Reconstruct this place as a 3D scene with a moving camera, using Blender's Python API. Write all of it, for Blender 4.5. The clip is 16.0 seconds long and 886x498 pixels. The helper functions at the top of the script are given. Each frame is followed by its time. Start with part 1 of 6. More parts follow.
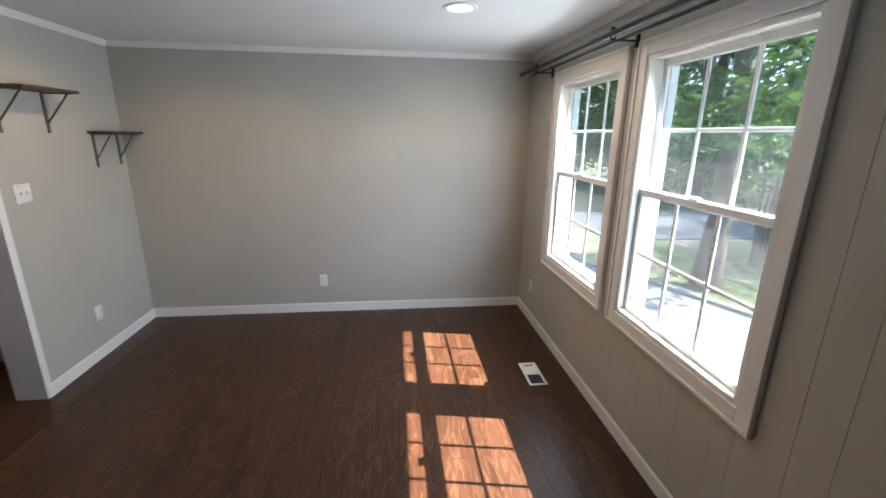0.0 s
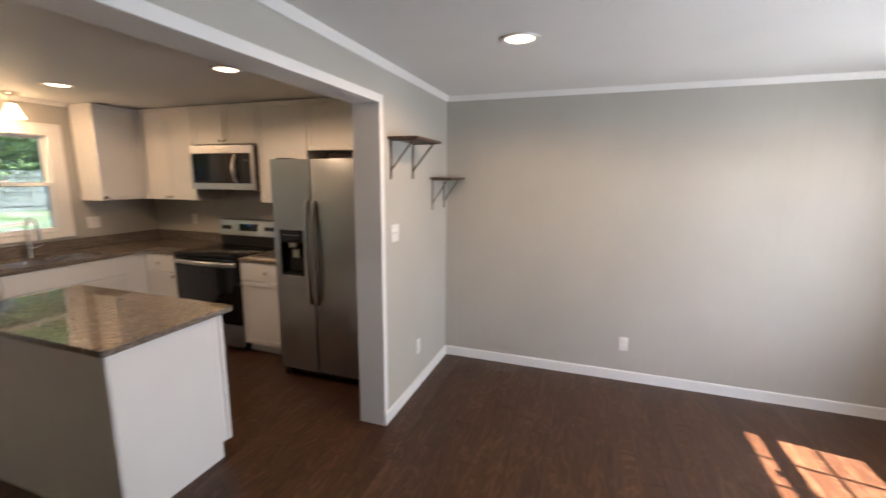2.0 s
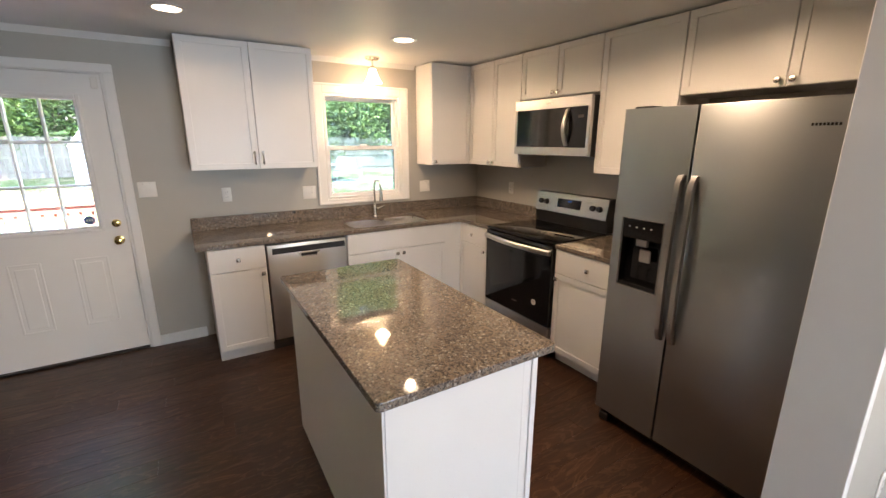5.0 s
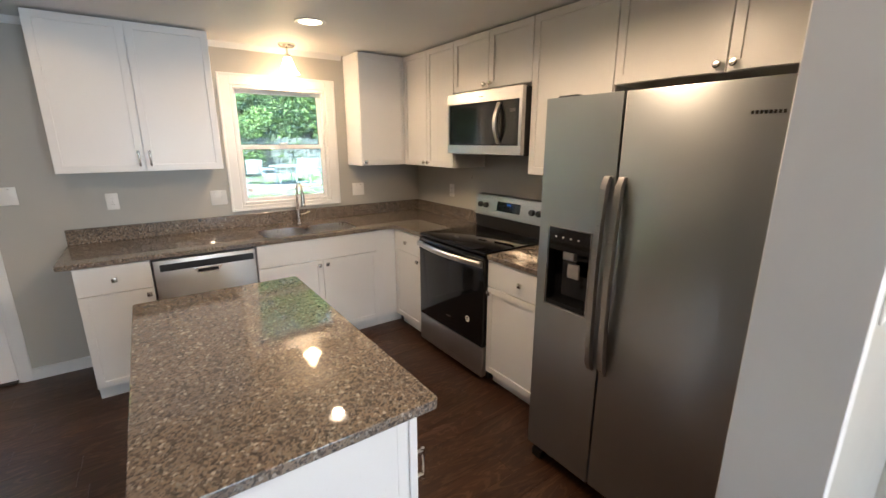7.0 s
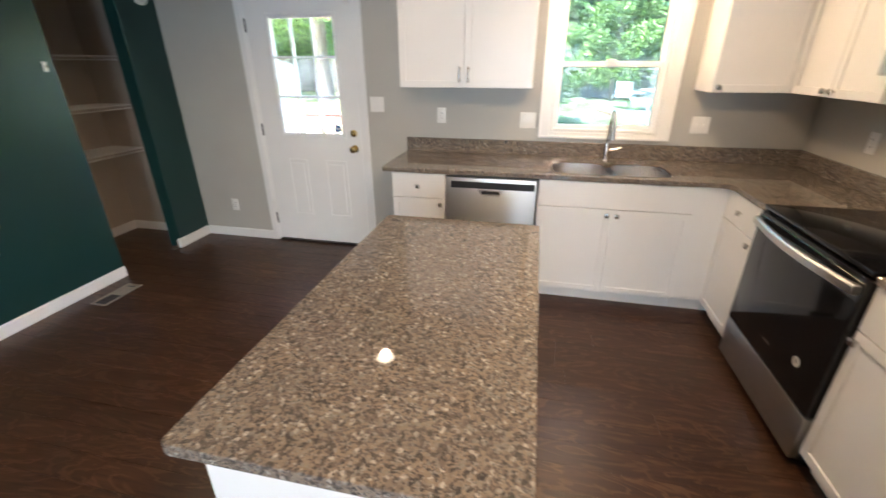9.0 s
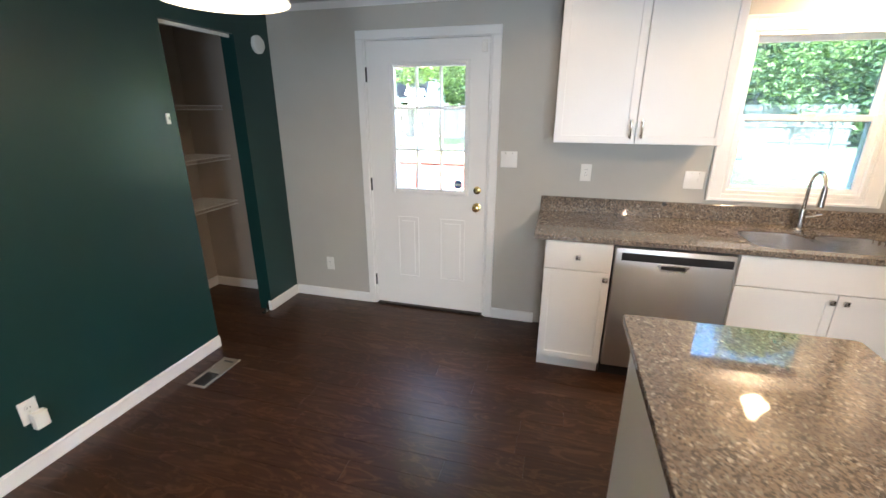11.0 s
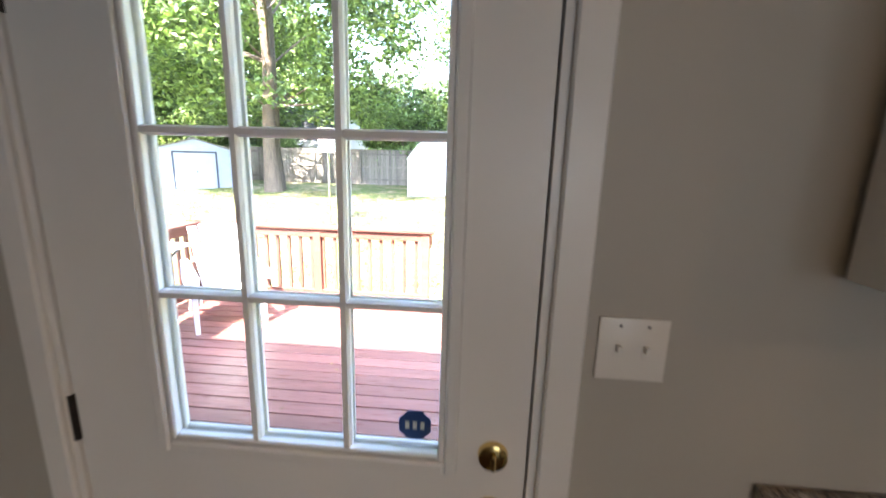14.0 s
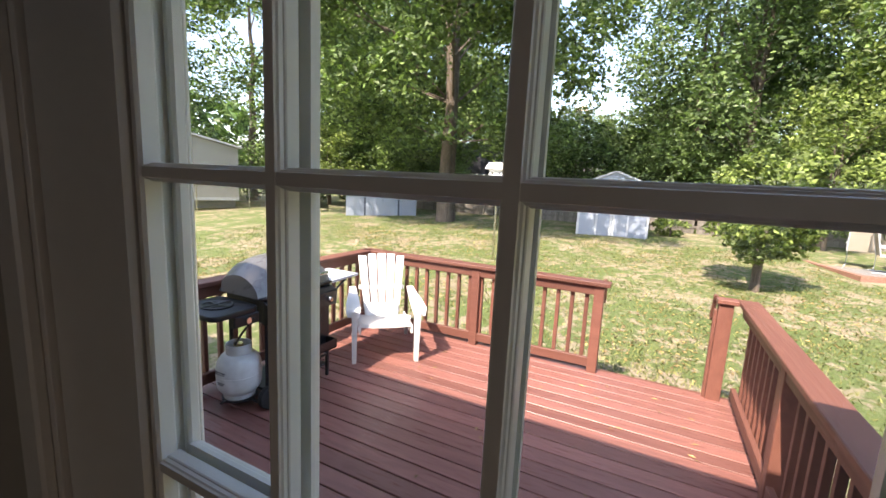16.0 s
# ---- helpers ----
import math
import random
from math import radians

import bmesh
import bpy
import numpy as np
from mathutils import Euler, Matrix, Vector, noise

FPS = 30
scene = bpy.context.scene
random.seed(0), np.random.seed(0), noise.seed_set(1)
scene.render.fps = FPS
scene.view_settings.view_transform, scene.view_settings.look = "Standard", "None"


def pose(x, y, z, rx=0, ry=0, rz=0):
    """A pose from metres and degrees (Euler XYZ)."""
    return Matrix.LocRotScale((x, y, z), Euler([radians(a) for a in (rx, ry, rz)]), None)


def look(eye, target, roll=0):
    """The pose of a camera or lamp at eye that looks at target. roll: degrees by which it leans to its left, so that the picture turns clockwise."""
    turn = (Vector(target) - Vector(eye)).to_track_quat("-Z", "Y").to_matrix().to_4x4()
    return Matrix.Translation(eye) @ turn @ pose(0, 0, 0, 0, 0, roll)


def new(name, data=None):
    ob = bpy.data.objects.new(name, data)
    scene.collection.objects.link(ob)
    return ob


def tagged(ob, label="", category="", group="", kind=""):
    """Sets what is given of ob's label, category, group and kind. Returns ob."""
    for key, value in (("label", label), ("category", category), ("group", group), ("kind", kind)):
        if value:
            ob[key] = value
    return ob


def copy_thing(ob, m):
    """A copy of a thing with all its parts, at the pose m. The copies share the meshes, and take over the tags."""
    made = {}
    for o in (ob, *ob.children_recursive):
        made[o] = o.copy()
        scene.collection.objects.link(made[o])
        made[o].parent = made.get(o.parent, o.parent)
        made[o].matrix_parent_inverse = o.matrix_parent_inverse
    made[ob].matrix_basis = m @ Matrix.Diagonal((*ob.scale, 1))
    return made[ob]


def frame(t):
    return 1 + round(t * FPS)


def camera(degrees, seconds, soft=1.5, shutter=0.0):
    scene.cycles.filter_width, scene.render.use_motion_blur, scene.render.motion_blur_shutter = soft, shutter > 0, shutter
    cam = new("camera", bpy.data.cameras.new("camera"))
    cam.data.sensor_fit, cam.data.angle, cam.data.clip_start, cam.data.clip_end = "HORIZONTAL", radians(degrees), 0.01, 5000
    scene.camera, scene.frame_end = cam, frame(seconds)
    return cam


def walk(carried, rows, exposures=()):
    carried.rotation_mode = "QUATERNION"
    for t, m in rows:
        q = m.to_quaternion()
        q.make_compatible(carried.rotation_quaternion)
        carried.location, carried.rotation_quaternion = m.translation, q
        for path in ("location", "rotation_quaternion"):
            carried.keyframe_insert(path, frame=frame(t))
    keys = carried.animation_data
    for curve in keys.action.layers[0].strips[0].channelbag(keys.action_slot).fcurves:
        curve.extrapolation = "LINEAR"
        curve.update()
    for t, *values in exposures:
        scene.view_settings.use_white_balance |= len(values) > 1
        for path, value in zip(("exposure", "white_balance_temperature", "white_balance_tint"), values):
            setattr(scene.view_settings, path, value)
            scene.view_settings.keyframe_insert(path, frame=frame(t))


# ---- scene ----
cam = camera(93.3, 16.0, shutter=0.3)
PATH = [
    (0, (0.315, 0.184, 1.65), (0.545, 2.099, 1.12), 0.8),
    (0.5, (0.121, 0.259, 1.653), (0.549, 2.175, 1.273), 2.8),
    (1, (-0.088, 0.456, 1.639), (0.234, 2.406, 1.336), 0.9),
    (1.5, (-0.367, 0.504, 1.63), (-0.432, 2.482, 1.336), 0.6),
    (2, (-0.68, 0.473, 1.642), (-1.328, 2.334, 1.301), 0.4),
    (2.5, (-0.843, 0.561, 1.614), (-1.995, 2.142, 1.201), 0.2),
    (3, (-0.982, 0.716, 1.594), (-2.449, 2.005, 1.162), 0.1),
    (3.5, (-1.222, 0.88, 1.598), (-2.846, 1.966, 1.17), 0.2),
    (6, (-1.662, 1.386, 1.611), (-3.31, 2.397, 1.098), -0.1),
    (6.5, (-1.635, 1.522, 1.597), (-3.252, 2.586, 1.094), -0.5),
    (7, (-1.744, 1.687, 1.586), (-3.328, 2.804, 1.091), -0.0),
    (7.5, (-1.919, 1.875, 1.61), (-3.532, 2.951, 1.12), 0.9),
    (8, (-2.033, 2.137, 1.573), (-3.833, 2.681, 0.89), 0.9),
    (8.5, (-2.109, 2.283, 1.559), (-3.917, 2.307, 0.704), 0.7),
    (9, (-2.135, 2.212, 1.555), (-3.921, 1.824, 0.743), -0.1),
    (9.5, (-2.125, 1.974, 1.595), (-3.874, 1.304, 0.894), 0.9),
    (12, (-3.041, 0.963, 1.596), (-4.921, 0.593, 1.022), -0.1),
    (12.5, (-3.47, 0.798, 1.596), (-5.362, 0.474, 1.036), 0.2),
    (13, (-3.934, 0.657, 1.576), (-5.833, 0.482, 0.973), 0.8),
    (13.5, (-4.355, 0.686, 1.539), (-6.276, 0.53, 1.007), 2.9),
    (14, (-4.781, 0.678, 1.569), (-6.727, 0.523, 1.135), 1.6),
    (14.5, (-5.098, 0.561, 1.575), (-7.009, 0.208, 1.177), 1.6),
    (15, (-5.230, 0.515, 1.577), (-7.054, -0.16, 1.182), 2.7),
    (15.5, (-5.269, 0.51, 1.586), (-7.04, -0.311, 1.229), 2.9),
    (16, (-5.255, 0.517, 1.603), (-7.004, -0.368, 1.293), 2.8),
]
EXPOSURES = [
    (0.0, 4.35, 6300, 15),
    (1.0, 4.2, 6300, 16),
    (1.5, 4.5, 6400, 17),
    (2.0, 4.95, 6700, 20),
    (2.5, 5.15, 6700, 20),
    (3.5, 5.4, 6700, 20),
    (6.0, 5.6, 6200, 14),
    (7.0, 5.55, 6100, 13),
    (8.5, 6.0, 6000, 12),
    (9.5, 6.0, 6000, 13),
    (12.0, 6.15, 5900, 11),
    (12.5, 6.1, 5800, 9),
    (13.5, 5.75, 6000, 8),
    (14.0, 4.6, 6700, 18),
    (14.5, 3.05, 6400, 17),
    (15.0, 2.5, 6400, 13),
    (15.5, 2.38, 7200, 19),
    (16.0, 2.33, 7400, 21),
]
walk(cam, [(t, look(eye, target, roll)) for t, eye, target, roll in PATH], EXPOSURES)

# ---- world, sun, light ----
world = bpy.data.worlds.new("world")
scene.world = world
world.use_nodes = True
_wn = world.node_tree.nodes
_sky = _wn.new("ShaderNodeTexSky")
_sky.sky_type = "NISHITA"
_sky.sun_disc = False
SUN_DIR = Vector((1.0, -0.18, 1.24)).normalized()
_sky.sun_elevation = math.asin(SUN_DIR.z)
_sky.sun_rotation = math.atan2(SUN_DIR.x, SUN_DIR.y)
world.node_tree.links.new(_sky.outputs[0], _wn["Background"].inputs[0])
_wn["Background"].inputs[1].default_value = 0.15


def lamp(name, kind, m, energy, color=(1, 1, 1), **settings):
    data = bpy.data.lights.new(name, kind)
    data.energy, data.color = energy, color
    if kind == "AREA":
        data.shape = settings.get("shape", "RECTANGLE")
        data.size = settings.get("size", 1.0)
        data.size_y = settings.get("size_y", 1.0)
    elif kind == "SUN":
        data.angle = settings.get("angle", 0.01)
    elif kind == "SPOT":
        data.spot_size, data.spot_blend, data.shadow_soft_size = settings.get("cone", 2.4), 0.4, settings.get("radius", 0.06)
    else:
        data.shadow_soft_size = settings.get("radius", 0.05)
    ob = new(name, data)
    ob.matrix_world = m
    return ob


lamp("sun", "SUN", look(SUN_DIR * 30, (0, 0, 0)), 2.75, (1.0, 0.94, 0.86), angle=0.009)
WARM = (1.0, 0.71, 0.43)
DAY = (0.76, 0.9, 1.0)


def window_light(name, x, y, z, facing, w, h, power):
    """Sky light that comes in through a window opening."""
    lamp(name, "AREA", look((x, y, z), (x + facing, y, z - 0.25)), power, DAY, size=w, size_y=h)


window_light("sky_through_window_1", 1.72, 2.895, 1.3, -1, 0.8, 1.2, 1.55)
window_light("sky_through_window_2", 1.72, 1.79, 1.3, -1, 0.8, 1.2, 1.55)

# ---- materials ----
MATS = {}


class Nodes:
    """A short way to write a node material."""

    def __init__(self, name):
        self.mat = bpy.data.materials.new(name)
        self.mat.use_nodes = True
        self.tree = self.mat.node_tree
        self.bsdf = self.tree.nodes["Principled BSDF"]
        self.out = self.tree.nodes["Material Output"]

    def add(self, kind, **values):
        n = self.tree.nodes.new("ShaderNode" + kind)
        for k, v in values.items():
            if k in n.inputs.keys():
                self.put(n.inputs[k], v)
            elif k == "blend":
                n.blend_type = v
            elif k == "op":
                n.operation = v
            elif k == "kind":
                n.data_type = v
            elif k == "dim":
                n.noise_dimensions = v
            elif k == "feature":
                n.feature = v
        return n

    def put(self, socket, v):
        if isinstance(v, bpy.types.NodeSocket):
            self.tree.links.new(v, socket)
        elif isinstance(v, (tuple, list)) and len(v) == 3 and socket.type == "RGBA":
            socket.default_value = (*v, 1)
        else:
            socket.default_value = v

    def set(self, **values):
        for k, v in values.items():
            self.put(self.bsdf.inputs[k.replace("_", " ")], v)
        return self

    def coords(self, scale=(1, 1, 1), which="Object", shift=None):
        tc = self.add("TexCoord")
        mp = self.add("Mapping")
        self.tree.links.new(tc.outputs[which], mp.inputs[0])
        mp.inputs["Scale"].default_value = scale
        if shift is not None:
            self.tree.links.new(shift, mp.inputs["Location"])
        return mp.outputs[0]

    def noise(self, vec, scale, detail=4.0, rough=0.55, distort=0.0):
        n = self.add("TexNoise", Scale=scale, Detail=detail, Roughness=rough, Distortion=distort)
        self.tree.links.new(vec, n.inputs["Vector"])
        return n.outputs[0]

    def ramp(self, fac, *stops):
        n = self.add("ValToRGB")
        el = n.color_ramp.elements
        while len(el) < len(stops):
            el.new(0.5)
        for e, (p, c) in zip(el, stops):
            e.position = p
            e.color = (*c, 1) if isinstance(c, (tuple, list)) else (c, c, c, 1)
        self.tree.links.new(fac, n.inputs[0])
        return n.outputs[0]

    def mix(self, fac, a, b, blend="MIX"):
        n = self.tree.nodes.new("ShaderNodeMix")
        n.data_type, n.blend_type = "RGBA", blend
        self.put(n.inputs[0], fac)
        self.put(n.inputs[6], a)
        self.put(n.inputs[7], b)
        return n.outputs[2]

    def math(self, op, a, b=0.0):
        n = self.tree.nodes.new("ShaderNodeMath")
        n.operation = op
        self.put(n.inputs[0], a)
        self.put(n.inputs[1], b)
        return n.outputs[0]

    def bump(self, height, strength=0.2, distance=0.002):
        n = self.add("Bump", Strength=strength, Distance=distance)
        self.tree.links.new(height, n.inputs["Height"])
        self.tree.links.new(n.outputs[0], self.bsdf.inputs["Normal"])
        return self

    def random(self):
        return self.add("ObjectInfo").outputs["Random"]

    def island(self):
        return self.add("NewGeometry").outputs["Random Per Island"]


def painted(name, color, rough=0.55, vary=0.05, grain=180, relief=0.12):
    """Rolled wall paint or sprayed cabinet paint: slight blotches and a fine roller relief."""
    n = Nodes(name)
    v = n.coords()
    big = n.noise(v, 1.3, 3)
    fine = n.noise(v, grain, 3)
    dark = tuple(c * (1 - vary) for c in color)
    light = tuple(min(1, c * (1 + vary)) for c in color)
    n.set(Base_Color=n.ramp(big, (0.3, dark), (0.7, light)), Roughness=n.ramp(fine, (0.3, rough - 0.05), (0.7, rough + 0.06)))
    n.bump(fine, relief, 0.0008)
    return n.mat


def plain(name, color, rough=0.5, metal=0.0, relief=0.0, scale=60, vary=0.08, **more):
    n = Nodes(name)
    v = n.coords()
    f = n.noise(v, scale, 4)
    n.set(Base_Color=n.ramp(f, (0.3, tuple(c * (1 - vary) for c in color)), (0.7, tuple(min(1, c * (1 + vary)) for c in color))), Roughness=n.ramp(f, (0.25, max(0.02, rough - 0.07)), (0.75, rough + 0.07)), Metallic=metal, **more)
    if relief:
        n.bump(f, relief, 0.001)
    return n.mat


def brushed(name, color, rough, along):
    """Brushed metal with long scratches along one axis."""
    n = Nodes(name)
    sc = [900, 900, 900]
    sc["xyz".index(along)] = 6
    f = n.noise(n.coords(tuple(sc)), 1.0, 3)
    soft = n.noise(n.coords(), 1.7, 3)
    n.set(Base_Color=n.mix(n.ramp(soft, (0.3, 0.0), (0.75, 0.35)), color, tuple(c * 0.8 for c in color)), Metallic=1.0, Roughness=n.ramp(f, (0.25, rough - 0.05), (0.75, rough + 0.07)))
    n.bump(f, 0.02, 0.0004)
    return n.mat


def wood(name, dark, light, along="y", rough=0.45, scale=1.0, per_piece=True, relief=0.25, coat=0.0, fleck=0.2):
    n = Nodes(name)
    sc = [16 * scale, 16 * scale, 16 * scale]
    sc["xyz".index(along)] = 1.1 * scale
    shift = None
    if per_piece:
        r = n.add("CombineXYZ")
        rnd = n.random()
        for k in range(3):
            n.tree.links.new(n.math("MULTIPLY", rnd, (37.0, 91.0, 53.0)[k]), r.inputs[k])
        shift = r.outputs[0]
    v = n.coords(tuple(sc), shift=shift)
    g = n.noise(v, 1.0, 8, 0.65, 1.6)
    fine = n.noise(v, 7.0, 4, 0.6)
    col = n.ramp(g, (0.28, dark), (0.5, tuple((a + b) / 2 for a, b in zip(dark, light))), (0.72, light))
    col = n.mix(n.ramp(fine, (0.35, fleck), (0.6, 0.0)), col, dark)
    if per_piece:
        tone = n.ramp(rnd, (0.0, 0.72), (1.0, 1.18))
        col = n.mix(1.0, col, tone, "MULTIPLY")
    n.set(Base_Color=col, Roughness=n.ramp(fine, (0.3, rough - 0.08), (0.7, rough + 0.1)))
    if coat:
        n.set(Coat_Weight=coat, Coat_Roughness=0.25)
    n.bump(n.math("ADD", g, n.math("MULTIPLY", fine, 0.5)), relief, 0.0012)
    return n.mat


def laminate(name):
    """Dark red-brown hand-scraped laminate: wavy figure with pale growth lines, each plank a little different, satin film."""
    n = Nodes(name)
    rnd = n.random()
    r = n.add("CombineXYZ")
    for k in range(3):
        n.tree.links.new(n.math("MULTIPLY", rnd, (37.0, 91.0, 53.0)[k]), r.inputs[k])
    v = n.coords((7, 1.6, 1), shift=r.outputs[0])
    g = n.noise(v, 1.0, 4, 0.55, 1.4)
    rings = n.math("SINE", n.math("MULTIPLY", g, 46.0))
    streak = n.noise(n.coords((60, 3.5, 1), shift=r.outputs[0]), 1.0, 4, 0.6, 0.4)
    col = n.ramp(streak, (0.3, (0.029, 0.0115, 0.0054)), (0.7, (0.066, 0.0275, 0.0128)))
    col = n.mix(n.ramp(rings, (0.55, 0.0), (1.0, 0.55)), col, (0.13, 0.067, 0.035))
    col = n.mix(n.ramp(g, (0.4, 0.0), (0.62, 0.4)), col, (0.031, 0.012, 0.0058))
    col = n.mix(1.0, col, n.ramp(rnd, (0.0, 0.86), (1.0, 1.12)), "MULTIPLY")
    worn = n.noise(n.coords(), 2.3, 5)
    n.set(Base_Color=col, Roughness=n.ramp(worn, (0.3, 0.27), (0.7, 0.4)), Specular_IOR_Level=0.38)
    n.bump(n.math("ADD", n.math("MULTIPLY", rings, 0.3), streak), 0.16, 0.0012)
    return n.mat


def granite(name):
    """Brown speckled granite: tan and grey grains, black flecks, a few pale glints."""
    n = Nodes(name)
    v = n.coords()

    def cells(scale):
        vo = n.add("TexVoronoi", Scale=scale, Randomness=1.0)
        n.tree.links.new(v, vo.inputs["Vector"])
        r = n.add("SeparateColor")
        n.tree.links.new(vo.outputs["Color"], r.inputs[0])
        return r

    a, b = cells(122.0), cells(250.0)
    col = n.ramp(a.outputs[0], (0.0, (0.06, 0.052, 0.047)), (0.2, (0.115, 0.094, 0.078)), (0.36, (0.195, 0.152, 0.116)), (0.7, (0.255, 0.198, 0.148)), (0.9, (0.21, 0.187, 0.163)), (0.98, (0.46, 0.41, 0.35)))
    col = n.mix(n.ramp(b.outputs[1], (0.74, 0.0), (0.82, 0.75)), col, (0.045, 0.042, 0.042))
    col = n.mix(n.ramp(b.outputs[2], (0.9, 0.0), (0.94, 0.6)), col, (0.32, 0.29, 0.255))
    col = n.mix(n.ramp(n.noise(v, 9, 4), (0.4, 0.0), (0.72, 0.42)), col, (0.13, 0.118, 0.107))
    n.set(Base_Color=col, Roughness=n.ramp(b.outputs[0], (0.0, 0.03), (1.0, 0.045)), Specular_IOR_Level=0.76)
    return n.mat


def glass(name, tint=(0.95, 0.97, 0.96), haze=0.0):
    """Thin clear glazing, weak mirror image; haze washes the view, darker tint dims it."""
    n = Nodes(name)
    thin = n.add("BsdfTransparent", Color=tint)
    gl = n.add("BsdfGlossy", Roughness=0.02)
    ms = n.add("MixShader")
    ms.inputs[0].default_value = 0.012
    n.tree.links.new(thin.outputs[0], ms.inputs[1])
    n.tree.links.new(gl.outputs[0], ms.inputs[2])
    film = n.add("BsdfTranslucent", Color=(0.8, 0.8, 0.78))
    md = n.add("MixShader")
    n.tree.links.new(n.ramp(n.noise(n.coords(), 3.0, 5), (0.3, haze * 0.7), (0.7, haze * 1.3)), md.inputs[0])
    n.tree.links.new(ms.outputs[0], md.inputs[1])
    n.tree.links.new(film.outputs[0], md.inputs[2])
    n.tree.links.new(md.outputs[0], n.out.inputs[0])
    return n.mat


def glowing(name, color, strength):
    n = Nodes(name)
    n.set(Base_Color=(0.9, 0.88, 0.85), Roughness=0.4, Emission_Color=color, Emission_Strength=strength)
    return n.mat


M_WALL = painted("wall_paint_greige", (0.455, 0.435, 0.39), 0.5)
M_CEIL = painted("ceiling_paint_white", (0.76, 0.76, 0.75), 0.6, 0.03, 120)
M_TRIM = painted("trim_paint_white", (0.8, 0.79, 0.77), 0.35, 0.03, 90, 0.06)
M_CAB = painted("cabinet_paint_white", (0.8, 0.785, 0.765), 0.32, 0.03, 140, 0.05)
M_GREEN = painted("wall_paint_dark_green", (0.007, 0.036, 0.033), 0.36, 0.08)
M_CLOSET = painted("closet_paint_beige", (0.42, 0.36, 0.3), 0.55)
M_PLATE = painted("switch_plate_plastic", (0.78, 0.76, 0.72), 0.32, 0.01, 200, 0.01)
# Near-black: shade inside slots and holes, also dark print and the display.
M_SLOT = plain("dark_slots_and_print", (0.03, 0.03, 0.03), 0.4)
M_GRANITE = granite("granite_brown_speckled")
M_STEEL = brushed("stainless_brushed", (0.5, 0.49, 0.48), 0.3, "x")
M_STEEL_BRIGHT = brushed("stainless_bright", (0.68, 0.66, 0.63), 0.4, "z")
M_SINK = brushed("stainless_sink", (0.82, 0.8, 0.77), 0.27, "y")
M_STEEL_V = brushed("stainless_brushed_upright", (0.46, 0.475, 0.48), 0.37, "x")
M_CHROME = plain("nickel_satin", (0.62, 0.59, 0.55), 0.22, 1.0)
M_BRASS = plain("brass_polished", (0.75, 0.55, 0.22), 0.16, 1.0)
M_BLACKGLASS = plain("black_ceramic_glass", (0.008, 0.008, 0.009), 0.07, 0.0, Specular_IOR_Level=0.38)
M_BLACK = plain("black_plastic", (0.015, 0.015, 0.016), 0.35)
M_DARKMETAL = plain("dark_rod_metal", (0.05, 0.045, 0.042), 0.35, 0.8)
M_FLOOR = laminate("laminate_dark_walnut")
M_SUBFLOOR = plain("floor_joint_dark", (0.012, 0.008, 0.006), 0.6)
M_SHELF = wood("shelf_wood_dark_brown", (0.035, 0.02, 0.014), (0.14, 0.08, 0.05), "y", 0.5, 1.2)
M_BRACKET = plain("bracket_bronze", (0.16, 0.12, 0.09), 0.45, 0.7)
M_GLASS = glass("door_glass_clear")
# Street panes: tint lowers the bright outdoor view, translucent part adds its haze.
M_GLASS_STREET = glass("window_glass_dimmed_hazy", (0.5, 0.54, 0.55), 0.009)
# Kitchen panes: darker tint holds down the overbright garden, plus painted haze.
M_GLASS_DIMMED = glass("kitchen_glass_dimmed_hazy", (0.38, 0.46, 0.48), 0.035)
M_VINYL = painted("window_vinyl_white", (0.82, 0.82, 0.81), 0.3, 0.02, 60, 0.03)
M_BULB = glowing("recessed_bulb", (1.0, 0.76, 0.5), 0.26)
M_SHADE = glowing("frosted_glass_shade_lit", (1.0, 0.66, 0.33), 0.55)
M_SHADE_OFF = glowing("cream_glass_shade_dim", (1.0, 0.8, 0.5), 0.03)
M_VENTGRILLE = plain("vent_metal_tan", (0.27, 0.235, 0.19), 0.5, 0.2)
M_SCREEN = plain("panel_screen_blue", (0.01, 0.03, 0.12), 0.2, Emission_Color=(0.05, 0.25, 0.95, 1.0), Emission_Strength=0.012)
M_STICKER = plain("blue_sticker", (0.02, 0.06, 0.22), 0.4)
M_WIRE = plain("white_coated_wire", (0.7, 0.69, 0.66), 0.4)

# ---- mesh helpers ----


def bm_box(x0, y0, z0, x1, y1, z1, bevel=0.0, bm=None, seg=1):
    bm = bm or bmesh.new()
    made = bmesh.ops.create_cube(bm, size=1.0)["verts"]
    cx, cy, cz = (x0 + x1) / 2, (y0 + y1) / 2, (z0 + z1) / 2
    sx, sy, sz = abs(x1 - x0), abs(y1 - y0), abs(z1 - z0)
    for v in made:
        v.co = (cx + v.co.x * sx, cy + v.co.y * sy, cz + v.co.z * sz)
    if bevel:
        edges = list({e for v in made for e in v.link_edges})
        bmesh.ops.bevel(bm, geom=edges, offset=min(bevel, 0.45 * min(sx, sy, sz)), segments=seg, affect="EDGES", profile=0.5)
    return bm


def bm_boxes(rows, bevel=0.0):
    bm = bmesh.new()
    for r in rows:
        bm_box(*r, bevel=bevel, bm=bm)
    return bm


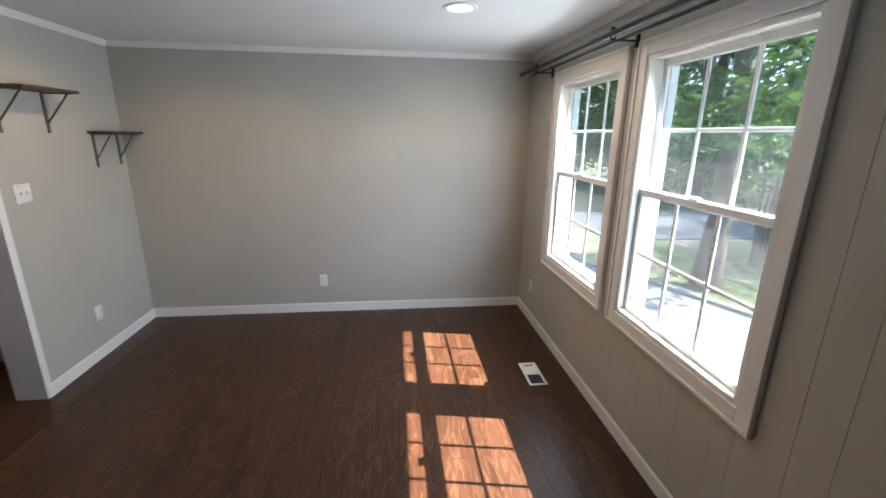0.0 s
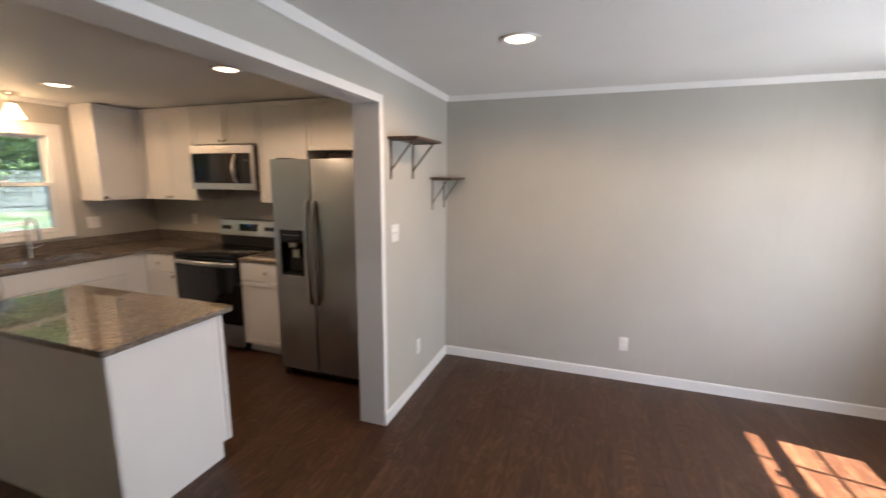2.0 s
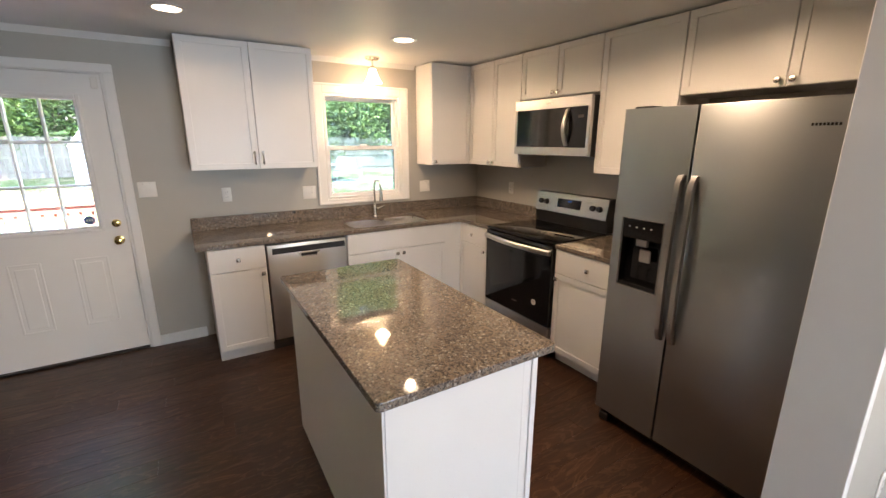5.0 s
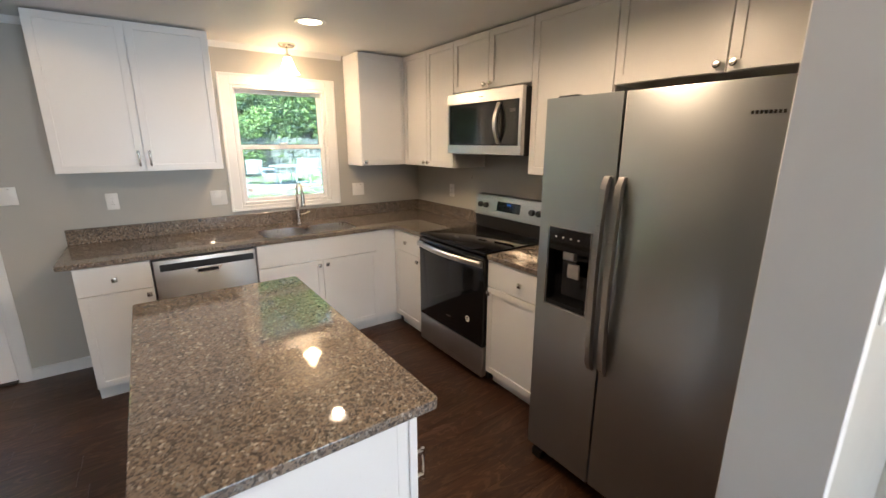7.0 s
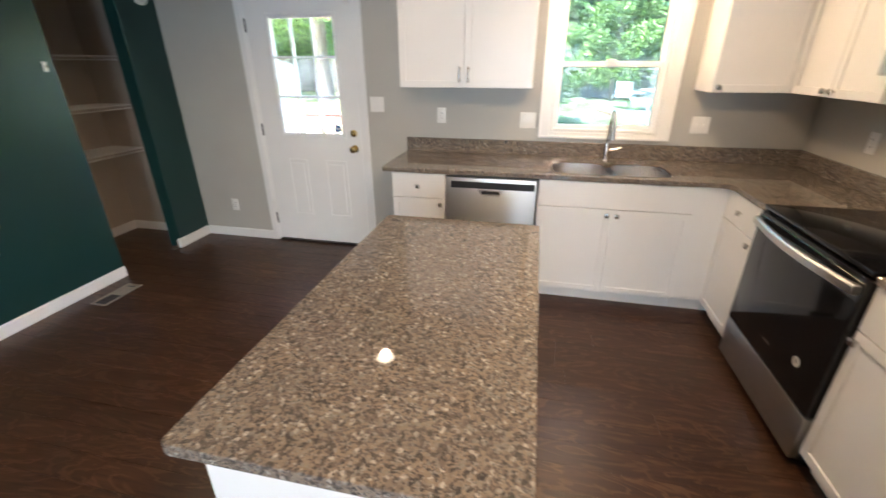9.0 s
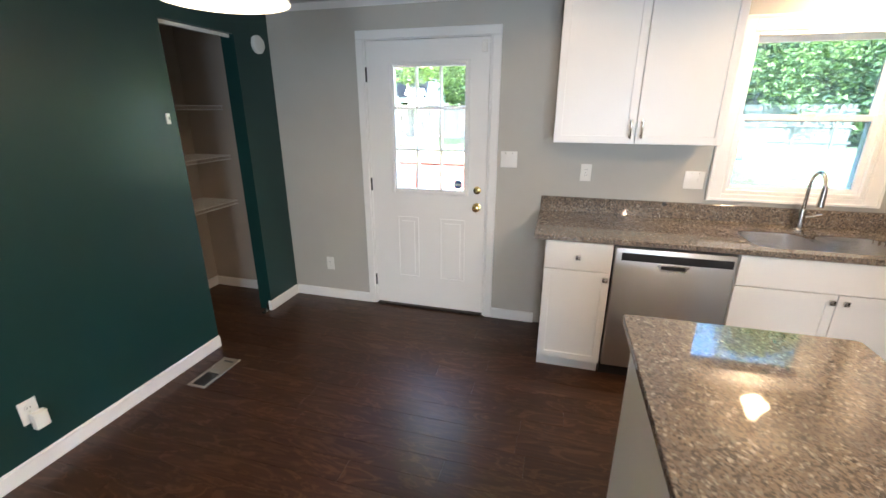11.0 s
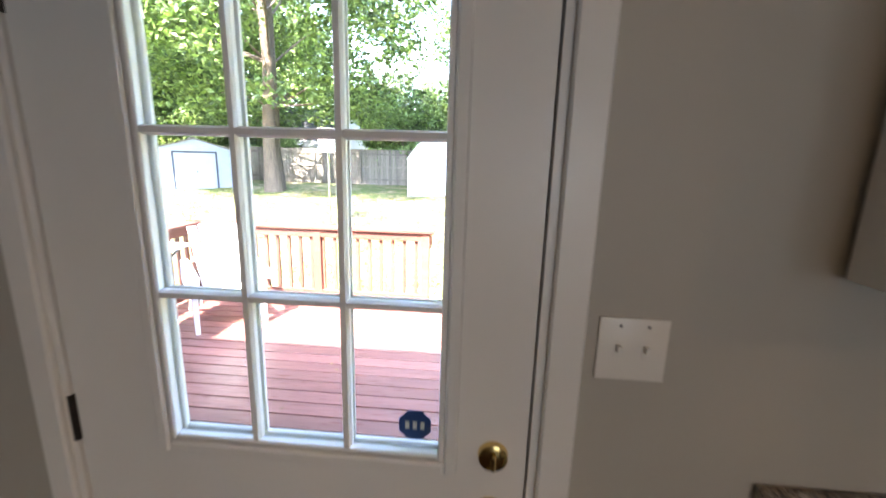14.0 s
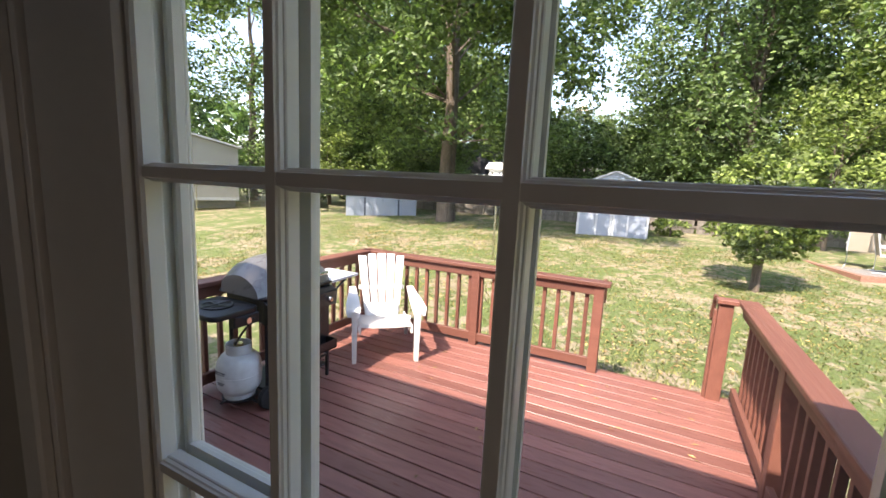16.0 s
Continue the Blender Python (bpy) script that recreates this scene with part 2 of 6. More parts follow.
def bm_lathe(profile, segs=24, bm=None, at=(0, 0, 0), axis="z"):
    """Turns (radius, height) pairs round an axis through at."""
    bm = bm or bmesh.new()
    rings = []

    def place(r, a, h):
        c, s = r * math.cos(a), r * math.sin(a)
        p = {"z": (c, s, h), "x": (h, c, s), "y": (s, h, c)}[axis]
        return Vector(p) + Vector(at)

    for r, h in profile:
        rings.append([bm.verts.new(place(max(r, 1e-5), 2 * math.pi * k / segs, h)) for k in range(segs)])
    for a, b in zip(rings, rings[1:]):
        for k in range(segs):
            bm.faces.new((a[k], a[(k + 1) % segs], b[(k + 1) % segs], b[k]))
    if profile[0][0] > 1e-4:
        bm.faces.new(list(reversed(rings[0])))
    if profile[-1][0] > 1e-4:
        bm.faces.new(rings[-1])
    bmesh.ops.recalc_face_normals(bm, faces=bm.faces)
    return bm


def bm_tube(points, r, segs=10, bm=None, taper=None):
    """A round bar along a line of points."""
    bm = bm or bmesh.new()
    pts = [Vector(p) for p in points]
    rings = []
    up = Vector((0.13, 0.07, 1)).normalized()
    for i, p in enumerate(pts):
        d = (pts[min(i + 1, len(pts) - 1)] - pts[max(i - 1, 0)]).normalized()
        side = d.cross(up)
        side = side.normalized() if side.length > 1e-3 else d.cross(Vector((1, 0, 0))).normalized()
        top = side.cross(d)
        rr = taper[i] if taper else r
        rings.append([bm.verts.new(p + rr * (side * math.cos(2 * math.pi * k / segs) + top * math.sin(2 * math.pi * k / segs))) for k in range(segs)])
    for a, b in zip(rings, rings[1:]):
        for k in range(segs):
            bm.faces.new((a[k], a[(k + 1) % segs], b[(k + 1) % segs], b[k]))
    bm.faces.new(list(reversed(rings[0])))
    bm.faces.new(rings[-1])
    return bm


def bm_prism(outline, lo, hi, axis="z", bm=None, bevel=0.0):
    """A flat outline of 2D points pushed out from lo to hi along an axis."""
    bm = bm or bmesh.new()

    def place(u, v, h):
        return {"z": (u, v, h), "x": (h, u, v), "y": (u, h, v)}[axis]

    a = [bm.verts.new(place(u, v, lo)) for u, v in outline]
    b = [bm.verts.new(place(u, v, hi)) for u, v in outline]
    n = len(outline)
    faces = [bm.faces.new(a), bm.faces.new(b)]
    for k in range(n):
        faces.append(bm.faces.new((a[k], a[(k + 1) % n], b[(k + 1) % n], b[k])))
    bmesh.ops.recalc_face_normals(bm, faces=faces)
    if bevel:
        bmesh.ops.bevel(bm, geom=list({e for f in faces[:2] for e in f.edges}), offset=bevel, segments=2, affect="EDGES", profile=0.5)
    return bm


def rounded(x0, y0, x1, y1, r, n=5):
    """The outline of a rectangle with rounded corners."""
    out = []
    for cx, cy, a0 in ((x1 - r, y1 - r, 0), (x0 + r, y1 - r, 90), (x0 + r, y0 + r, 180), (x1 - r, y0 + r, 270)):
        for k in range(n + 1):
            a = radians(a0 + 90 * k / n)
            out.append((cx + r * math.cos(a), cy + r * math.sin(a)))
    return out


def mesh_of(name, bm, material, smooth=True):
    me = bpy.data.meshes.new(name)
    bm.to_mesh(me)
    bm.free()
    me.materials.append(material)
    if smooth:
        me.shade_smooth()
        me.set_sharp_from_angle(angle=radians(35))
    return me


def part(name, bm, material, parent, label="", smooth=True):
    ob = new(name, mesh_of(name, bm, material, smooth))
    ob.parent = parent
    return tagged(ob, label)


def thing(name, m, label, category, group="", kind=""):
    ob = new(name)
    ob.empty_display_size = 0.1
    ob.matrix_world = m
    return tagged(ob, label, category, group, kind)


def solid(name, bm, material, label, category, kind="", m=None, group=""):
    ob = new(name, mesh_of(name, bm, material))
    if m is not None:
        ob.matrix_world = m
    return tagged(ob, label, category, group, kind)


def structure(name, bm, material, label, category="wall", m=None):
    return solid(name, bm, material, label, category, "structure", m)


def piece(name, data, parent, m):
    ob = new(name, data)
    ob.parent = parent
    ob.matrix_local = m
    return ob


# ---- the plan ----
XF, XB = -5.47, 1.545          # garden wall, street wall
YN, YS = 4.0, -0.91            # north wall, green wall
XD0, XD1 = -2.06, -1.88        # wall between kitchen and dining room
ZC = 2.31
BEAM = 2.075                   # underside of the beam over the wide opening
T = 0.15

structure("ceiling", bm_box(XF - T, -4.2, ZC, XB + T, YN + T, ZC + 0.12), M_CEIL, "smooth white painted ceiling", "ceiling")


def wall_with_holes(name, axis, a, b, u0, u1, z0, z1, holes, material, label, m2=None):
    """A wall between a and b along its axis, over u0..u1 and z0..z1, with openings (u0, z0, u1, z1) through it."""
    bm = bmesh.new()
    us = sorted({u0, u1, *(h[0] for h in holes), *(h[2] for h in holes)})
    for p, q in zip(us, us[1:]):
        mid = (p + q) / 2
        cuts = sorted((h[1], h[3]) for h in holes if h[0] < mid < h[2])
        z = z0
        spans = []
        for c0, c1 in cuts:
            spans.append((z, c0))
            z = c1
        spans.append((z, z1))
        for s0, s1 in spans:
            if s1 - s0 > 1e-4:
                if axis == "x":
                    bm_box(a, p, s0, b, q, s1, bm=bm)
                else:
                    bm_box(p, a, s0, q, b, s1, bm=bm)
    bmesh.ops.remove_doubles(bm, verts=bm.verts, dist=1e-5)
    return structure(name, bm, material, label)


DOOR = (-0.145, 0.0, 0.82, 2.075)
KWIN = (2.308, 1.085, 3.057, 2.015)
WIN_A = (2.46, 0.71, 3.33, 2.025)
WIN_B = (1.355, 0.71, 2.225, 2.025)
wall_with_holes("wall_west", "x", XF - T, XF, -2.0, YN + T, -0.5, ZC, [DOOR, KWIN], M_WALL, "greige painted kitchen wall with door and window")
wall_with_holes("wall_east", "x", XB + 0.0025, XB + T, -4.2, YN + T, -0.5, ZC, [WIN_A, WIN_B], M_WALL, "greige painted panelled wall with two windows")
structure("wall_north", bm_box(XF, YN + 0.0025, -0.5, XB + 0.0025, YN + T, ZC), M_WALL, "greige painted wall behind kitchen and dining room")
structure("wall_divider", bm_box(XD0, 2.76, 0, XD1, YN + 0.012, ZC), M_WALL, "short greige wall between kitchen and dining room")
structure("header_beam", bm_box(XD0, -4.2, BEAM, XD1, 2.76, ZC), M_WALL, "painted beam over the wide opening", "beam")
structure("wall_green", bm_boxes([(-4.52, YS - 0.11, 0, -2.93, YS, ZC), (-5.10, YS - 0.11, 2.075, -4.52, YS, ZC), (XF, YS - 0.11, 0, -5.10, YS, ZC)]), M_GREEN, "dark green painted wall with a closet opening")
structure("wall_hall", bm_box(-3.04, -4.2, 0, -2.93, YS - 0.11, ZC), M_WALL, "greige wall of the hallway")
structure("wall_closet", bm_boxes([(-5.47, -1.87, 0, -3.04, -1.76, ZC)]), M_CLOSET, "beige painted back wall of the closet")
structure("wall_closet_side", bm_box(XF, -1.76, 0, XF + 0.03, YS - 0.11, ZC), M_CLOSET, "beige painted side wall of the closet")
structure("wall_south", bm_box(-3.04, -4.3, -0.5, XB + T, -4.2, ZC), M_WALL, "plain greige wall closing the hall and living area")

# trim
BASE_H = 0.085


def baseboard(points, label="white painted baseboard"):
    """Runs of board along the wall: rows of (x0, y0, x1, y1)."""
    bm = bmesh.new()
    for x0, y0, x1, y1 in points:
        bm_box(x0, y0, 0, x1, y1, BASE_H - 0.012, bm=bm)
        mx0, my0, mx1, my1 = x0, y0, x1, y1
        bm_box(mx0, my0, BASE_H - 0.012, mx1, my1, BASE_H, 0.004, bm=bm)
    return structure("baseboard", bm, M_TRIM, label, "baseboard")


B = 0.013
baseboard([(XD1 + B, YN - B, XB - B, YN)])
baseboard([(XB - B, -4.2, XB, YN)])
baseboard([(XD1, 2.76, XD1 + B, YN)])
baseboard([(XF, YS + B, XF + B, -0.185)])
baseboard([(XF, 0.87, XF + B, 1.2)])
baseboard([(-4.52, YS, -2.93, YS + B), (-2.93, -4.2, -2.93 + B, YS + B)])
baseboard([(XF + B, YS, -5.10, YS + B), (-5.10, YS - 0.02, -5.10 + B, YS + B)])
baseboard([(XF + 0.03, -1.76, -3.04, -1.76 + B), (XF + 0.03, -1.76 + B, XF + 0.03 + B, YS - 0.11)])


def crown(x0, y0, x1, y1, nx, ny):
    """A small cove along a wall whose room side is (nx, ny)."""
    prof = [(0, 0), (0.008, 0), (0.012, 0.012), (0.026, 0.028), (0.03, 0.04), (0, 0.04)]
    bm = bmesh.new()
    rows = []
    for x, y in ((x0, y0), (x1, y1)):
        rows.append([bm.verts.new((x + nx * d, y + ny * d, ZC - 0.04 + h)) for d, h in prof])
    n = len(prof)
    for k in range(n):
        bm.faces.new((rows[0][k], rows[0][(k + 1) % n], rows[1][(k + 1) % n], rows[1][k]))
    bm.faces.new(rows[0])
    bm.faces.new(rows[1])
    bmesh.ops.recalc_face_normals(bm, faces=bm.faces)
    structure("crown_trim", bm, M_TRIM, "narrow white crown moulding under the ceiling", "trim")


crown(XD1, YN, XB, YN, 0, -1)
crown(XB, YN, XB, -4.2, -1, 0)
crown(XD1, -4.2, XD1, YN, 1, 0)
crown(XF, YS, XF, 1.24, 1, 0)
crown(XF, YS, -2.93, YS, 0, 1)
crown(XF, 2.17, XF, 3.22, 1, 0)

# corner trim of the wide opening, dining side
structure("opening_trim", bm_boxes([(XD1, 2.755, 0, XD1 + 0.008, 2.80, BEAM + 0.04), (XD1, -4.2, BEAM - 0.005, XD1 + 0.008, 2.755, BEAM + 0.04), (XD0 + 0.001, 2.752, 0, XD1 + 0.008, 2.759, BEAM - 0.005), (XD0, -4.2, BEAM - 0.008, XD1 + 0.008, 2.752, BEAM - 0.001)], 0.002), M_TRIM, "white wooden casing round the wide opening", "trim")

# ---- windows and doors ----


def sash(parent, name, x, y0, y1, z0, z1, rail, depth, cols, rows, glazing):
    """A sash with muntin bars; x is the middle of its depth."""
    h = depth / 2
    bars = [(x - h, y0, z0, x + h, y0 + rail, z1), (x - h, y1 - rail, z0, x + h, y1, z1), (x - h, y0 + rail, z0, x + h, y1 - rail, z0 + rail), (x - h, y0 + rail, z1 - rail, x + h, y1 - rail, z1)]
    fr = part(name, bm_boxes(bars, 0.003), M_VINYL, parent)
    gy0, gy1, gz0, gz1 = y0 + rail, y1 - rail, z0 + rail, z1 - rail
    for k in range(1, cols):
        yy = gy0 + (gy1 - gy0) * k / cols
        part("muntin", bm_box(x - 0.006, yy - 0.009, gz0, x + 0.006, yy + 0.009, gz1, 0.003), M_VINYL, fr)
    for k in range(1, rows):
        zz = gz0 + (gz1 - gz0) * k / rows
        part("muntin", bm_box(x - 0.005, gy0, zz - 0.009, x + 0.005, gy1, zz + 0.009, 0.003), M_VINYL, fr)
    pane = part("pane", bm_box(x - 0.002, gy0, gz0, x + 0.002, gy1, gz1), glazing, fr)
    pane.visible_shadow = False
    return fr


def window(name, wall_x, sign, hole, casing, cols, rows, label, meet, low=None):
    """A double-hung window in a wall facing along x. sign: +1 where the street lies at greater x."""
    y0, z0, y1, z1 = hole
    w = thing(name, pose(0, 0, 0), label, "window", "", "structure")
    c = casing
    b = low or casing
    s = sign

    def span(a, b):
        return (min(wall_x + s * a, wall_x + s * b), max(wall_x + s * a, wall_x + s * b))

    a0, a1 = span(-0.018, 0)
    d0, d1 = span(-0.026, -0.018)
    part("casing", bm_boxes([(a0, y0 - c, z0 - b, a1, y0, z1 + c), (a0, y1, z0 - b, a1, y1 + c, z1 + c), (a0, y0, z1, a1, y1, z1 + c), (a0, y0, z0 - b, a1, y1, z0)], 0.003), M_TRIM, w)
    part("casing_bead", bm_boxes([(d0, y0 - c, z0 - b, d1, y0 - c + 0.018, z1 + c), (d0, y1 + c - 0.018, z0 - b, d1, y1 + c, z1 + c), (d0, y0 - c + 0.018, z1 + c - 0.018, d1, y1 + c - 0.018, z1 + c), (d0, y0 - c + 0.018, z0 - b, d1, y1 + c - 0.018, z0 - b + 0.018)], 0.003), M_TRIM, w)
    j0, j1 = span(-0.004, T)
    part("jamb", bm_boxes([(j0, y0, z0, j1, y0 + 0.018, z1), (j0, y1 - 0.018, z0, j1, y1, z1), (j0, y0 + 0.018, z1 - 0.018, j1, y1 - 0.018, z1), (j0, y0 + 0.018, z0, j1, y1 - 0.018, z0 + 0.018)], 0.002), M_VINYL, w)
    p0, p1 = span(-0.012, 0.018)
    part("inner_stop", bm_boxes([(p0, y0 + 0.001, z0 + 0.001, p1, y0 + 0.025, z1 - 0.001), (p0, y1 - 0.025, z0 + 0.001, p1, y1 - 0.001, z1 - 0.001), (p0, y0 + 0.025, z1 - 0.025, p1, y1 - 0.025, z1 - 0.001), (p0, y0 + 0.025, z0 + 0.001, p1, y1 - 0.025, z0 + 0.025)], 0.003), M_TRIM, w)
    i0, i1, k0, k1 = y0 + 0.018, y1 - 0.018, z0 + 0.018, z1 - 0.018
    sash(w, "lower_sash", wall_x + s * 0.04, i0, i1, k0, meet + 0.02, 0.035, 0.032, cols, rows, M_GLASS_STREET if s > 0 else M_GLASS_DIMMED)
    sash(w, "upper_sash", wall_x + s * 0.08, i0, i1, meet - 0.02, k1, 0.035, 0.032, cols, rows, M_GLASS_STREET if s > 0 else M_GLASS_DIMMED)
    l0, l1 = span(0.005, 0.03)
    part("sash_lock", bm_box(l0, (i0 + i1) / 2 - 0.03, meet + 0.021, l1, (i0 + i1) / 2 + 0.03, meet + 0.035, 0.004), M_VINYL, w)
    return w


win_1 = window("window_1", XB, 1, WIN_A, 0.075, 3, 2, "white double-hung window with grilles facing the street", 1.375)
win_2 = window("window_2", XB, 1, WIN_B, 0.075, 3, 2, "white double-hung window with grilles facing the street", 1.375)
win_3 = window("window_3", XF, -1, KWIN, 0.083, 1, 1, "white double-hung window above the kitchen sink", 1.545, 0.045)


def back_door():
    d = thing("door_1", pose(0, 0, 0), "closed white panelled back door with nine glass panes", "door", "", "structure")
    x1, x0 = XF - 0.006, XF - 0.05
    y0, y1, z0, z1 = -0.115, 0.79, 0.02, 2.05
    ly0, ly1, lz0, lz1 = 0.084, 0.636, 0.998, 1.888
    part("slab", bm_boxes([(x0, y0, z0, x1, ly0, z1), (x0, ly1, z0, x1, y1, z1), (x0, ly0, z0, x1, ly1, lz0), (x0, ly0, lz1, x1, ly1, z1)]), M_TRIM, d)
    for p0, p1 in ((0.09, 0.267), (0.44, 0.64)):
        q0, q1 = 0.275, 0.785
        rim = 0.012
        part("panel_moulding", bm_boxes([(x1, p0, q0, x1 + 0.006, p0 + rim, q1), (x1, p1 - rim, q0, x1 + 0.006, p1, q1), (x1, p0 + rim, q0, x1 + 0.006, p1 - rim, q0 + rim), (x1, p0 + rim, q1 - rim, x1 + 0.006, p1 - rim, q1)], 0.0028), M_TRIM, d)
        part("raised_panel", bm_box(x1 - 0.001, p0 + 0.035, q0 + 0.035, x1 + 0.006, p1 - 0.035, q1 - 0.035, 0.005), M_TRIM, d)
    for xa, xb in ((x1, x1 + 0.011), (x0 - 0.011, x0)):
        o = 0.026
        part("lite_frame", bm_boxes([(xa, ly0 - o, lz0 - o, xb, ly0, lz1 + o), (xa, ly1, lz0 - o, xb, ly1 + o, lz1 + o), (xa, ly0, lz1, xb, ly1, lz1 + o), (xa, ly0, lz0 - o, xb, ly1, lz0)], 0.005), M_TRIM, d)
        side = 1 if xa >= x1 else -1
        r0 = x1 - 0.016 if side > 0 else x0 + 0.002
        r1 = x1 + 0.004 if side > 0 else x0 + 0.016
        step = (min(r0, r1), max(r0, r1))
        part("lite_step", bm_boxes([(step[0], ly0, lz0, step[1], ly0 + 0.012, lz1), (step[0], ly1 - 0.012, lz0, step[1], ly1, lz1), (step[0], ly0 + 0.012, lz0, step[1], ly1 - 0.012, lz0 + 0.012), (step[0], ly0 + 0.012, lz1 - 0.012, step[1], ly1 - 0.012, lz1)], 0.003), M_TRIM, d)
        ins = 1 if side > 0 else -1
        face = step[1] if side > 0 else step[0]
        back = step[0] if side > 0 else step[1]
        prof = [(back, -0.0086), (back, 0.0086), (face - ins * 0.009, 0.0086), (face - ins * 0.0075, 0.008), (face - ins * 0.0068, 0.0071), (face - ins * 0.0035, 0.0067), (face - ins * 0.002, 0.0054), (face, 0.0048)]
        prof += [(a, -b) for a, b in reversed(prof[2:])]
        for yy in (0.263, 0.446):
            part("muntin", bm_prism([(a, yy + b) for a, b in prof], lz0 + 0.012, lz1 - 0.012, "z"), M_TRIM, d, "", False)
        for zz in (1.303, 1.6):
            part("muntin", bm_prism([(a - ins * 0.0008, zz + b) for a, b in prof], ly0 + 0.012, ly1 - 0.012, "y"), M_TRIM, d, "", False)
    xm = (x0 + x1) / 2
    ys, zs = (ly0, 0.263, 0.446, ly1), (lz0, 1.303, 1.6, lz1)
    for a, b in zip(ys, ys[1:]):
        for c, e in zip(zs, zs[1:]):
            pn = part("pane", bm_box(xm - 0.0015, a, c, xm + 0.0015, b, e), M_GLASS, d)
            pn.visible_shadow = False
    knob = part("door_knob", bm_lathe([(0.032, 0), (0.032, 0.006), (0.014, 0.01), (0.011, 0.03), (0.024, 0.038), (0.028, 0.052), (0.024, 0.062), (0.008, 0.067)], 24, None, (x1, 0.728, 0.893), "x"), M_BRASS, d, "polished brass knob")
    bolt = part("deadbolt", bm_lathe([(0.029, 0), (0.027, 0.012), (0.018, 0.016), (0.0, 0.016)], 24, None, (x1, 0.728, 1.02), "x"), M_BRASS, d, "polished brass deadbolt")
    part("thumb_turn", bm_box(x1 + 0.015, 0.723, 1.004, x1 + 0.03, 0.733, 1.036, 0.003), M_BRASS, bolt)
    for hz in (1.83, 1.03, 0.22):
        part("hinge", bm_lathe([(0.007, -0.05), (0.007, 0.05)], 10, None, (x1 + 0.004, y0 - 0.004, hz)), M_DARKMETAL, d)
    part("sensor", bm_box(x1, 0.735, 1.955, x1 + 0.015, 0.775, 2.03, 0.004), M_PLATE, d, "white alarm sensor")
    st = part("alarm_sticker", bm_prism([(0.575 + 0.034 * math.cos(radians(22.5 + 45 * k)), 1.052 + 0.034 * math.sin(radians(22.5 + 45 * k))) for k in range(8)], xm - 0.004, xm - 0.0025, "x"), M_STICKER, d, "octagonal blue sticker inside the glass")
    part("sticker_bars", bm_boxes([(xm - 0.0024, 0.556, 1.044, xm - 0.002, 0.564, 1.06), (xm - 0.0024, 0.571, 1.044, xm - 0.002, 0.579, 1.06), (xm - 0.0024, 0.586, 1.044, xm - 0.002, 0.594, 1.06)]), M_PLATE, st)
    part("frame", bm_boxes([(XF - T, -0.145, 0, XF + 0.002, y0 - 0.003, 2.075), (XF - T, y1 + 0.004, 0, XF + 0.002, 0.82, 2.075), (XF - T, y0 - 0.003, 2.054, XF + 0.002, y1 + 0.004, 2.075)], 0.001), M_TRIM, d)
    part("door_stop", bm_boxes([(x0 - 0.03, y1 - 0.014, 0.016, x0 - 0.002, y1 + 0.01, 2.054), (x0 - 0.03, y0 - 0.008, 0.016, x0 - 0.002, y0 + 0.014, 2.054), (x0 - 0.03, y0 + 0.014, 2.036, x0 - 0.002, y1 - 0.014, 2.06)]), M_TRIM, d)
    part("casing", bm_boxes([(XF, -0.185, 0, XF + 0.017, -0.13, 2.06), (XF, 0.81, 0, XF + 0.017, 0.87, 2.06), (XF, -0.185, 2.06, XF + 0.017, 0.87, 2.118)], 0.004), M_TRIM, d)
    part("threshold", bm_box(XF - T - 0.03, -0.112, 0.001, XF + 0.02, 0.787, 0.016, 0.004), M_DARKMETAL, d)
    return d


back_door()

# ---- kitchen cabinets ----


def shaker(w, h, rail=0.055, th=0.019):
    """A shaker front standing at x 0..w, z 0..h, its face at y = -th, with a sunk middle panel."""
    bm = bm_box(0, -th, 0, w, 0, h, 0.0014)
    bm.faces.ensure_lookup_table()
    face = max((f for f in bm.faces if f.normal.y < -0.9), key=lambda f: f.calc_area())
    bmesh.ops.inset_region(bm, faces=[face], thickness=rail)
    bmesh.ops.inset_region(bm, faces=[face], thickness=0.0015, depth=-0.008)
    return bm


def knob_mesh():
    return bm_lathe([(0.006, 0), (0.006, -0.012), (0.014, -0.016), (0.0155, -0.024), (0.012, -0.028), (0.0, -0.029)], 14, None, (0, 0, 0), "y")


def move(bm, x=0.0, y=0.0, z=0.0):
    bmesh.ops.translate(bm, verts=bm.verts, vec=(x, y, z))
    return bm


def square_knob():
    bm = bm_lathe([(0.005, 0), (0.005, -0.014)], 8, None, (0, 0, 0), "y")
    return bm_box(-0.014, -0.026, -0.014, 0.014, -0.014, 0.014, 0.003, bm=bm, seg=2)


def bar_pull(h=0.1):
    bm = bmesh.new()
    bm_tube([(0, -0.03, -h / 2), (0, -0.034, 0), (0, -0.03, h / 2)], 0.006, 10, bm)
    for z in (-h / 2 + 0.012, h / 2 - 0.012):
        bm_box(-0.007, -0.03, z - 0.008, 0.007, 0, z + 0.008, 0.002, bm=bm)
    return bm


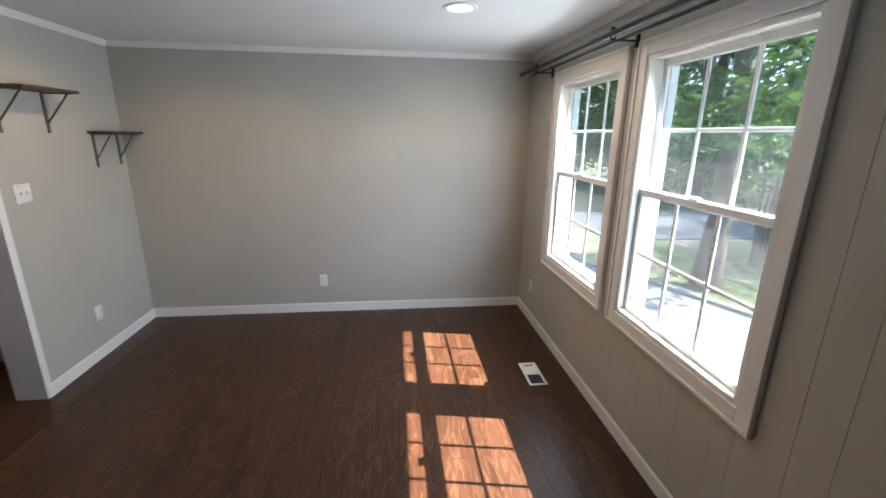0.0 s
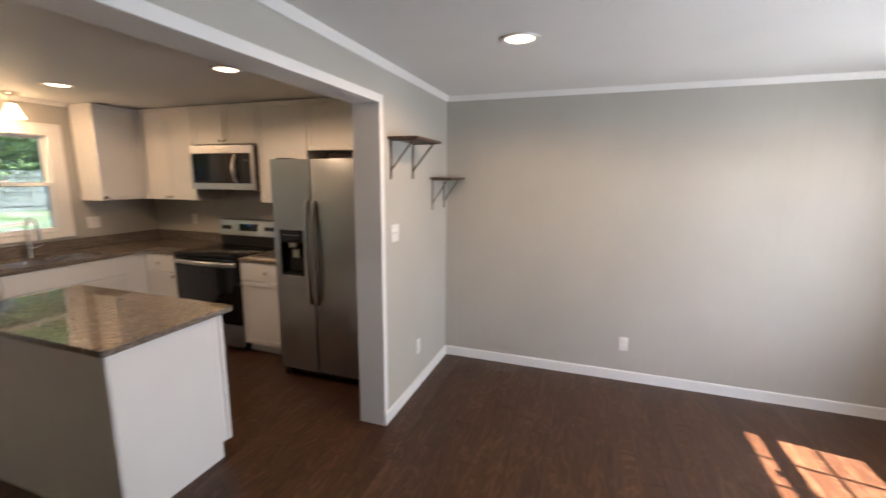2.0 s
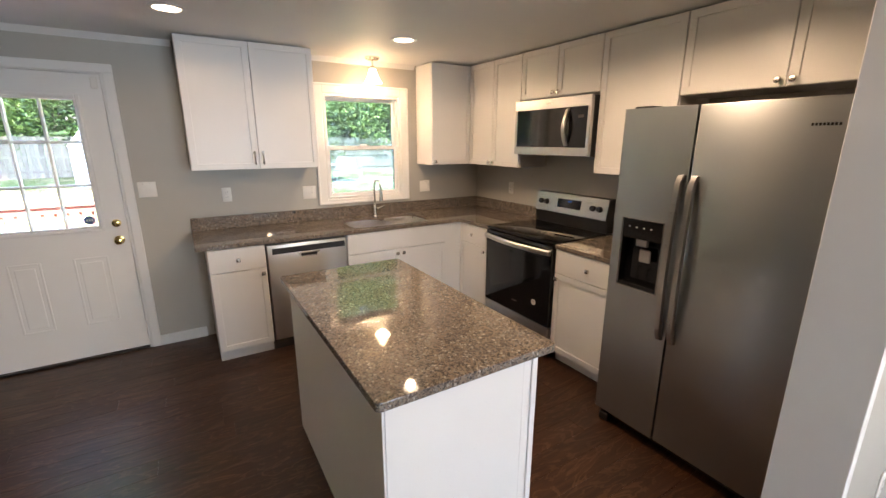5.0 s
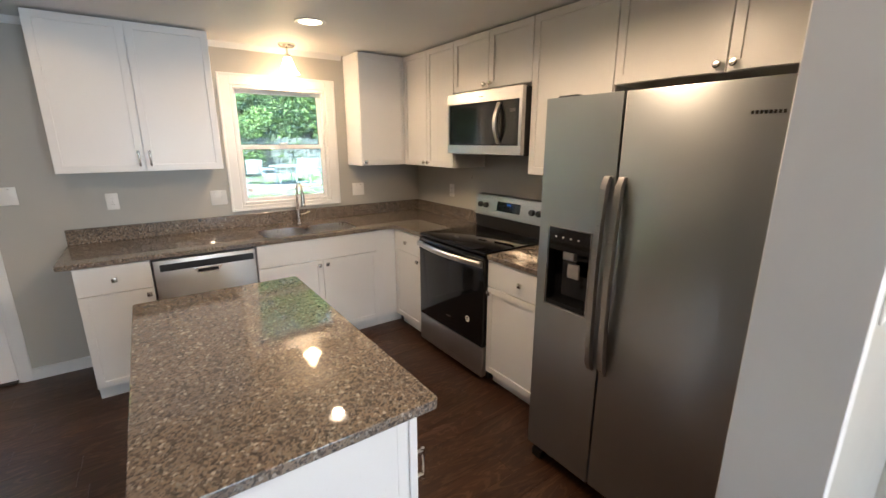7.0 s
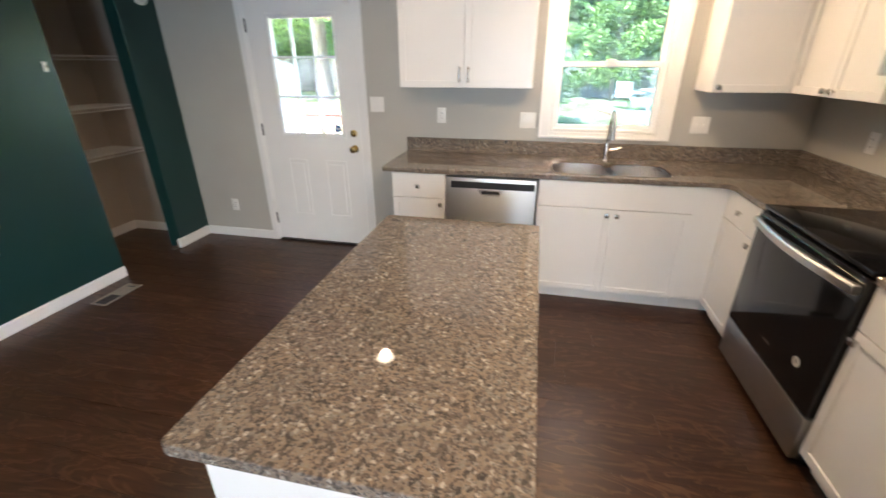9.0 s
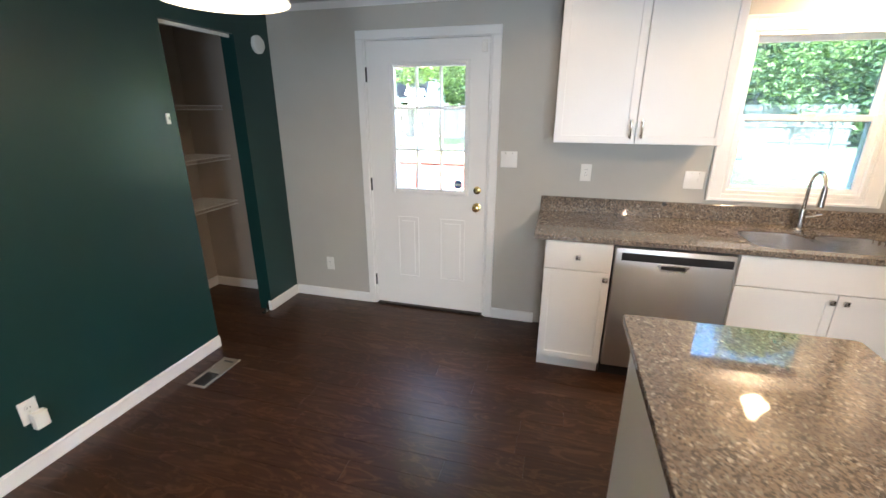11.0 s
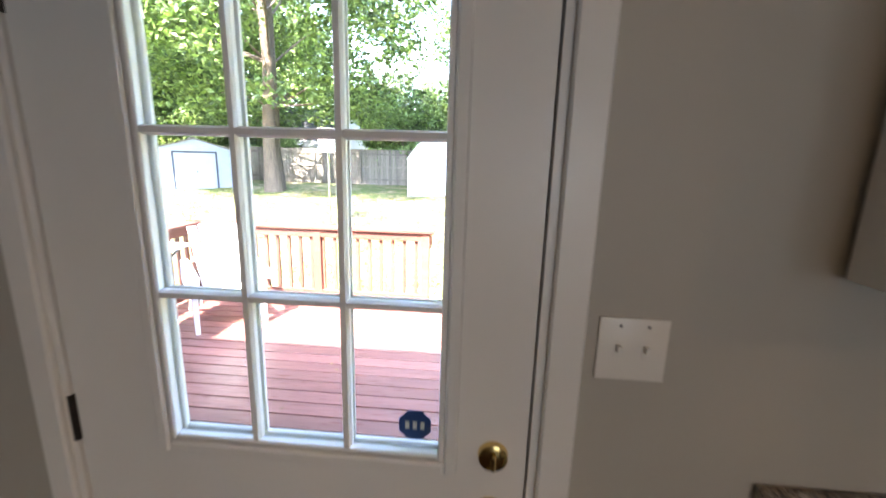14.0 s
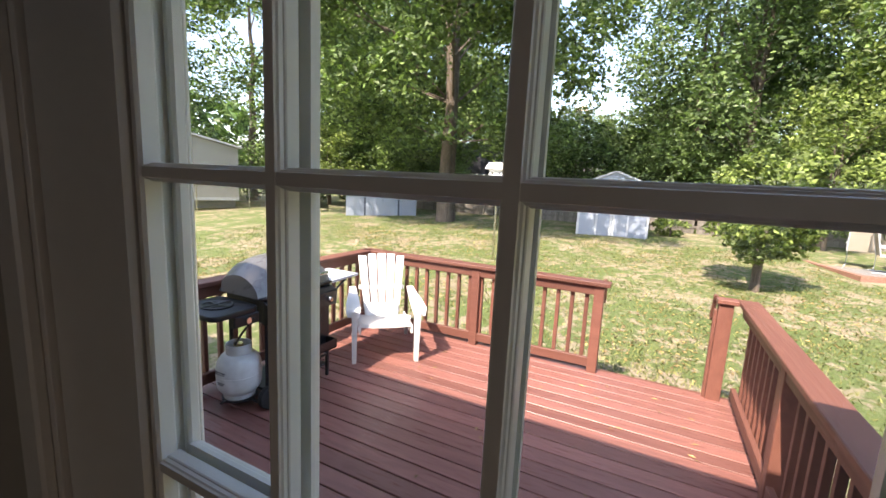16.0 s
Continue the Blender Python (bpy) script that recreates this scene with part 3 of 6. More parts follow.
def base_cabinet(m, w, doors, drawer=True, label="white shaker base cabinet with a drawer and a door", side_panel=False, knob_right=True, false_front=False):
    """Local x along the front, y into the wall, z up; the face frame lies at y = 0."""
    c = thing("base_cabinet", m, label, "cabinet", "kitchen base cabinets")
    d, h, kick = 0.59, 0.875, 0.1
    rows = [(0, 0, kick, w, d, h), (0.0, 0.055, 0.0, w, d, kick)]
    if false_front:
        # open above for the sink bowls
        rows[0] = (0, 0, kick, w, d, 0.64)
        for row in ((0, 0.02, 0.64, 0.05, d, h), (w - 0.05, 0.02, 0.64, w, d, h)):
            part("side_panel", bm_box(*row), M_CAB, c)
        part("front_rail", bm_box(0, 0, 0.64, w, 0.02, h), M_CAB, c)
        part("back_panel", bm_box(0.05, 0.46, 0.64, w - 0.05, d, h), M_CAB, c)
    part("body", bm_boxes(rows), M_CAB, c)
    g = 0.0025
    z1 = h - 0.004
    dz = 0.70
    if drawer or false_front:
        fr = part("drawer_front", move(bm_box(0, -0.019, 0, w - 2 * g, 0, z1 - dz - g, 0.002), g, 0, dz + g), M_CAB, c)
        if drawer:
            part("knob", move(square_knob(), w / 2, -0.019, (dz + z1) / 2), M_CHROME, fr, "brushed nickel knob")
    top = dz - g if (drawer or false_front) else z1
    dw = w / doors
    for k in range(doors):
        dr = part("door", move(shaker(dw - 2 * g, top - kick - g), k * dw + g, 0, kick + g), M_CAB, c)
        right = knob_right if doors == 1 else k == 0
        kx = (k + 1) * dw - 0.03 if right else k * dw + 0.03
        part("knob", move(square_knob(), kx, -0.019, top - 0.035), M_CHROME, dr, "brushed nickel knob")
    return c


WEST = -4.86     # front of the base units on the garden wall
NORTH = 3.39     # front of the base units on the north wall


def west_pose(y, z=0.0, x=WEST):
    # local x runs along +y, local y runs into the garden wall
    return pose(x, y, z, 0, 0, 90)


base_cabinet(west_pose(1.262), 0.376, 1)
base_cabinet(west_pose(2.258), 0.94, 2, False, "white shaker sink base cabinet with two doors", false_front=True)
solid("corner_filler", bm_boxes([(-5.4, 3.2, 0.1, WEST, 3.4, 0.875), (-5.4, 3.4, 0.1, -4.862, 3.96, 0.875), (-5.4, 3.2, 0, -4.915, 3.45, 0.1)], 0.001), M_CAB, "plain white corner filler between base cabinets", "filler")
base_cabinet(pose(-4.86, NORTH, 0), 0.42, 1, label="narrow white shaker base cabinet beside the range")
base_cabinet(pose(-3.642, NORTH, 0), 0.585, 1, label="white shaker base cabinet between range and refrigerator", knob_right=False)


def wall_cabinet(m, w, h, depth, doors, label, pull="", knob_side=0, widths=None):
    c = thing("wall_cabinet", m, label, "cabinet", "kitchen wall cabinets")
    part("body", bm_boxes([(0, 0, 0, w, depth, h)], 0.001), M_CAB, c)
    g = 0.0028
    widths = widths or [w / doors] * doors
    x = 0.0
    for k, dw in enumerate(widths):
        dr = part("door", move(shaker(dw - 2 * g, h - 2 * g, 0.057), x + g, 0, g), M_CAB, c)
        if doors == 1:
            kx = 0.03 if knob_side < 0 else dw - 0.03
        else:
            kx = dw - 0.03 if k == 0 else 0.03
        if pull == "bar":
            part("pull", move(bar_pull(0.1), x + kx, -0.019, 0.085), M_CHROME, dr, "slim nickel pull")
        elif pull:
            part("knob", move(square_knob() if pull == "knob" else knob_mesh(), x + kx, -0.019, 0.032), M_CHROME, dr, "brushed nickel knob")
        x += dw
    return c


wall_cabinet(west_pose(1.25, 1.40, -5.165), 0.912, 0.902, 0.29, 2, "white two-door shaker wall cabinet beside the window", "bar")
wall_cabinet(west_pose(3.235, 1.388, -5.165), 0.44, 0.912, 0.29, 1, "white corner wall cabinet beside the window", "knob", -1)
UP = 3.68
wall_cabinet(pose(-5.145, UP, 1.388), 0.735, 0.912, 0.31, 2, "white two-door shaker wall cabinet in the corner", "round")
wall_cabinet(pose(-4.408, UP, 1.935), 0.786, 0.365, 0.31, 2, "short white wall cabinet over the microwave", "round")
wall_cabinet(pose(-3.62, UP, 1.39), 0.548, 0.91, 0.31, 1, "tall white shaker wall cabinet beside the refrigerator", "")
wall_cabinet(pose(-3.07, UP, 1.86), 1.005, 0.44, 0.31, 2, "short white wall cabinet over the refrigerator", "round")

# ---- worktops ----


def counter():
    c = thing("worktop", pose(0, 0, 0), "polished brown speckled granite worktop with double sink cut-out", "worktop")
    z0, z1 = 0.876, 0.906
    bm = bmesh.new()
    sx0, sx1, sy0, sy1 = -5.262, -4.90, 2.345, 3.075
    fx = -4.832
    bm_prism([(-5.468, 1.192), (fx - 0.02, 1.192), (fx - 0.006, 1.198), (fx, 1.212), (fx, sy0), (-5.468, sy0)], z0, z1, "z", bm, 0.003)
    for a, b in (((sx1, sy0), (fx, sy1)), ((-5.468, sy0), (sx0, sy1))):
        bm_box(a[0], a[1], z0, b[0], b[1], z1, bm=bm)
    bm_prism([(-5.468, sy1), (fx, sy1), (fx, 3.30), (fx + 0.02, 3.345), (fx + 0.06, 3.362), (-4.424, 3.362), (-4.424, 3.998), (-5.468, 3.998)], z0, z1, "z", bm, 0.003)
    r = 0.1
    for cx, cy, qx, qy in ((sx0, sy0, 1, 1), (sx1, sy0, -1, 1), (sx0, sy1, 1, -1), (sx1, sy1, -1, -1)):
        arc = [(cx, cy), (cx + qx * r, cy)] + [(cx + qx * r * (1 - math.sin(a)), cy + qy * r * (1 - math.cos(a))) for a in [radians(15 * k) for k in range(1, 6)]] + [(cx, cy + qy * r)]
        bm_prism(arc, z0, z1 - 0.0005, "z", bm)
    part("slab", bm, M_GRANITE, c, "", False)
    part("backsplash", bm_boxes([(-5.468, 1.195, z1, -5.448, 3.998, 1.012), (-5.448, 3.978, z1, -4.424, 3.998, 1.012)], 0.002), M_GRANITE, c)
    return c


counter()
w2 = thing("worktop", pose(0, 0, 0), "short granite worktop piece between range and refrigerator", "worktop")
part("slab", bm_box(-3.644, 3.362, 0.876, -3.05, 3.998, 0.906, 0.003), M_GRANITE, w2)
part("backsplash", bm_box(-3.644, 3.978, 0.906, -3.05, 3.998, 1.012, 0.002), M_GRANITE, w2)


def sink():
    s = thing("kitchen_sink", pose(-5.08, 2.71, 0.875), "undermount stainless steel double bowl sink", "sink")
    for y0, y1 in ((-0.375, -0.012), (0.012, 0.375)):
        bm = bmesh.new()
        rings = []
        for inset, z, r in ((0.012, 0.024, 0.09), (0.012, 0.0, 0.09), (0.014, -0.12, 0.085), (0.03, -0.185, 0.075), (0.07, -0.195, 0.05)):
            rings.append([bm.verts.new((x, y, z)) for x, y in rounded(-0.19 + inset, y0 + inset, 0.19 - inset, y1 - inset, r)])
        for a, b in zip(rings, rings[1:]):
            for k in range(len(a)):
                bm.faces.new((a[k], a[(k + 1) % len(a)], b[(k + 1) % len(a)], b[k]))
        bm.faces.new(rings[-1])
        bmesh.ops.recalc_face_normals(bm, faces=bm.faces)
        bowl = part("bowl", bm, M_SINK, s)
        part("drain", bm_lathe([(0.045, 0.0), (0.045, 0.003), (0.03, 0.004), (0.028, 0.001), (0.0, 0.001)], 20, None, (0, (y0 + y1) / 2, -0.195)), M_CHROME, bowl)
    part("divider", bm_box(-0.15, -0.014, -0.17, 0.15, 0.014, -0.012, 0.006), M_SINK, s)
    return s


sink()


def faucet():
    f = thing("faucet", pose(-5.345, 2.716, 0.906), "brushed nickel gooseneck kitchen faucet with pull-down spray", "faucet")
    part("base", bm_lathe([(0.027, 0), (0.027, 0.008), (0.02, 0.014), (0.019, 0.12), (0.016, 0.13), (0.0, 0.131)], 20), M_CHROME, f)
    pts = [(0, 0, 0.12), (0, 0, 0.26)] + [(0.075 - 0.075 * math.cos(radians(a)), 0.0, 0.27 + 0.085 * math.sin(radians(a))) for a in range(0, 181, 20)]
    part("spout", bm_tube(pts, 0.0095, 12), M_CHROME, f)
    part("spray_head", bm_lathe([(0.011, 0.04), (0.014, 0.02), (0.017, -0.04), (0.019, -0.075), (0.015, -0.08), (0.0, -0.08)], 16, None, (0.152, 0, 0.25)), M_CHROME, f)
    part("lever", bm_tube([(0, 0.015, 0.075), (0.0, 0.05, 0.082), (0.0, 0.1, 0.1)], 0.007, 10, None, [0.012, 0.008, 0.006]), M_CHROME, f)
    return f


faucet()

# ---- appliances ----


def dishwasher():
    d = thing("dishwasher", west_pose(1.642), "stainless steel dishwasher with black control strip", "dishwasher")
    w = 0.612
    part("tub", bm_box(0.006, 0.02, 0.1, w - 0.006, 0.57, 0.868), M_BLACK, d)
    part("toe_kick", bm_box(0.006, 0.05, 0.0, w - 0.006, 0.09, 0.1), M_BLACK, d)
    door = part("door", bm_box(0.006, -0.025, 0.105, w - 0.006, 0.02, 0.862, 0.006, seg=2), M_STEEL_BRIGHT, d)
    part("control_strip", bm_box(0.04, -0.028, 0.79, w - 0.02, -0.024, 0.835, 0.001), M_BLACK, door, "black control strip")
    bm = bm_prism([(w / 2 - 0.085, 0.784), (w / 2 + 0.085, 0.784), (w / 2 + 0.06, 0.746), (w / 2 - 0.06, 0.746)], -0.034, -0.0245, "y")
    part("pocket_handle", bm, M_CHROME, door, "recessed pocket handle")
    part("pocket", bm_box(w / 2 - 0.06, -0.035, 0.757, w / 2 + 0.06, -0.034, 0.777), M_BLACK, door)
    part("badge", bm_box(w / 2 - 0.02, -0.0265, 0.2, w / 2 + 0.02, -0.025, 0.205), M_CHROME, door)
    part("mark", bm_box(w - 0.06, -0.0265, 0.125, w - 0.045, -0.025, 0.15), M_PLATE, door)
    return d


dishwasher()


def range_stove():
    r = thing("range", pose(-4.416, 3.36, 0), "stainless electric range with black glass cooktop", "range")
    w, d = 0.765, 0.62
    part("body", bm_boxes([(0.003, 0.03, 0.09, w - 0.003, d, 0.9), (0.02, 0.07, 0.0, w - 0.02, d - 0.02, 0.09)]), M_BLACK, r)
    part("cooktop", bm_box(0, -0.005, 0.895, w, d - 0.06, 0.915, 0.004, seg=2), M_BLACKGLASS, r, "black ceramic glass cooktop")
    door = part("oven_door", bm_box(0.003, -0.012, 0.265, w - 0.003, 0.03, 0.885, 0.006, seg=2), M_BLACKGLASS, r, "black glass oven door")
    part("door_rail", bm_box(0.003, -0.016, 0.79, w - 0.003, -0.008, 0.868, 0.003), M_BLACKGLASS, door)
    bm = bmesh.new()
    fine = []
    for k in range(21):
        u = k / 20
        fine.append((0.012 + u * (w - 0.024), -0.03 - 0.035 * math.sin(math.pi * u), 0.838))
    rows = []
    for x, y, z in fine:
        rows.append([bm.verts.new(p) for p in ((x, y, z - 0.02), (x, y - 0.01, z - 0.016), (x, y - 0.012, z + 0.012), (x, y - 0.004, z + 0.02), (x, y + 0.008, z + 0.02), (x, y + 0.008, z - 0.02))])
    for a, b in zip(rows, rows[1:]):
        for k in range(6):
            bm.faces.new((a[k], a[(k + 1) % 6], b[(k + 1) % 6], b[k]))
    bm.faces.new(rows[0])
    bm.faces.new(rows[-1])
    for x in (0.03, w - 0.03):
        bm_box(x - 0.018, -0.04, 0.82, x + 0.018, -0.01, 0.856, 0.004, bm=bm)
    bmesh.ops.recalc_face_normals(bm, faces=bm.faces)
    part("oven_handle", bm, M_STEEL, door, "curved stainless handle")
    part("badge", bm_box(w / 2 - 0.025, -0.0135, 0.36, w / 2 + 0.03, -0.0125, 0.37), M_CHROME, door)
    part("energy_sticker", bm_lathe([(0.022, 0), (0.022, -0.001), (0, -0.001)], 18, None, (w - 0.16, -0.0125, 0.42), "y"), M_PLATE, door, "round white sticker")
    part("sticker_print", bm_boxes([(w - 0.17, -0.0142, 0.41, w - 0.15, -0.0136, 0.414), (w - 0.172, -0.0142, 0.419, w - 0.148, -0.0136, 0.423), (w - 0.17, -0.0142, 0.428, w - 0.15, -0.0136, 0.432)]), M_SLOT, door)
    part("drawer", bm_box(0.003, -0.01, 0.045, w - 0.003, 0.03, 0.26, 0.006, seg=2), M_STEEL, r, "stainless storage drawer")
    bg = part("backguard", bm_prism([(d - 0.06, 0.915), (d - 0.075, 1.02), (d - 0.05, 1.175), (d + 0.01, 1.18), (d + 0.01, 0.915)], 0.0, w, "x"), M_BLACK, r)
    # face of the control panel leans back
    tilt = math.degrees(math.atan2(0.025, 0.155))
    panel = part("control_panel", bm_box(0.004, -0.008, 0.0, w - 0.004, 0.0, 0.165, 0.003), M_STEEL, r, "stainless control panel")
    panel.matrix_local = pose(0, d - 0.078, 1.015, -tilt)
    for kx in (0.07, 0.135, w - 0.135, w - 0.07):
        kn = part("knob", bm_lathe([(0.024, 0), (0.022, -0.018), (0.019, -0.024), (0.0, -0.025)], 18, None, (kx, -0.008, 0.082), "y"), M_BLACK, panel)
    part("display", bm_box(w / 2 - 0.125, -0.0095, 0.05, w / 2 + 0.125, -0.008, 0.125), M_BLACKGLASS, panel)
    part("clock_digits", bm_boxes([(w / 2 - 0.012 + 0.014 * k, -0.0105, 0.1, w / 2 - 0.004 + 0.014 * k, -0.0096, 0.113) for k in range(3)]), M_SCREEN, panel, "blue clock digits")
    return r


range_stove()


def microwave():
    m = thing("microwave", pose(-4.396, 3.6, 1.505), "stainless over-the-range microwave with black glass door", "microwave")
    w, d, h = 0.766, 0.385, 0.415
    part("body", bm_box(0.004, 0.03, 0.0, w - 0.004, d, h - 0.004), M_BLACK, m)
    face = part("front_frame", bm_boxes([(0, 0, 0, w, 0.03, 0.06), (0, 0, h - 0.075, w, 0.03, h), (0, 0, 0.06, 0.022, 0.03, h - 0.075), (w - 0.028, 0, 0.06, w, 0.03, h - 0.075)], 0.002), M_STEEL, m)
    part("door_glass", bm_box(0.022, 0.004, 0.06, w - 0.2, 0.03, h - 0.075, 0.002), M_BLACKGLASS, m, "black glass door")
    part("key_panel", bm_box(w - 0.198, 0.004, 0.06, w - 0.028, 0.03, h - 0.075, 0.002), M_BLACKGLASS, m, "black touch panel")
    part("display", bm_box(w - 0.11, 0.003, h - 0.15, w - 0.06, 0.0042, h - 0.13), M_SLOT, m)
    bm = bmesh.new()
    rows = []
    for k in range(17):
        u = k / 16
        y = -0.004 - 0.04 * math.sin(math.pi * u)
        z = 0.07 + u * (h - 0.155)
        x = w - 0.205
        rows.append([bm.verts.new(p) for p in ((x - 0.014, y, z), (x + 0.014, y, z), (x + 0.016, y + 0.012, z), (x - 0.016, y + 0.012, z))])
    for a, b in zip(rows, rows[1:]):
        for k in range(4):
            bm.faces.new((a[k], a[(k + 1) % 4], b[(k + 1) % 4], b[k]))
    bm.faces.new(rows[0])
    bm.faces.new(rows[-1])
    bmesh.ops.recalc_face_normals(bm, faces=bm.faces)
    part("handle", bm, M_STEEL, m, "bowed stainless handle")
    part("badge", bm_box(w / 2 - 0.03, -0.0015, h - 0.044, w / 2 + 0.02, 0.0, h - 0.036), M_CHROME, m)
    part("vent_underside", bm_box(0.06, 0.06, -0.006, w - 0.06, d - 0.06, 0.0), M_DARKMETAL, m)
    return m


microwave()


def refrigerator():
    f = thing("refrigerator", pose(-3.03, 3.14, 0), "stainless side-by-side refrigerator with ice dispenser", "refrigerator")
    w, h = 0.915, 1.765
    split = 0.362
    part("cabinet", bm_boxes([(0.006, 0.07, 0.03, w - 0.006, 0.78, h - 0.02)], 0.004), M_DARKMETAL, f)
    part("base_grille", bm_box(0.02, 0.05, 0.02, w - 0.02, 0.07, 0.085), M_BLACK, f)
    dx0, dx1, dz0, dz1 = 0.055, 0.275, 0.86, 1.222
    # freezer door with an opening for the dispenser
    bm = bmesh.new()
    for r in ((0, 0.07, dx0, h), (dx1, 0.07, split - 0.004, h), (dx0, 0.07, dx1, dz0), (dx0, dz1, dx1, h)):
        bm_box(r[0], 0.0, r[1], r[2], 0.065, r[3], bm=bm)
    bmesh.ops.remove_doubles(bm, verts=bm.verts, dist=1e-5)
    left = part("freezer_door", bm, M_STEEL_V, f)
    right = part("fridge_door", bm_box(split + 0.004, 0.0, 0.07, w, 0.065, h, 0.006, seg=2), M_STEEL_V, f)
    disp = part("dispenser", bm_boxes([(dx0, 0.055, dz0, dx1, 0.064, dz1), (dx0, 0.004, dz0, dx0 + 0.006, 0.055, dz1), (dx1 - 0.006, 0.004, dz0, dx1, 0.055, dz1), (dx0, 0.004, dz0, dx1, 0.055, dz0 + 0.02), (dx0, 0.002, dz1 - 0.1, dx1, 0.055, dz1)], 0.001), M_BLACKGLASS, left, "black ice and water dispenser")
    part("dispenser_rim", bm_boxes([(dx0 - 0.006, -0.003, dz0 - 0.006, dx0, 0.003, dz1 + 0.006), (dx1, -0.003, dz0 - 0.006, dx1 + 0.006, 0.003, dz1 + 0.006), (dx0, -0.003, dz0 - 0.006, dx1, 0.003, dz0), (dx0, -0.003, dz1, dx1, 0.003, dz1 + 0.006)], 0.001), M_CHROME, left)
    part("paddle", bm_box(0.15, 0.02, 1.0, 0.215, 0.03, 1.07, 0.004), M_CHROME, left, "grey dispenser paddle")
    part("spout_cover", bm_box(0.135, 0.004, 1.085, 0.195, 0.03, 1.13, 0.004), M_STEEL, left)
    for k in range(4):
        part("button_mark", bm_box(0.09 + 0.04 * k, 0.0005, 1.18, 0.098 + 0.04 * k, 0.0019, 1.186), M_PLATE, left)
    for hx, par in ((split - 0.034, left), (split + 0.028, right)):
        bm = bmesh.new()
        rows = []
        for k in range(25):
            u = k / 24
            z = 0.64 + u * 0.82
            y = -0.012 - 0.024 * math.sin(math.pi * u) ** 0.6 if 0 < k < 24 else 0.0
            rows.append([bm.verts.new(p) for p in ((hx - 0.016, y, z), (hx - 0.012, y - 0.012, z), (hx + 0.012, y - 0.012, z), (hx + 0.016, y, z), (hx + 0.014, y + 0.01, z), (hx - 0.014, y + 0.01, z))])
        for a, b in zip(rows, rows[1:]):
            for k in range(6):
                bm.faces.new((a[k], a[(k + 1) % 6], b[(k + 1) % 6], b[k]))
        bm.faces.new(rows[0])
        bm.faces.new(rows[-1])
        bmesh.ops.recalc_face_normals(bm, faces=bm.faces)
        part("handle", bm, M_STEEL, par, "long bowed stainless handle")
    part("badge", bm_boxes([(w - 0.15 + 0.011 * k, -0.0015, 1.664, w - 0.143 + 0.011 * k, 0.0, 1.674) for k in range(8)]), M_DARKMETAL, right)
    for fx in (0.03, w - 0.08):
        part("foot", bm_box(fx, 0.0, 0.0, fx + 0.06, 0.08, 0.05, 0.006), M_DARKMETAL, f)
    part("hinge_cover", bm_box(0.02, 0.04, h - 0.02, 0.12, 0.16, h + 0.012, 0.006), M_BLACK, f)
    return f


refrigerator()


def island():
    i = thing("kitchen_island", pose(0, 0, 0), "white kitchen island with granite top", "island")
    x0, x1, y0, y1 = -3.85, -2.635, 1.612, 2.207
    part("body", bm_boxes([(x0, y0, 0.0, x1, y1 - 0.06, 0.876), (x0, y1 - 0.06, 0.095, x1, y1, 0.876)]), M_CAB, i)
    part("end_panel", bm_boxes([(x1, y0 - 0.004, 0.0, x1 + 0.012, y1 - 0.055, 0.872), (x1, y1 - 0.055, 0.095, x1 + 0.012, y1 + 0.004, 0.872)], 0.001), M_CAB, i)
    part("corner_strip", bm_box(x1 + 0.012, y1 - 0.02, 0.095, x1 + 0.02, y1 + 0.006, 0.872, 0.002), M_CAB, i)
    part("back_panel", bm_box(x0, y0 - 0.012, 0.0, x1 + 0.008, y0, 0.872, 0.001), M_CAB, i)
    n = 3
    dw = (x1 - x0) / n
    for k in range(n):
        bm = shaker(dw - 0.006, 0.58)
        bmesh.ops.rotate(bm, verts=bm.verts, cent=(0, 0, 0), matrix=Matrix.Rotation(math.pi, 3, "Z"))
        dr = part("door", move(bm, x0 + (k + 1) * dw - 0.003, y1, 0.1), M_CAB, i)
        pl = bar_pull(0.11)
        bmesh.ops.rotate(pl, verts=pl.verts, cent=(0, 0, 0), matrix=Matrix.Rotation(math.pi, 3, "Z"))
        part("pull", move(pl, x0 + k * dw + (0.04 if k % 2 else dw - 0.04), y1 + 0.03, 0.62), M_CHROME, dr, "slim nickel pull")
        part("drawer_front", bm_box(x0 + k * dw + 0.003, y1, 0.69, x0 + (k + 1) * dw - 0.003, y1 + 0.019, 0.868, 0.002), M_CAB, i)
    part("top", bm_prism(rounded(-3.9, 1.565, -2.575, 2.262, 0.018, 4), 0.876, 0.906, "z", None, 0.003), M_GRANITE, i, "polished brown speckled granite top", False)
    return i


island()

# ---- lamps ----


def recessed(x, y, power):
    d = thing("recessed_light", pose(x, y, ZC), "round white recessed ceiling light, lit", "ceiling light", "recessed ceiling lights")
    part("trim_ring", bm_lathe([(0.095, -0.001), (0.095, -0.006), (0.085, -0.009), (0.07, -0.006), (0.068, -0.001)], 36), M_TRIM, d)
    part("bulb", bm_lathe([(0.068, -0.002), (0.05, -0.0075), (0.0, -0.009)], 28), M_BULB, d, "glowing frosted lens")
    lamp("downlight", "SPOT", pose(x, y, ZC - 0.03), power, WARM, cone=2.95, radius=0.035)


for lx, ly in ((-1.05, 2.66), (0.69, 2.68)):
    recessed(lx, ly, 1.1)
for lx, ly, lp in ((-4.56, 1.235, 0.13), (-4.55, 2.66, 0.5), (-2.925, 2.683, 1.2)):
    recessed(lx, ly, lp)


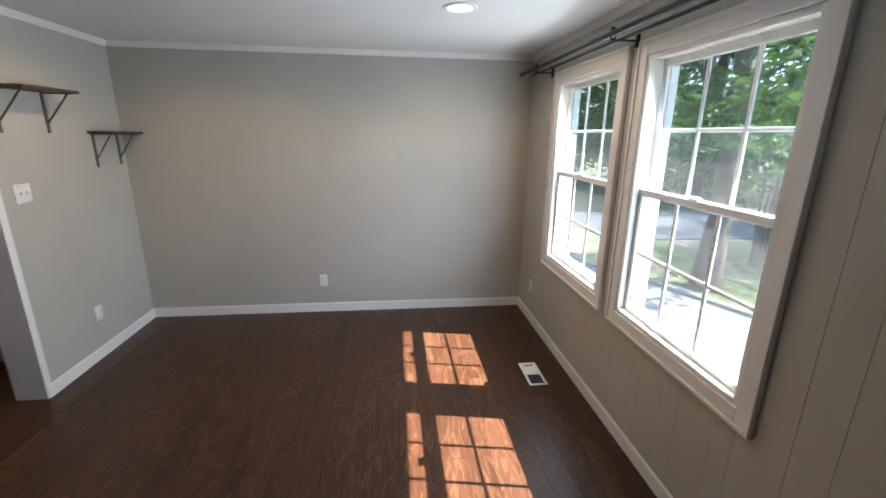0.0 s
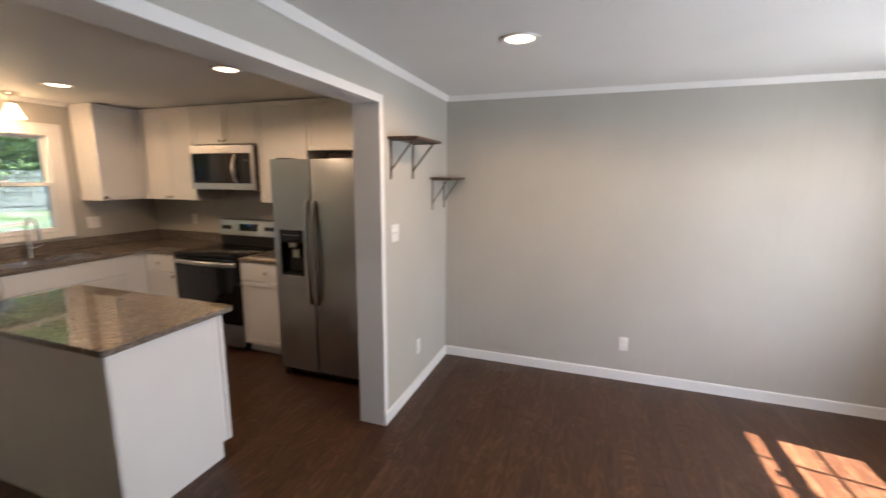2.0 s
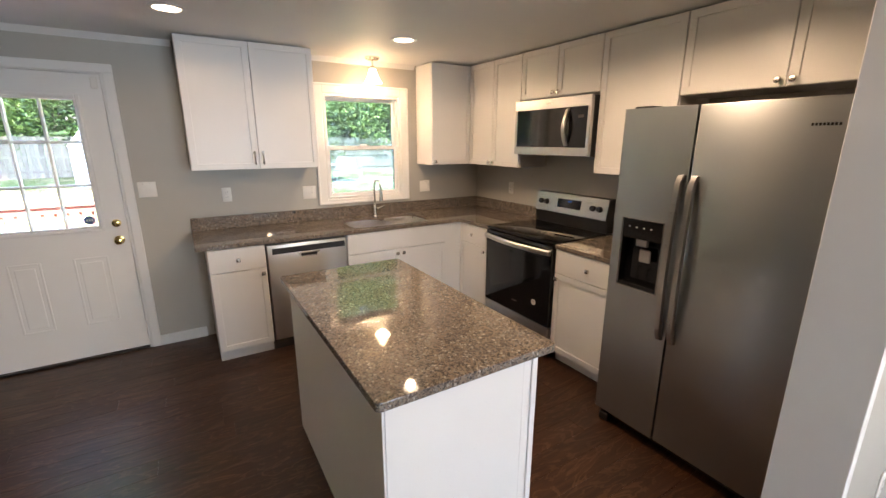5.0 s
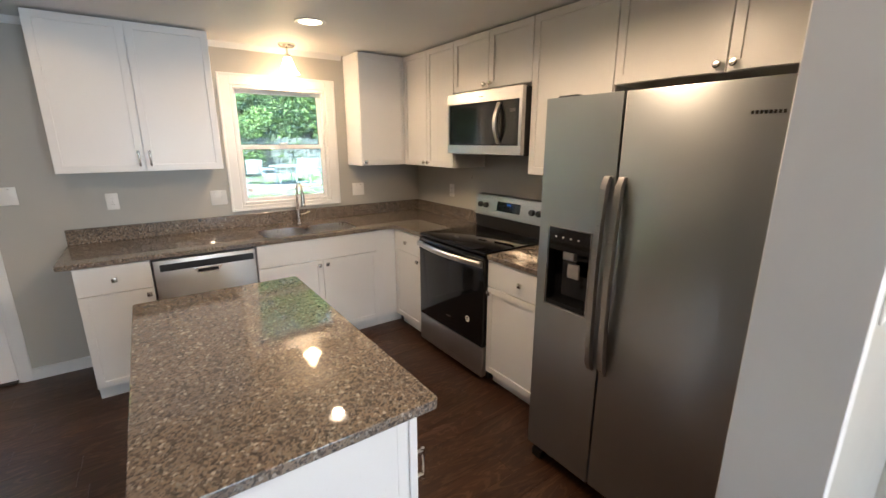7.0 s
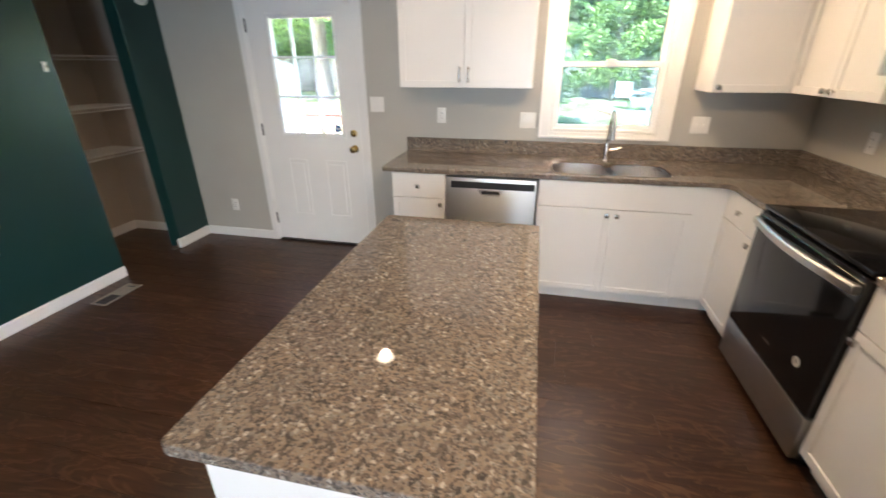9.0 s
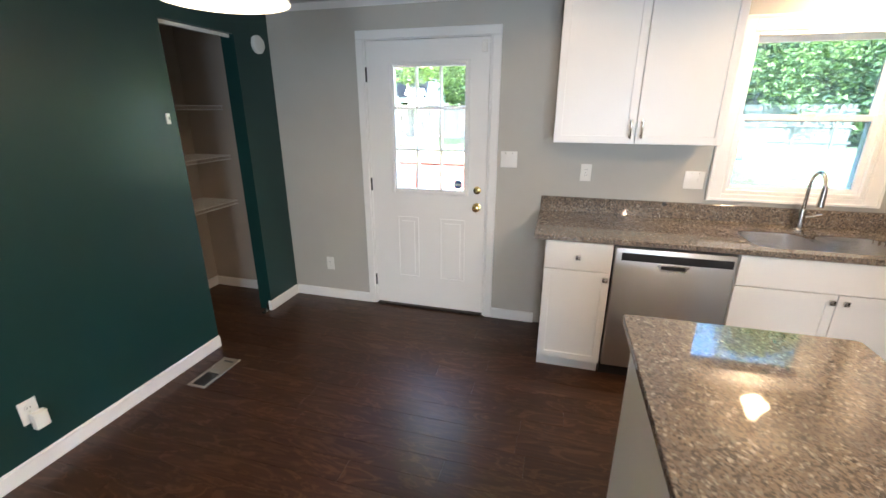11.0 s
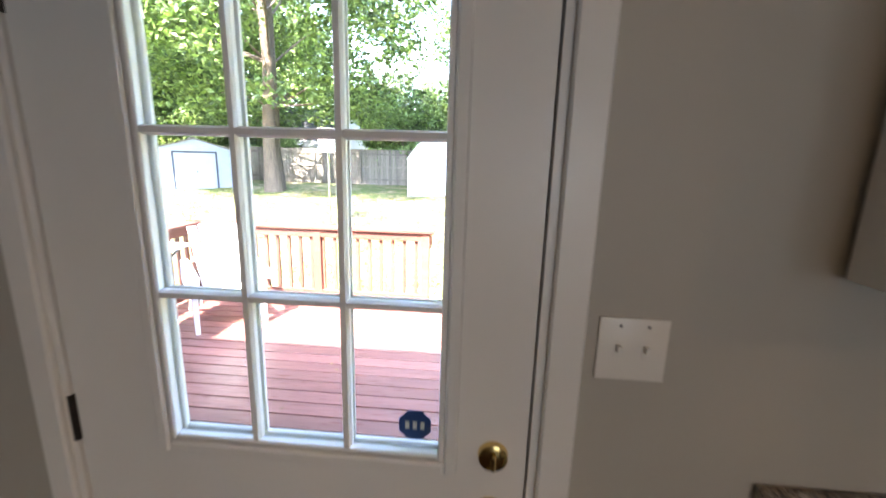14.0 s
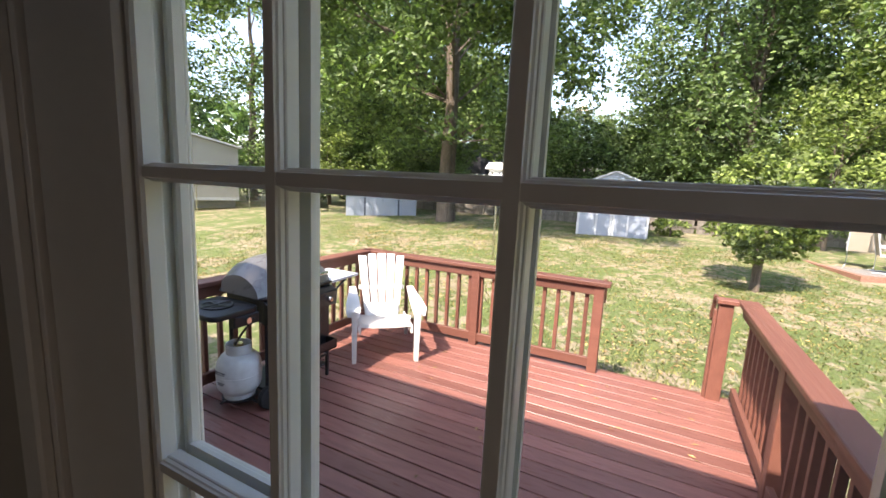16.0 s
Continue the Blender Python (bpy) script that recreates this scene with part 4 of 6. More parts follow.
def sink_light():
    d = thing("sink_light", pose(-5.26, 2.71, ZC), "semi-flush nickel lamp with glowing bell shade", "ceiling light")
    part("canopy", bm_lathe([(0.062, 0), (0.062, -0.012), (0.05, -0.024), (0.012, -0.03), (0, -0.03)], 28), M_CHROME, d)
    part("stem", bm_lathe([(0.008, -0.028), (0.008, -0.07), (0.024, -0.075), (0.026, -0.105), (0.0, -0.106)], 18), M_CHROME, d)
    part("shade", bm_lathe([(0.026, -0.095), (0.034, -0.115), (0.046, -0.15), (0.064, -0.19), (0.078, -0.213), (0.075, -0.213), (0.06, -0.188), (0.042, -0.15), (0.03, -0.115)], 28), M_SHADE, d, "frosted glass bell shade")
    lamp("sink_bulb", "POINT", pose(-5.26, 2.71, ZC - 0.235), 0.15, (1.0, 0.68, 0.38), radius=0.03)


sink_light()


def breakfast_pendant():
    d = thing("pendant_lamp", pose(-3.77, 0.18, ZC), "hanging pendant lamp with a cream glass shade", "pendant lamp")
    part("canopy", bm_lathe([(0.065, 0), (0.065, -0.012), (0.045, -0.028), (0, -0.03)], 28), M_CHROME, d)
    part("rod", bm_lathe([(0.006, -0.028), (0.006, -0.19), (0.034, -0.205), (0.036, -0.225), (0.0, -0.226)], 16), M_BRACKET, d)
    part("shade", bm_lathe([(r * 1.05, z + 0.03) for r, z in [(0.03, -0.25), (0.07, -0.262), (0.12, -0.3), (0.16, -0.35), (0.178, -0.385), (0.196, -0.4), (0.199, -0.406), (0.193, -0.406), (0.172, -0.388), (0.152, -0.352), (0.112, -0.304), (0.06, -0.27)]], 36), M_SHADE_OFF, d, "cream glass bowl shade")
    lamp("pendant_bulb", "POINT", pose(-3.77, 0.18, ZC - 0.33), 0.19, WARM, radius=0.04)


breakfast_pendant()

# ---- outdoors: materials ----


def grass_material():
    n = Nodes("lawn_grass_patchy")
    v = n.coords()
    fine = n.noise(v, 55, 8, 0.8)
    patch = n.noise(v, 0.9, 7, 0.68, 0.5)
    mid = n.noise(v, 5.0, 6, 0.7)
    green = n.ramp(fine, (0.36, (0.026, 0.044, 0.011)), (0.5, (0.085, 0.125, 0.03)), (0.64, (0.19, 0.23, 0.075)))
    dry = n.ramp(fine, (0.36, (0.1, 0.072, 0.043)), (0.64, (0.46, 0.38, 0.27)))
    mask = n.ramp(n.math("ADD", n.math("MULTIPLY", patch, 0.5), n.math("MULTIPLY", mid, 0.5)), (0.488, 0.0), (0.545, 0.94))
    n.set(Base_Color=n.mix(mask, green, dry), Roughness=0.9)
    n.bump(fine, 0.8, 0.03)
    return n.mat


def leaf_material(name, dark, light):
    n = Nodes(name)
    col = n.ramp(n.island(), (0.0, tuple(c * 0.7 for c in dark)), (0.45, tuple((a + b) / 2 for a, b in zip(dark, light))), (0.8, light), (1.0, tuple(c * 1.75 for c in light)))
    n.set(Base_Color=col, Roughness=0.5)
    tr = n.add("BsdfTranslucent")
    n.tree.links.new(n.mix(1.0, col, (0.9, 1.12, 0.6), "MULTIPLY"), tr.inputs[0])
    ms = n.add("MixShader")
    ms.inputs[0].default_value = 0.3
    n.tree.links.new(n.bsdf.outputs[0], ms.inputs[1])
    n.tree.links.new(tr.outputs[0], ms.inputs[2])
    n.tree.links.new(ms.outputs[0], n.out.inputs[0])
    return n.mat


def bark_material():
    n = Nodes("tree_bark")
    v = n.coords((9, 9, 1.6))
    f = n.noise(v, 2.2, 8, 0.7, 0.8)
    n.set(Base_Color=n.ramp(f, (0.3, (0.06, 0.045, 0.035)), (0.7, (0.2, 0.155, 0.12))), Roughness=0.9)
    n.bump(f, 0.9, 0.03)
    return n.mat


def ribbed(name, color, rough=0.45):
    n = Nodes(name)
    f = n.noise(n.coords(), 4.0, 4)
    n.set(Base_Color=n.ramp(f, (0.3, tuple(c * 0.88 for c in color)), (0.7, color)), Roughness=rough)
    return n.mat


M_GRASS = grass_material()
M_LEAF_A = leaf_material("leaves_green", (0.042, 0.082, 0.024), (0.17, 0.245, 0.072))
M_LEAF_B = leaf_material("leaves_dark_green", (0.038, 0.075, 0.026), (0.155, 0.23, 0.075))
M_LEAF_C = leaf_material("leaves_yellow_green", (0.06, 0.1, 0.026), (0.21, 0.27, 0.072))
M_BLADE = leaf_material("grass_blades_mixed", (0.06, 0.085, 0.02), (0.24, 0.23, 0.085))
M_BARK = bark_material()
M_DECK = wood("deck_paint_red_brown", (0.172, 0.068, 0.055), (0.292, 0.126, 0.102), "y", 0.32, 0.7, True, 0.2)
M_RAIL = wood("rail_paint_red_brown", (0.13, 0.05, 0.036), (0.2, 0.08, 0.056), "x", 0.5, 0.5, True, 0.15)
M_FENCE = wood("fence_weathered_grey", (0.1, 0.088, 0.075), (0.26, 0.235, 0.205), "z", 0.85, 0.8, True, 0.3)
M_ASPHALT = plain("asphalt_road", (0.1, 0.1, 0.105), 0.85, 0, 0.6, 90, 0.25)
M_CONCRETE = plain("concrete_drive", (0.19, 0.185, 0.175), 0.85, 0, 0.5, 45, 0.15)
M_SHED = ribbed("shed_metal_pale_blue_grey", (0.29, 0.33, 0.395))
M_SHED_TRIM = plain("shed_trim_white", (0.5, 0.52, 0.55), 0.5)
M_SHED_DARK = plain("shed_trim_dark_blue", (0.04, 0.05, 0.075), 0.5)
M_ROOF = plain("shingles_grey", (0.12, 0.11, 0.11), 0.85, 0, 0.5, 30, 0.3)
M_ROOF_DARK = plain("shingles_dark", (0.035, 0.036, 0.042), 0.8, 0, 0.5, 30, 0.3)
M_SIDING = ribbed("siding_white", (0.5, 0.5, 0.49), 0.6)
M_TRAILER = ribbed("trailer_panel_grey", (0.36, 0.35, 0.33), 0.5)
M_GRILL = plain("grill_lid_grey_enamel", (0.15, 0.145, 0.14), 0.3, 0.3, 0, 9, 0.04)
M_GRILL_BLACK = plain("grill_black_steel", (0.014, 0.014, 0.016), 0.4, 0.3)
M_TANK = plain("propane_tank_white", (0.62, 0.63, 0.62), 0.35, 0, 0.1, 25, 0.12)
M_RESIN = plain("white_resin", (0.68, 0.67, 0.64), 0.4)
M_SLING = plain("tan_sling_fabric", (0.36, 0.32, 0.26), 0.8)
M_BRICK = plain("brick_red", (0.28, 0.14, 0.1), 0.85, 0, 0.4, 40, 0.25)
M_LOG = plain("firewood", (0.2, 0.15, 0.1), 0.9, 0, 0.5, 20, 0.4)
M_TARP = plain("grey_tarp", (0.45, 0.46, 0.47), 0.6)
M_RUBBER = plain("black_rubber", (0.012, 0.012, 0.012), 0.7)
M_DRYLEAF = leaf_material("fallen_leaves", (0.2, 0.12, 0.05), (0.4, 0.28, 0.12))

# ---- ground ----


def ground_z(x, y):
    if x < -9.5:
        return min(-0.5 + 0.045 * (-9.5 - x), 0.1) + 0.02 * math.sin(0.9 * x + 0.4 * y) * min(1, (-9.5 - x) / 3)
    if x > 2.0:
        return -0.5 - min(0.12, 0.03 * (x - 2.0))
    return -0.5


def make_ground():
    xs = [-900, -400, -200, -120, -80] + [-60 + 1.0 * k for k in range(101)] + [60, 80, 140, 300, 900]
    ys = [-900, -400, -200, -100, -60] + [-40 + 1.0 * k for k in range(81)] + [60, 100, 200, 400, 900]
    xs = sorted(set(xs))
    ys = sorted(set(ys))
    bm = bmesh.new()
    grid = [[bm.verts.new((x, y, ground_z(x, y))) for y in ys] for x in xs]
    for a, b in zip(grid, grid[1:]):
        for k in range(len(ys) - 1):
            bm.faces.new((a[k], b[k], b[k + 1], a[k + 1]))
    return structure("ground", bm, M_GRASS, "patchy green and dry lawn round the house", "ground")


make_ground()
structure("road", bm_prism([(3, 8.9), (60, 7.4), (60, 12.5), (3, 12.2)], -0.64, -0.59), M_ASPHALT, "grey asphalt street in front of the house", "road")
structure("pavement", bm_prism([(2.0, -8), (4.9, -8), (4.85, 4.4), (4.3, 5.7), (2.6, 8.9), (1.9, 8.9)], -0.62, -0.54), M_CONCRETE, "pale concrete driveway beside the house", "driveway")
structure("kerb", bm_prism([(4.9, -8), (5.02, -8), (4.97, 4.4), (4.42, 5.78), (2.72, 8.9), (2.6, 8.9), (4.3, 5.7), (4.85, 4.4)], -0.62, -0.49), M_CONCRETE, "low concrete kerb along the driveway", "kerb")

# roof of the house, whose eaves shade deck and windows
structure("roof", bm_boxes([(-6.05, -5.2, ZC + 0.13, 2.2, 5.0, ZC + 0.2), (-6.08, -5.2, 2.34, -6.05, 5.0, ZC + 0.2), (2.2, -5.2, 2.3, 2.23, 5.0, ZC + 0.2)]), M_ROOF, "grey roof slab with eaves and fascia boards", "roof")
structure("house_siding", bm_boxes([(XF - T - 0.02, -2.0, -0.5, XF - T - 0.001, -0.2, ZC + 0.12), (XF - T - 0.02, 0.88, -0.5, XF - T - 0.001, 2.22, ZC + 0.12), (XF - T - 0.02, 3.14, -0.5, XF - T - 0.001, YN + T, ZC + 0.12), (XF - T - 0.02, 2.22, -0.5, XF - T - 0.001, 3.14, 1.04)]), M_SIDING, "white outside siding of the house", "wall")

# ---- trees ----


def leaf_mesh(name, centres, material, count, size, seed, flat=0.6):
    """Many small folded leaves scattered round clump centres (x, y, z, radius)."""
    rng = np.random.default_rng(seed)
    cen = np.array(centres, float)
    weight = cen[:, 3] ** 2
    pick = rng.choice(len(cen), count, p=weight / weight.sum())
    d = rng.normal(size=(count, 3))
    d /= np.linalg.norm(d, axis=1, keepdims=True)
    r = cen[pick, 3] * rng.uniform(0.35, 1.0, count) ** 0.5
    pos = cen[pick, :3] + d * r[:, None] * (1, 1, 0.75)
    a = rng.normal(size=(count, 3))
    a[:, 2] *= flat
    a /= np.linalg.norm(a, axis=1, keepdims=True)
    b = np.cross(a, rng.normal(size=(count, 3)))
    b /= np.linalg.norm(b, axis=1, keepdims=True)
    n = np.cross(a, b)
    s = size * rng.uniform(0.55, 1.25, count)[:, None]
    v = np.stack([pos - a * s, pos + b * s * 0.5 + n * s * 0.15, pos + a * s, pos - b * s * 0.5 + n * s * 0.15], 1).reshape(-1, 3)
    me = bpy.data.meshes.new(name)
    idx = np.arange(count * 4).reshape(-1, 4)
    me.from_pydata(v.tolist(), [], idx.tolist())
    me.materials.append(material)
    return me


def clumps(seed, n, rx, ry, z0, z1, size):
    rng = np.random.default_rng(seed)
    out = []
    for _ in range(n):
        u = rng.uniform(-1, 1)
        rad = math.sqrt(max(0.0, 1 - (0.85 * u) ** 2)) * rng.uniform(0.25, 1.0) ** 0.5
        ang = rng.uniform(0, 2 * math.pi)
        out.append((rx * rad * math.cos(ang), ry * rad * math.sin(ang), (z0 + z1) / 2 + (z1 - z0) / 2 * u, size * rng.uniform(0.6, 1.3)))
    return out


def tree(name, x, y, seed, height, radius, low, trunk, leaves, leaf, material, label, stems=1, n=60, clump=1.1, lean=0.0, limbs=16, more=()):
    t = thing(name, pose(x, y, ground_z(x, y) - 0.05), label, "tree", "garden trees")
    rng = np.random.default_rng(seed + 7)
    cl = clumps(seed, n, radius, radius, low, height, clump) + list(more)
    bm = bmesh.new()
    for k in range(stems):
        ox = (k - (stems - 1) / 2) * trunk * 1.5
        pts = [(ox, 0.3 * ox, 0)]
        rad = [trunk * 1.5]
        steps = 8
        for j in range(1, steps + 1):
            u = j / steps
            pts.append((ox * (1 + 1.5 * u) + lean * u + rng.normal(0, 0.06) * trunk * 4, ox * 0.4 + rng.normal(0, 0.06) * trunk * 4, height * 0.86 * u))
            rad.append(trunk * (1.05 - 0.85 * u))
        bm_tube(pts, trunk, 12, bm, rad)
        for c in (list(more)[:6] if k == 0 else []) + cl[k::stems * 2][:limbs]:
            base = pts[min(steps - 1, max(2, int(steps * (c[2] * 0.75) / (height * 0.86))))]
            midp = ((base[0] + c[0]) / 2 + rng.normal(0, 0.1), (base[1] + c[1]) / 2 + rng.normal(0, 0.1), (base[2] + c[2]) / 2 + 0.15)
            bm_tube([base, midp, c[:3]], 0.05, 6, bm, [trunk * 0.2, trunk * 0.11, trunk * 0.03])
    part("trunk", bm, M_BARK, t)
    cr = new("crown", leaf_mesh("crown", cl, material, leaves, leaf, seed))
    cr.parent = t
    return t


def shade_overhang():
    """Out-of-view limb foliage added over the lawn to cast dappled shade on the sheds."""
    rng = np.random.default_rng(41)
    return [(3.9 + rng.uniform(0, 3.2), -7.6 + rng.uniform(0, 14.8), 6.9 + rng.uniform(0, 3.0), rng.uniform(0.55, 1.0)) for _ in range(100)]


big = tree("tree", -21.2, -7.5, 3, 15, 6.9, 3.4, 0.27, 82000, 0.115, M_LEAF_A, "tall two-stemmed tree with green crown in the yard", 2, 190, 1.15, limbs=9, more=shade_overhang())
t_a = tree("tree", -29.0, -14.0, 11, 15, 5.5, 1.0, 0.26, 38000, 0.125, M_LEAF_A, "tall leafy green tree behind the fence", 1, 130, 1.35, limbs=9)
t_b = tree("tree", -27.5, 3.6, 12, 14, 4.8, 1.6, 0.2, 32000, 0.12, M_LEAF_B, "tall dark green tree behind the fence", 2, 120, 1.3, limbs=8)
t_c = tree("tree", -25.8, 9.5, 13, 12, 4.5, 0.8, 0.2, 34000, 0.1, M_LEAF_C, "tall light green tree behind the fence", 1, 110, 1.2, limbs=8)


def again(src, x, y, turn, s):
    c = copy_thing(src, pose(x, y, ground_z(x, y) - 0.05, 0, 0, turn))
    c.scale = (s, s, s)
    return c


again(t_b, -29.0, 1.9, 70, 0.95)
again(t_c, -47.0, -2.4, 70, 0.7)
again(t_c, -46.0, 1.5, 170, 0.75)
again(t_c, -48.0, -7.0, 270, 0.75)
again(t_b, -24.5, 15.5, 200, 1.0)
again(t_a, -22.0, -20.5, 80, 0.95)
again(t_a, -13.0, -25.5, 190, 1.05)
again(t_a, -6.0, -29.0, 10, 1.1)
again(big, -35.0, -20.0, 120, 1.0)
again(t_c, -33.5, -20.0, 30, 1.1)
again(t_c, -30.0, 14.0, 250, 1.0)
again(t_a, -24.0, 22.0, 300, 1.1)
tree("shrub", -15.4, 2.4, 21, 2.6, 1.0, 0.85, 0.035, 7000, 0.07, M_LEAF_C, "small broad-leaved evergreen tree in the lawn", 4, 60, 0.3)
tree("shrub", -22.3, 5.2, 22, 4.6, 1.3, 0.6, 0.06, 6500, 0.085, M_LEAF_C, "tall yellow-green shrub by the fence", 3, 40, 0.5)
tree("shrub", -22.4, 1.0, 23, 0.75, 0.5, 0.15, 0.02, 500, 0.09, M_LEAF_C, "low green plant by the fence", 3, 12, 0.2)
tree("shrub", -23.2, -15.8, 24, 4.2, 1.9, 0.5, 0.06, 9000, 0.1, M_LEAF_C, "pale green shrub beside the woodpile", 3, 40, 0.6)

hedge = tree("shrub", -27.2, -3.4, 25, 4.6, 2.3, 0.5, 0.06, 9000, 0.11, M_LEAF_B, "broad green shrub growing behind the fence", 4, 60, 0.75)
for hx, hy, turn, s in ((-27.6, -10.6, 60, 0.6), (-28.2, -12.8, 140, 0.9), (-26.6, 0.6, 200, 0.85), (-26.2, 7.2, 280, 1.0), (-25.2, 12.2, 20, 1.2), (-31.0, -3.6, 100, 1.2), (-31.0, 1.5, 250, 1.4), (-29.5, -17.5, 310, 1.3)):
    again(hedge, hx, hy, turn, s)
for hx, hy, turn, s in ((-40.0, 5.0, 40, 0.9), (-37.0, 9.5, 130, 1.05), (-38.0, -17.0, 220, 1.0), (-36.0, 17.5, 310, 1.0)):
    again(t_a, hx, hy, turn, s)

# street side
tree("tree", 5.05, 5.75, 31, 11, 2.1, 2.3, 0.16, 15000, 0.1, M_LEAF_A, "large shade tree in the front lawn", 1, 80, 0.85, limbs=8)
again(t_b, 16, 20, 0, 1.0)
again(t_a, 12, 15.5, 60, 0.9)
again(t_b, 6.5, 17, 160, 0.9)
again(t_a, 24, 15, 90, 1.05)
again(t_b, 20, 5, 180, 1.0)
again(t_a, 10, 25, 270, 1.0)
again(t_c, 29, 23, 45, 1.2)
again(t_a, 26, -4, 45, 1.1)
again(t_b, 4, 24, 45, 1.1)
tree("tree", 7.1, 7.0, 33, 2.6, 0.9, 1.0, 0.05, 900, 0.07, M_LEAF_B, "small ornamental tree in the front lawn", 4, 26, 0.3)


def far_woods():
    """Distant woods all round, too many to count."""
    rng = np.random.default_rng(5)
    cen = []
    for _ in range(420):
        a = rng.uniform(0, 2 * math.pi)
        d = rng.uniform(48, 75)
        top = 6 + 3 * math.sin(5 * a) + rng.uniform(-2, 2)
        cen.append((d * math.cos(a), d * math.sin(a), rng.uniform(0.5, top), rng.uniform(2.2, 3.8)))
    ob = new("far_woods", leaf_mesh("far_woods", cen, M_LEAF_B, 42000, 0.75, 6))
    tagged(ob, "distant dark green woods all round", "woods", "", "stuff")


far_woods()


def grass_blades():
    """Tufts of green and straw-coloured grass on the lawn behind the deck."""
    rng = np.random.default_rng(9)
    n = 90000
    x = -9.55 - 12.0 * rng.uniform(0, 1, n) ** 1.5
    y = rng.uniform(-12, 7.5, n)
    keep = np.sin(1.7 * x + 0.8 * np.sin(2.3 * y)) * np.cos(1.3 * y) + rng.normal(0, 0.7, n) > -0.25
    keep &= ~((y > 4.6) & (x < -17.5))
    x, y = x[keep], y[keep]
    n = len(x)
    z = np.array([ground_z(a, b) for a, b in zip(x, y)])
    base = np.stack([x, y, z], 1)
    ang = rng.uniform(0, 2 * math.pi, n)
    side = np.stack([np.cos(ang), np.sin(ang), 0 * ang], 1) * rng.uniform(0.006, 0.014, n)[:, None]
    tip = base + np.stack([rng.normal(0, 0.035, n), rng.normal(0, 0.035, n), rng.uniform(0.02, 0.06, n)], 1)
    v = np.stack([base - side, base + side, tip], 1).reshape(-1, 3)
    me = bpy.data.meshes.new("grass")
    me.from_pydata(v.tolist(), [], np.arange(3 * n).reshape(-1, 3).tolist())
    me.materials.append(M_BLADE)
    tagged(new("grass", me), "short uneven grass blades on the lawn", "grass", "", "stuff")


grass_blades()

# ---- deck ----
DZ = -0.15
DX0, DX1, DY0, DY1 = -9.46, -5.62, -2.68, 1.38


def deck():
    d = thing("deck", pose(0, 0, 0), "red-brown painted wooden deck, boards in half shade", "deck", "", "structure")
    pitch = 0.142
    count = int((DX1 - DX0) / pitch)
    board = mesh_of("board", bm_box(-0.0655, DY0 + 0.02, -0.03, 0.0655, DY1 - 0.02, 0.0, 0.003), M_DECK)
    for k in range(count + 1):
        piece("board", board, d, pose(DX0 + 0.07 + k * pitch, 0, DZ + 0.0012 * math.sin(7.3 * k)))
    part("rim_joist", bm_boxes([(DX0 - 0.035, DY0, DZ - 0.22, DX0, DY1, DZ - 0.002), (DX0, DY0 - 0.0, DZ - 0.22, DX1, DY0 + 0.018, DZ - 0.002), (DX0, DY1 - 0.018, DZ - 0.22, DX1, DY1, DZ - 0.002)]), M_RAIL, d)
    part("joists", bm_boxes([(DX0 + 0.01, y - 0.019, DZ - 0.2, DX1, y + 0.019, DZ - 0.032) for y in [DY0 + 0.4 * k for k in range(1, 10)]]), M_RAIL, d)
    for px in (DX0 + 0.3, -7.6, DX1 - 0.3):
        for py in (DY0 + 0.2, -0.6, DY1 - 0.2):
            part("post_foot", bm_box(px - 0.045, py - 0.045, -0.52, px + 0.045, py + 0.045, DZ - 0.2), M_RAIL, d)
    return d


deck()
POST = mesh_of("post", bm_box(-0.045, -0.045, -0.12, 0.045, 0.045, 0.86, 0.004), M_RAIL)
BAL = mesh_of("baluster", bm_box(-0.018, -0.018, 0.07, 0.018, 0.018, 0.8, 0.002), M_RAIL)


def railing(name_label, x0, y0, x1, y1, posts, inside):
    """A rail from one end to the other with cap, rails, posts and balusters; inside: the side of the lower boards."""
    length = math.hypot(x1 - x0, y1 - y0)
    ang = math.degrees(math.atan2(y1 - y0, x1 - x0))
    r = thing("deck_railing", pose(x0, y0, DZ, 0, 0, ang), name_label, "railing", "deck railings")
    part("cap", bm_box(-0.07, -0.075, 0.862, length + 0.07, 0.075, 0.9, 0.005), M_RAIL, r)
    part("top_rail", bm_box(0.0, inside * 0.02 - 0.019, 0.77, length, inside * 0.02 + 0.019, 0.861, 0.004), M_RAIL, r)
    part("bottom_rail", bm_box(0.0, inside * 0.02 - 0.019, 0.05, length, inside * 0.02 + 0.019, 0.14, 0.004), M_RAIL, r)
    for u in posts:
        piece("post", POST, r, pose(u * length, 0, 0))
    n = int(length / 0.135)
    for k in range(1, n):
        u = k * length / n
        if min(abs(u - p * length) for p in posts) > 0.05:
            piece("baluster", BAL, r, pose(u, inside * -0.018, 0))
    return r


railing("red-brown wooden railing along the far deck edge", -9.40, -2.6, -9.40, 0.14, (0.01, 0.53, 0.99), -1)
railing("red-brown wooden railing along the grill side", -9.33, -2.6, -5.75, -2.6, (0.0, 0.35, 0.68, 0.99), 1)
railing("red-brown wooden railing beside the deck steps", -9.40, 1.28, -5.75, 1.28, (0.36, 0.7, 0.99), -1)
end = thing("rail_post", pose(-9.42, 1.125, DZ), "stout red-brown end post beside the steps", "post")
part("post", bm_box(-0.045, -0.06, -0.12, 0.045, 0.05, 0.86, 0.004), M_RAIL, end)
part("cap", bm_box(-0.06, -0.075, 0.862, 0.07, 0.08, 0.9, 0.005), M_RAIL, end)
part("side_board", bm_box(-0.02, -0.085, -0.1, 0.02, -0.06, 0.8, 0.003), M_RAIL, end)


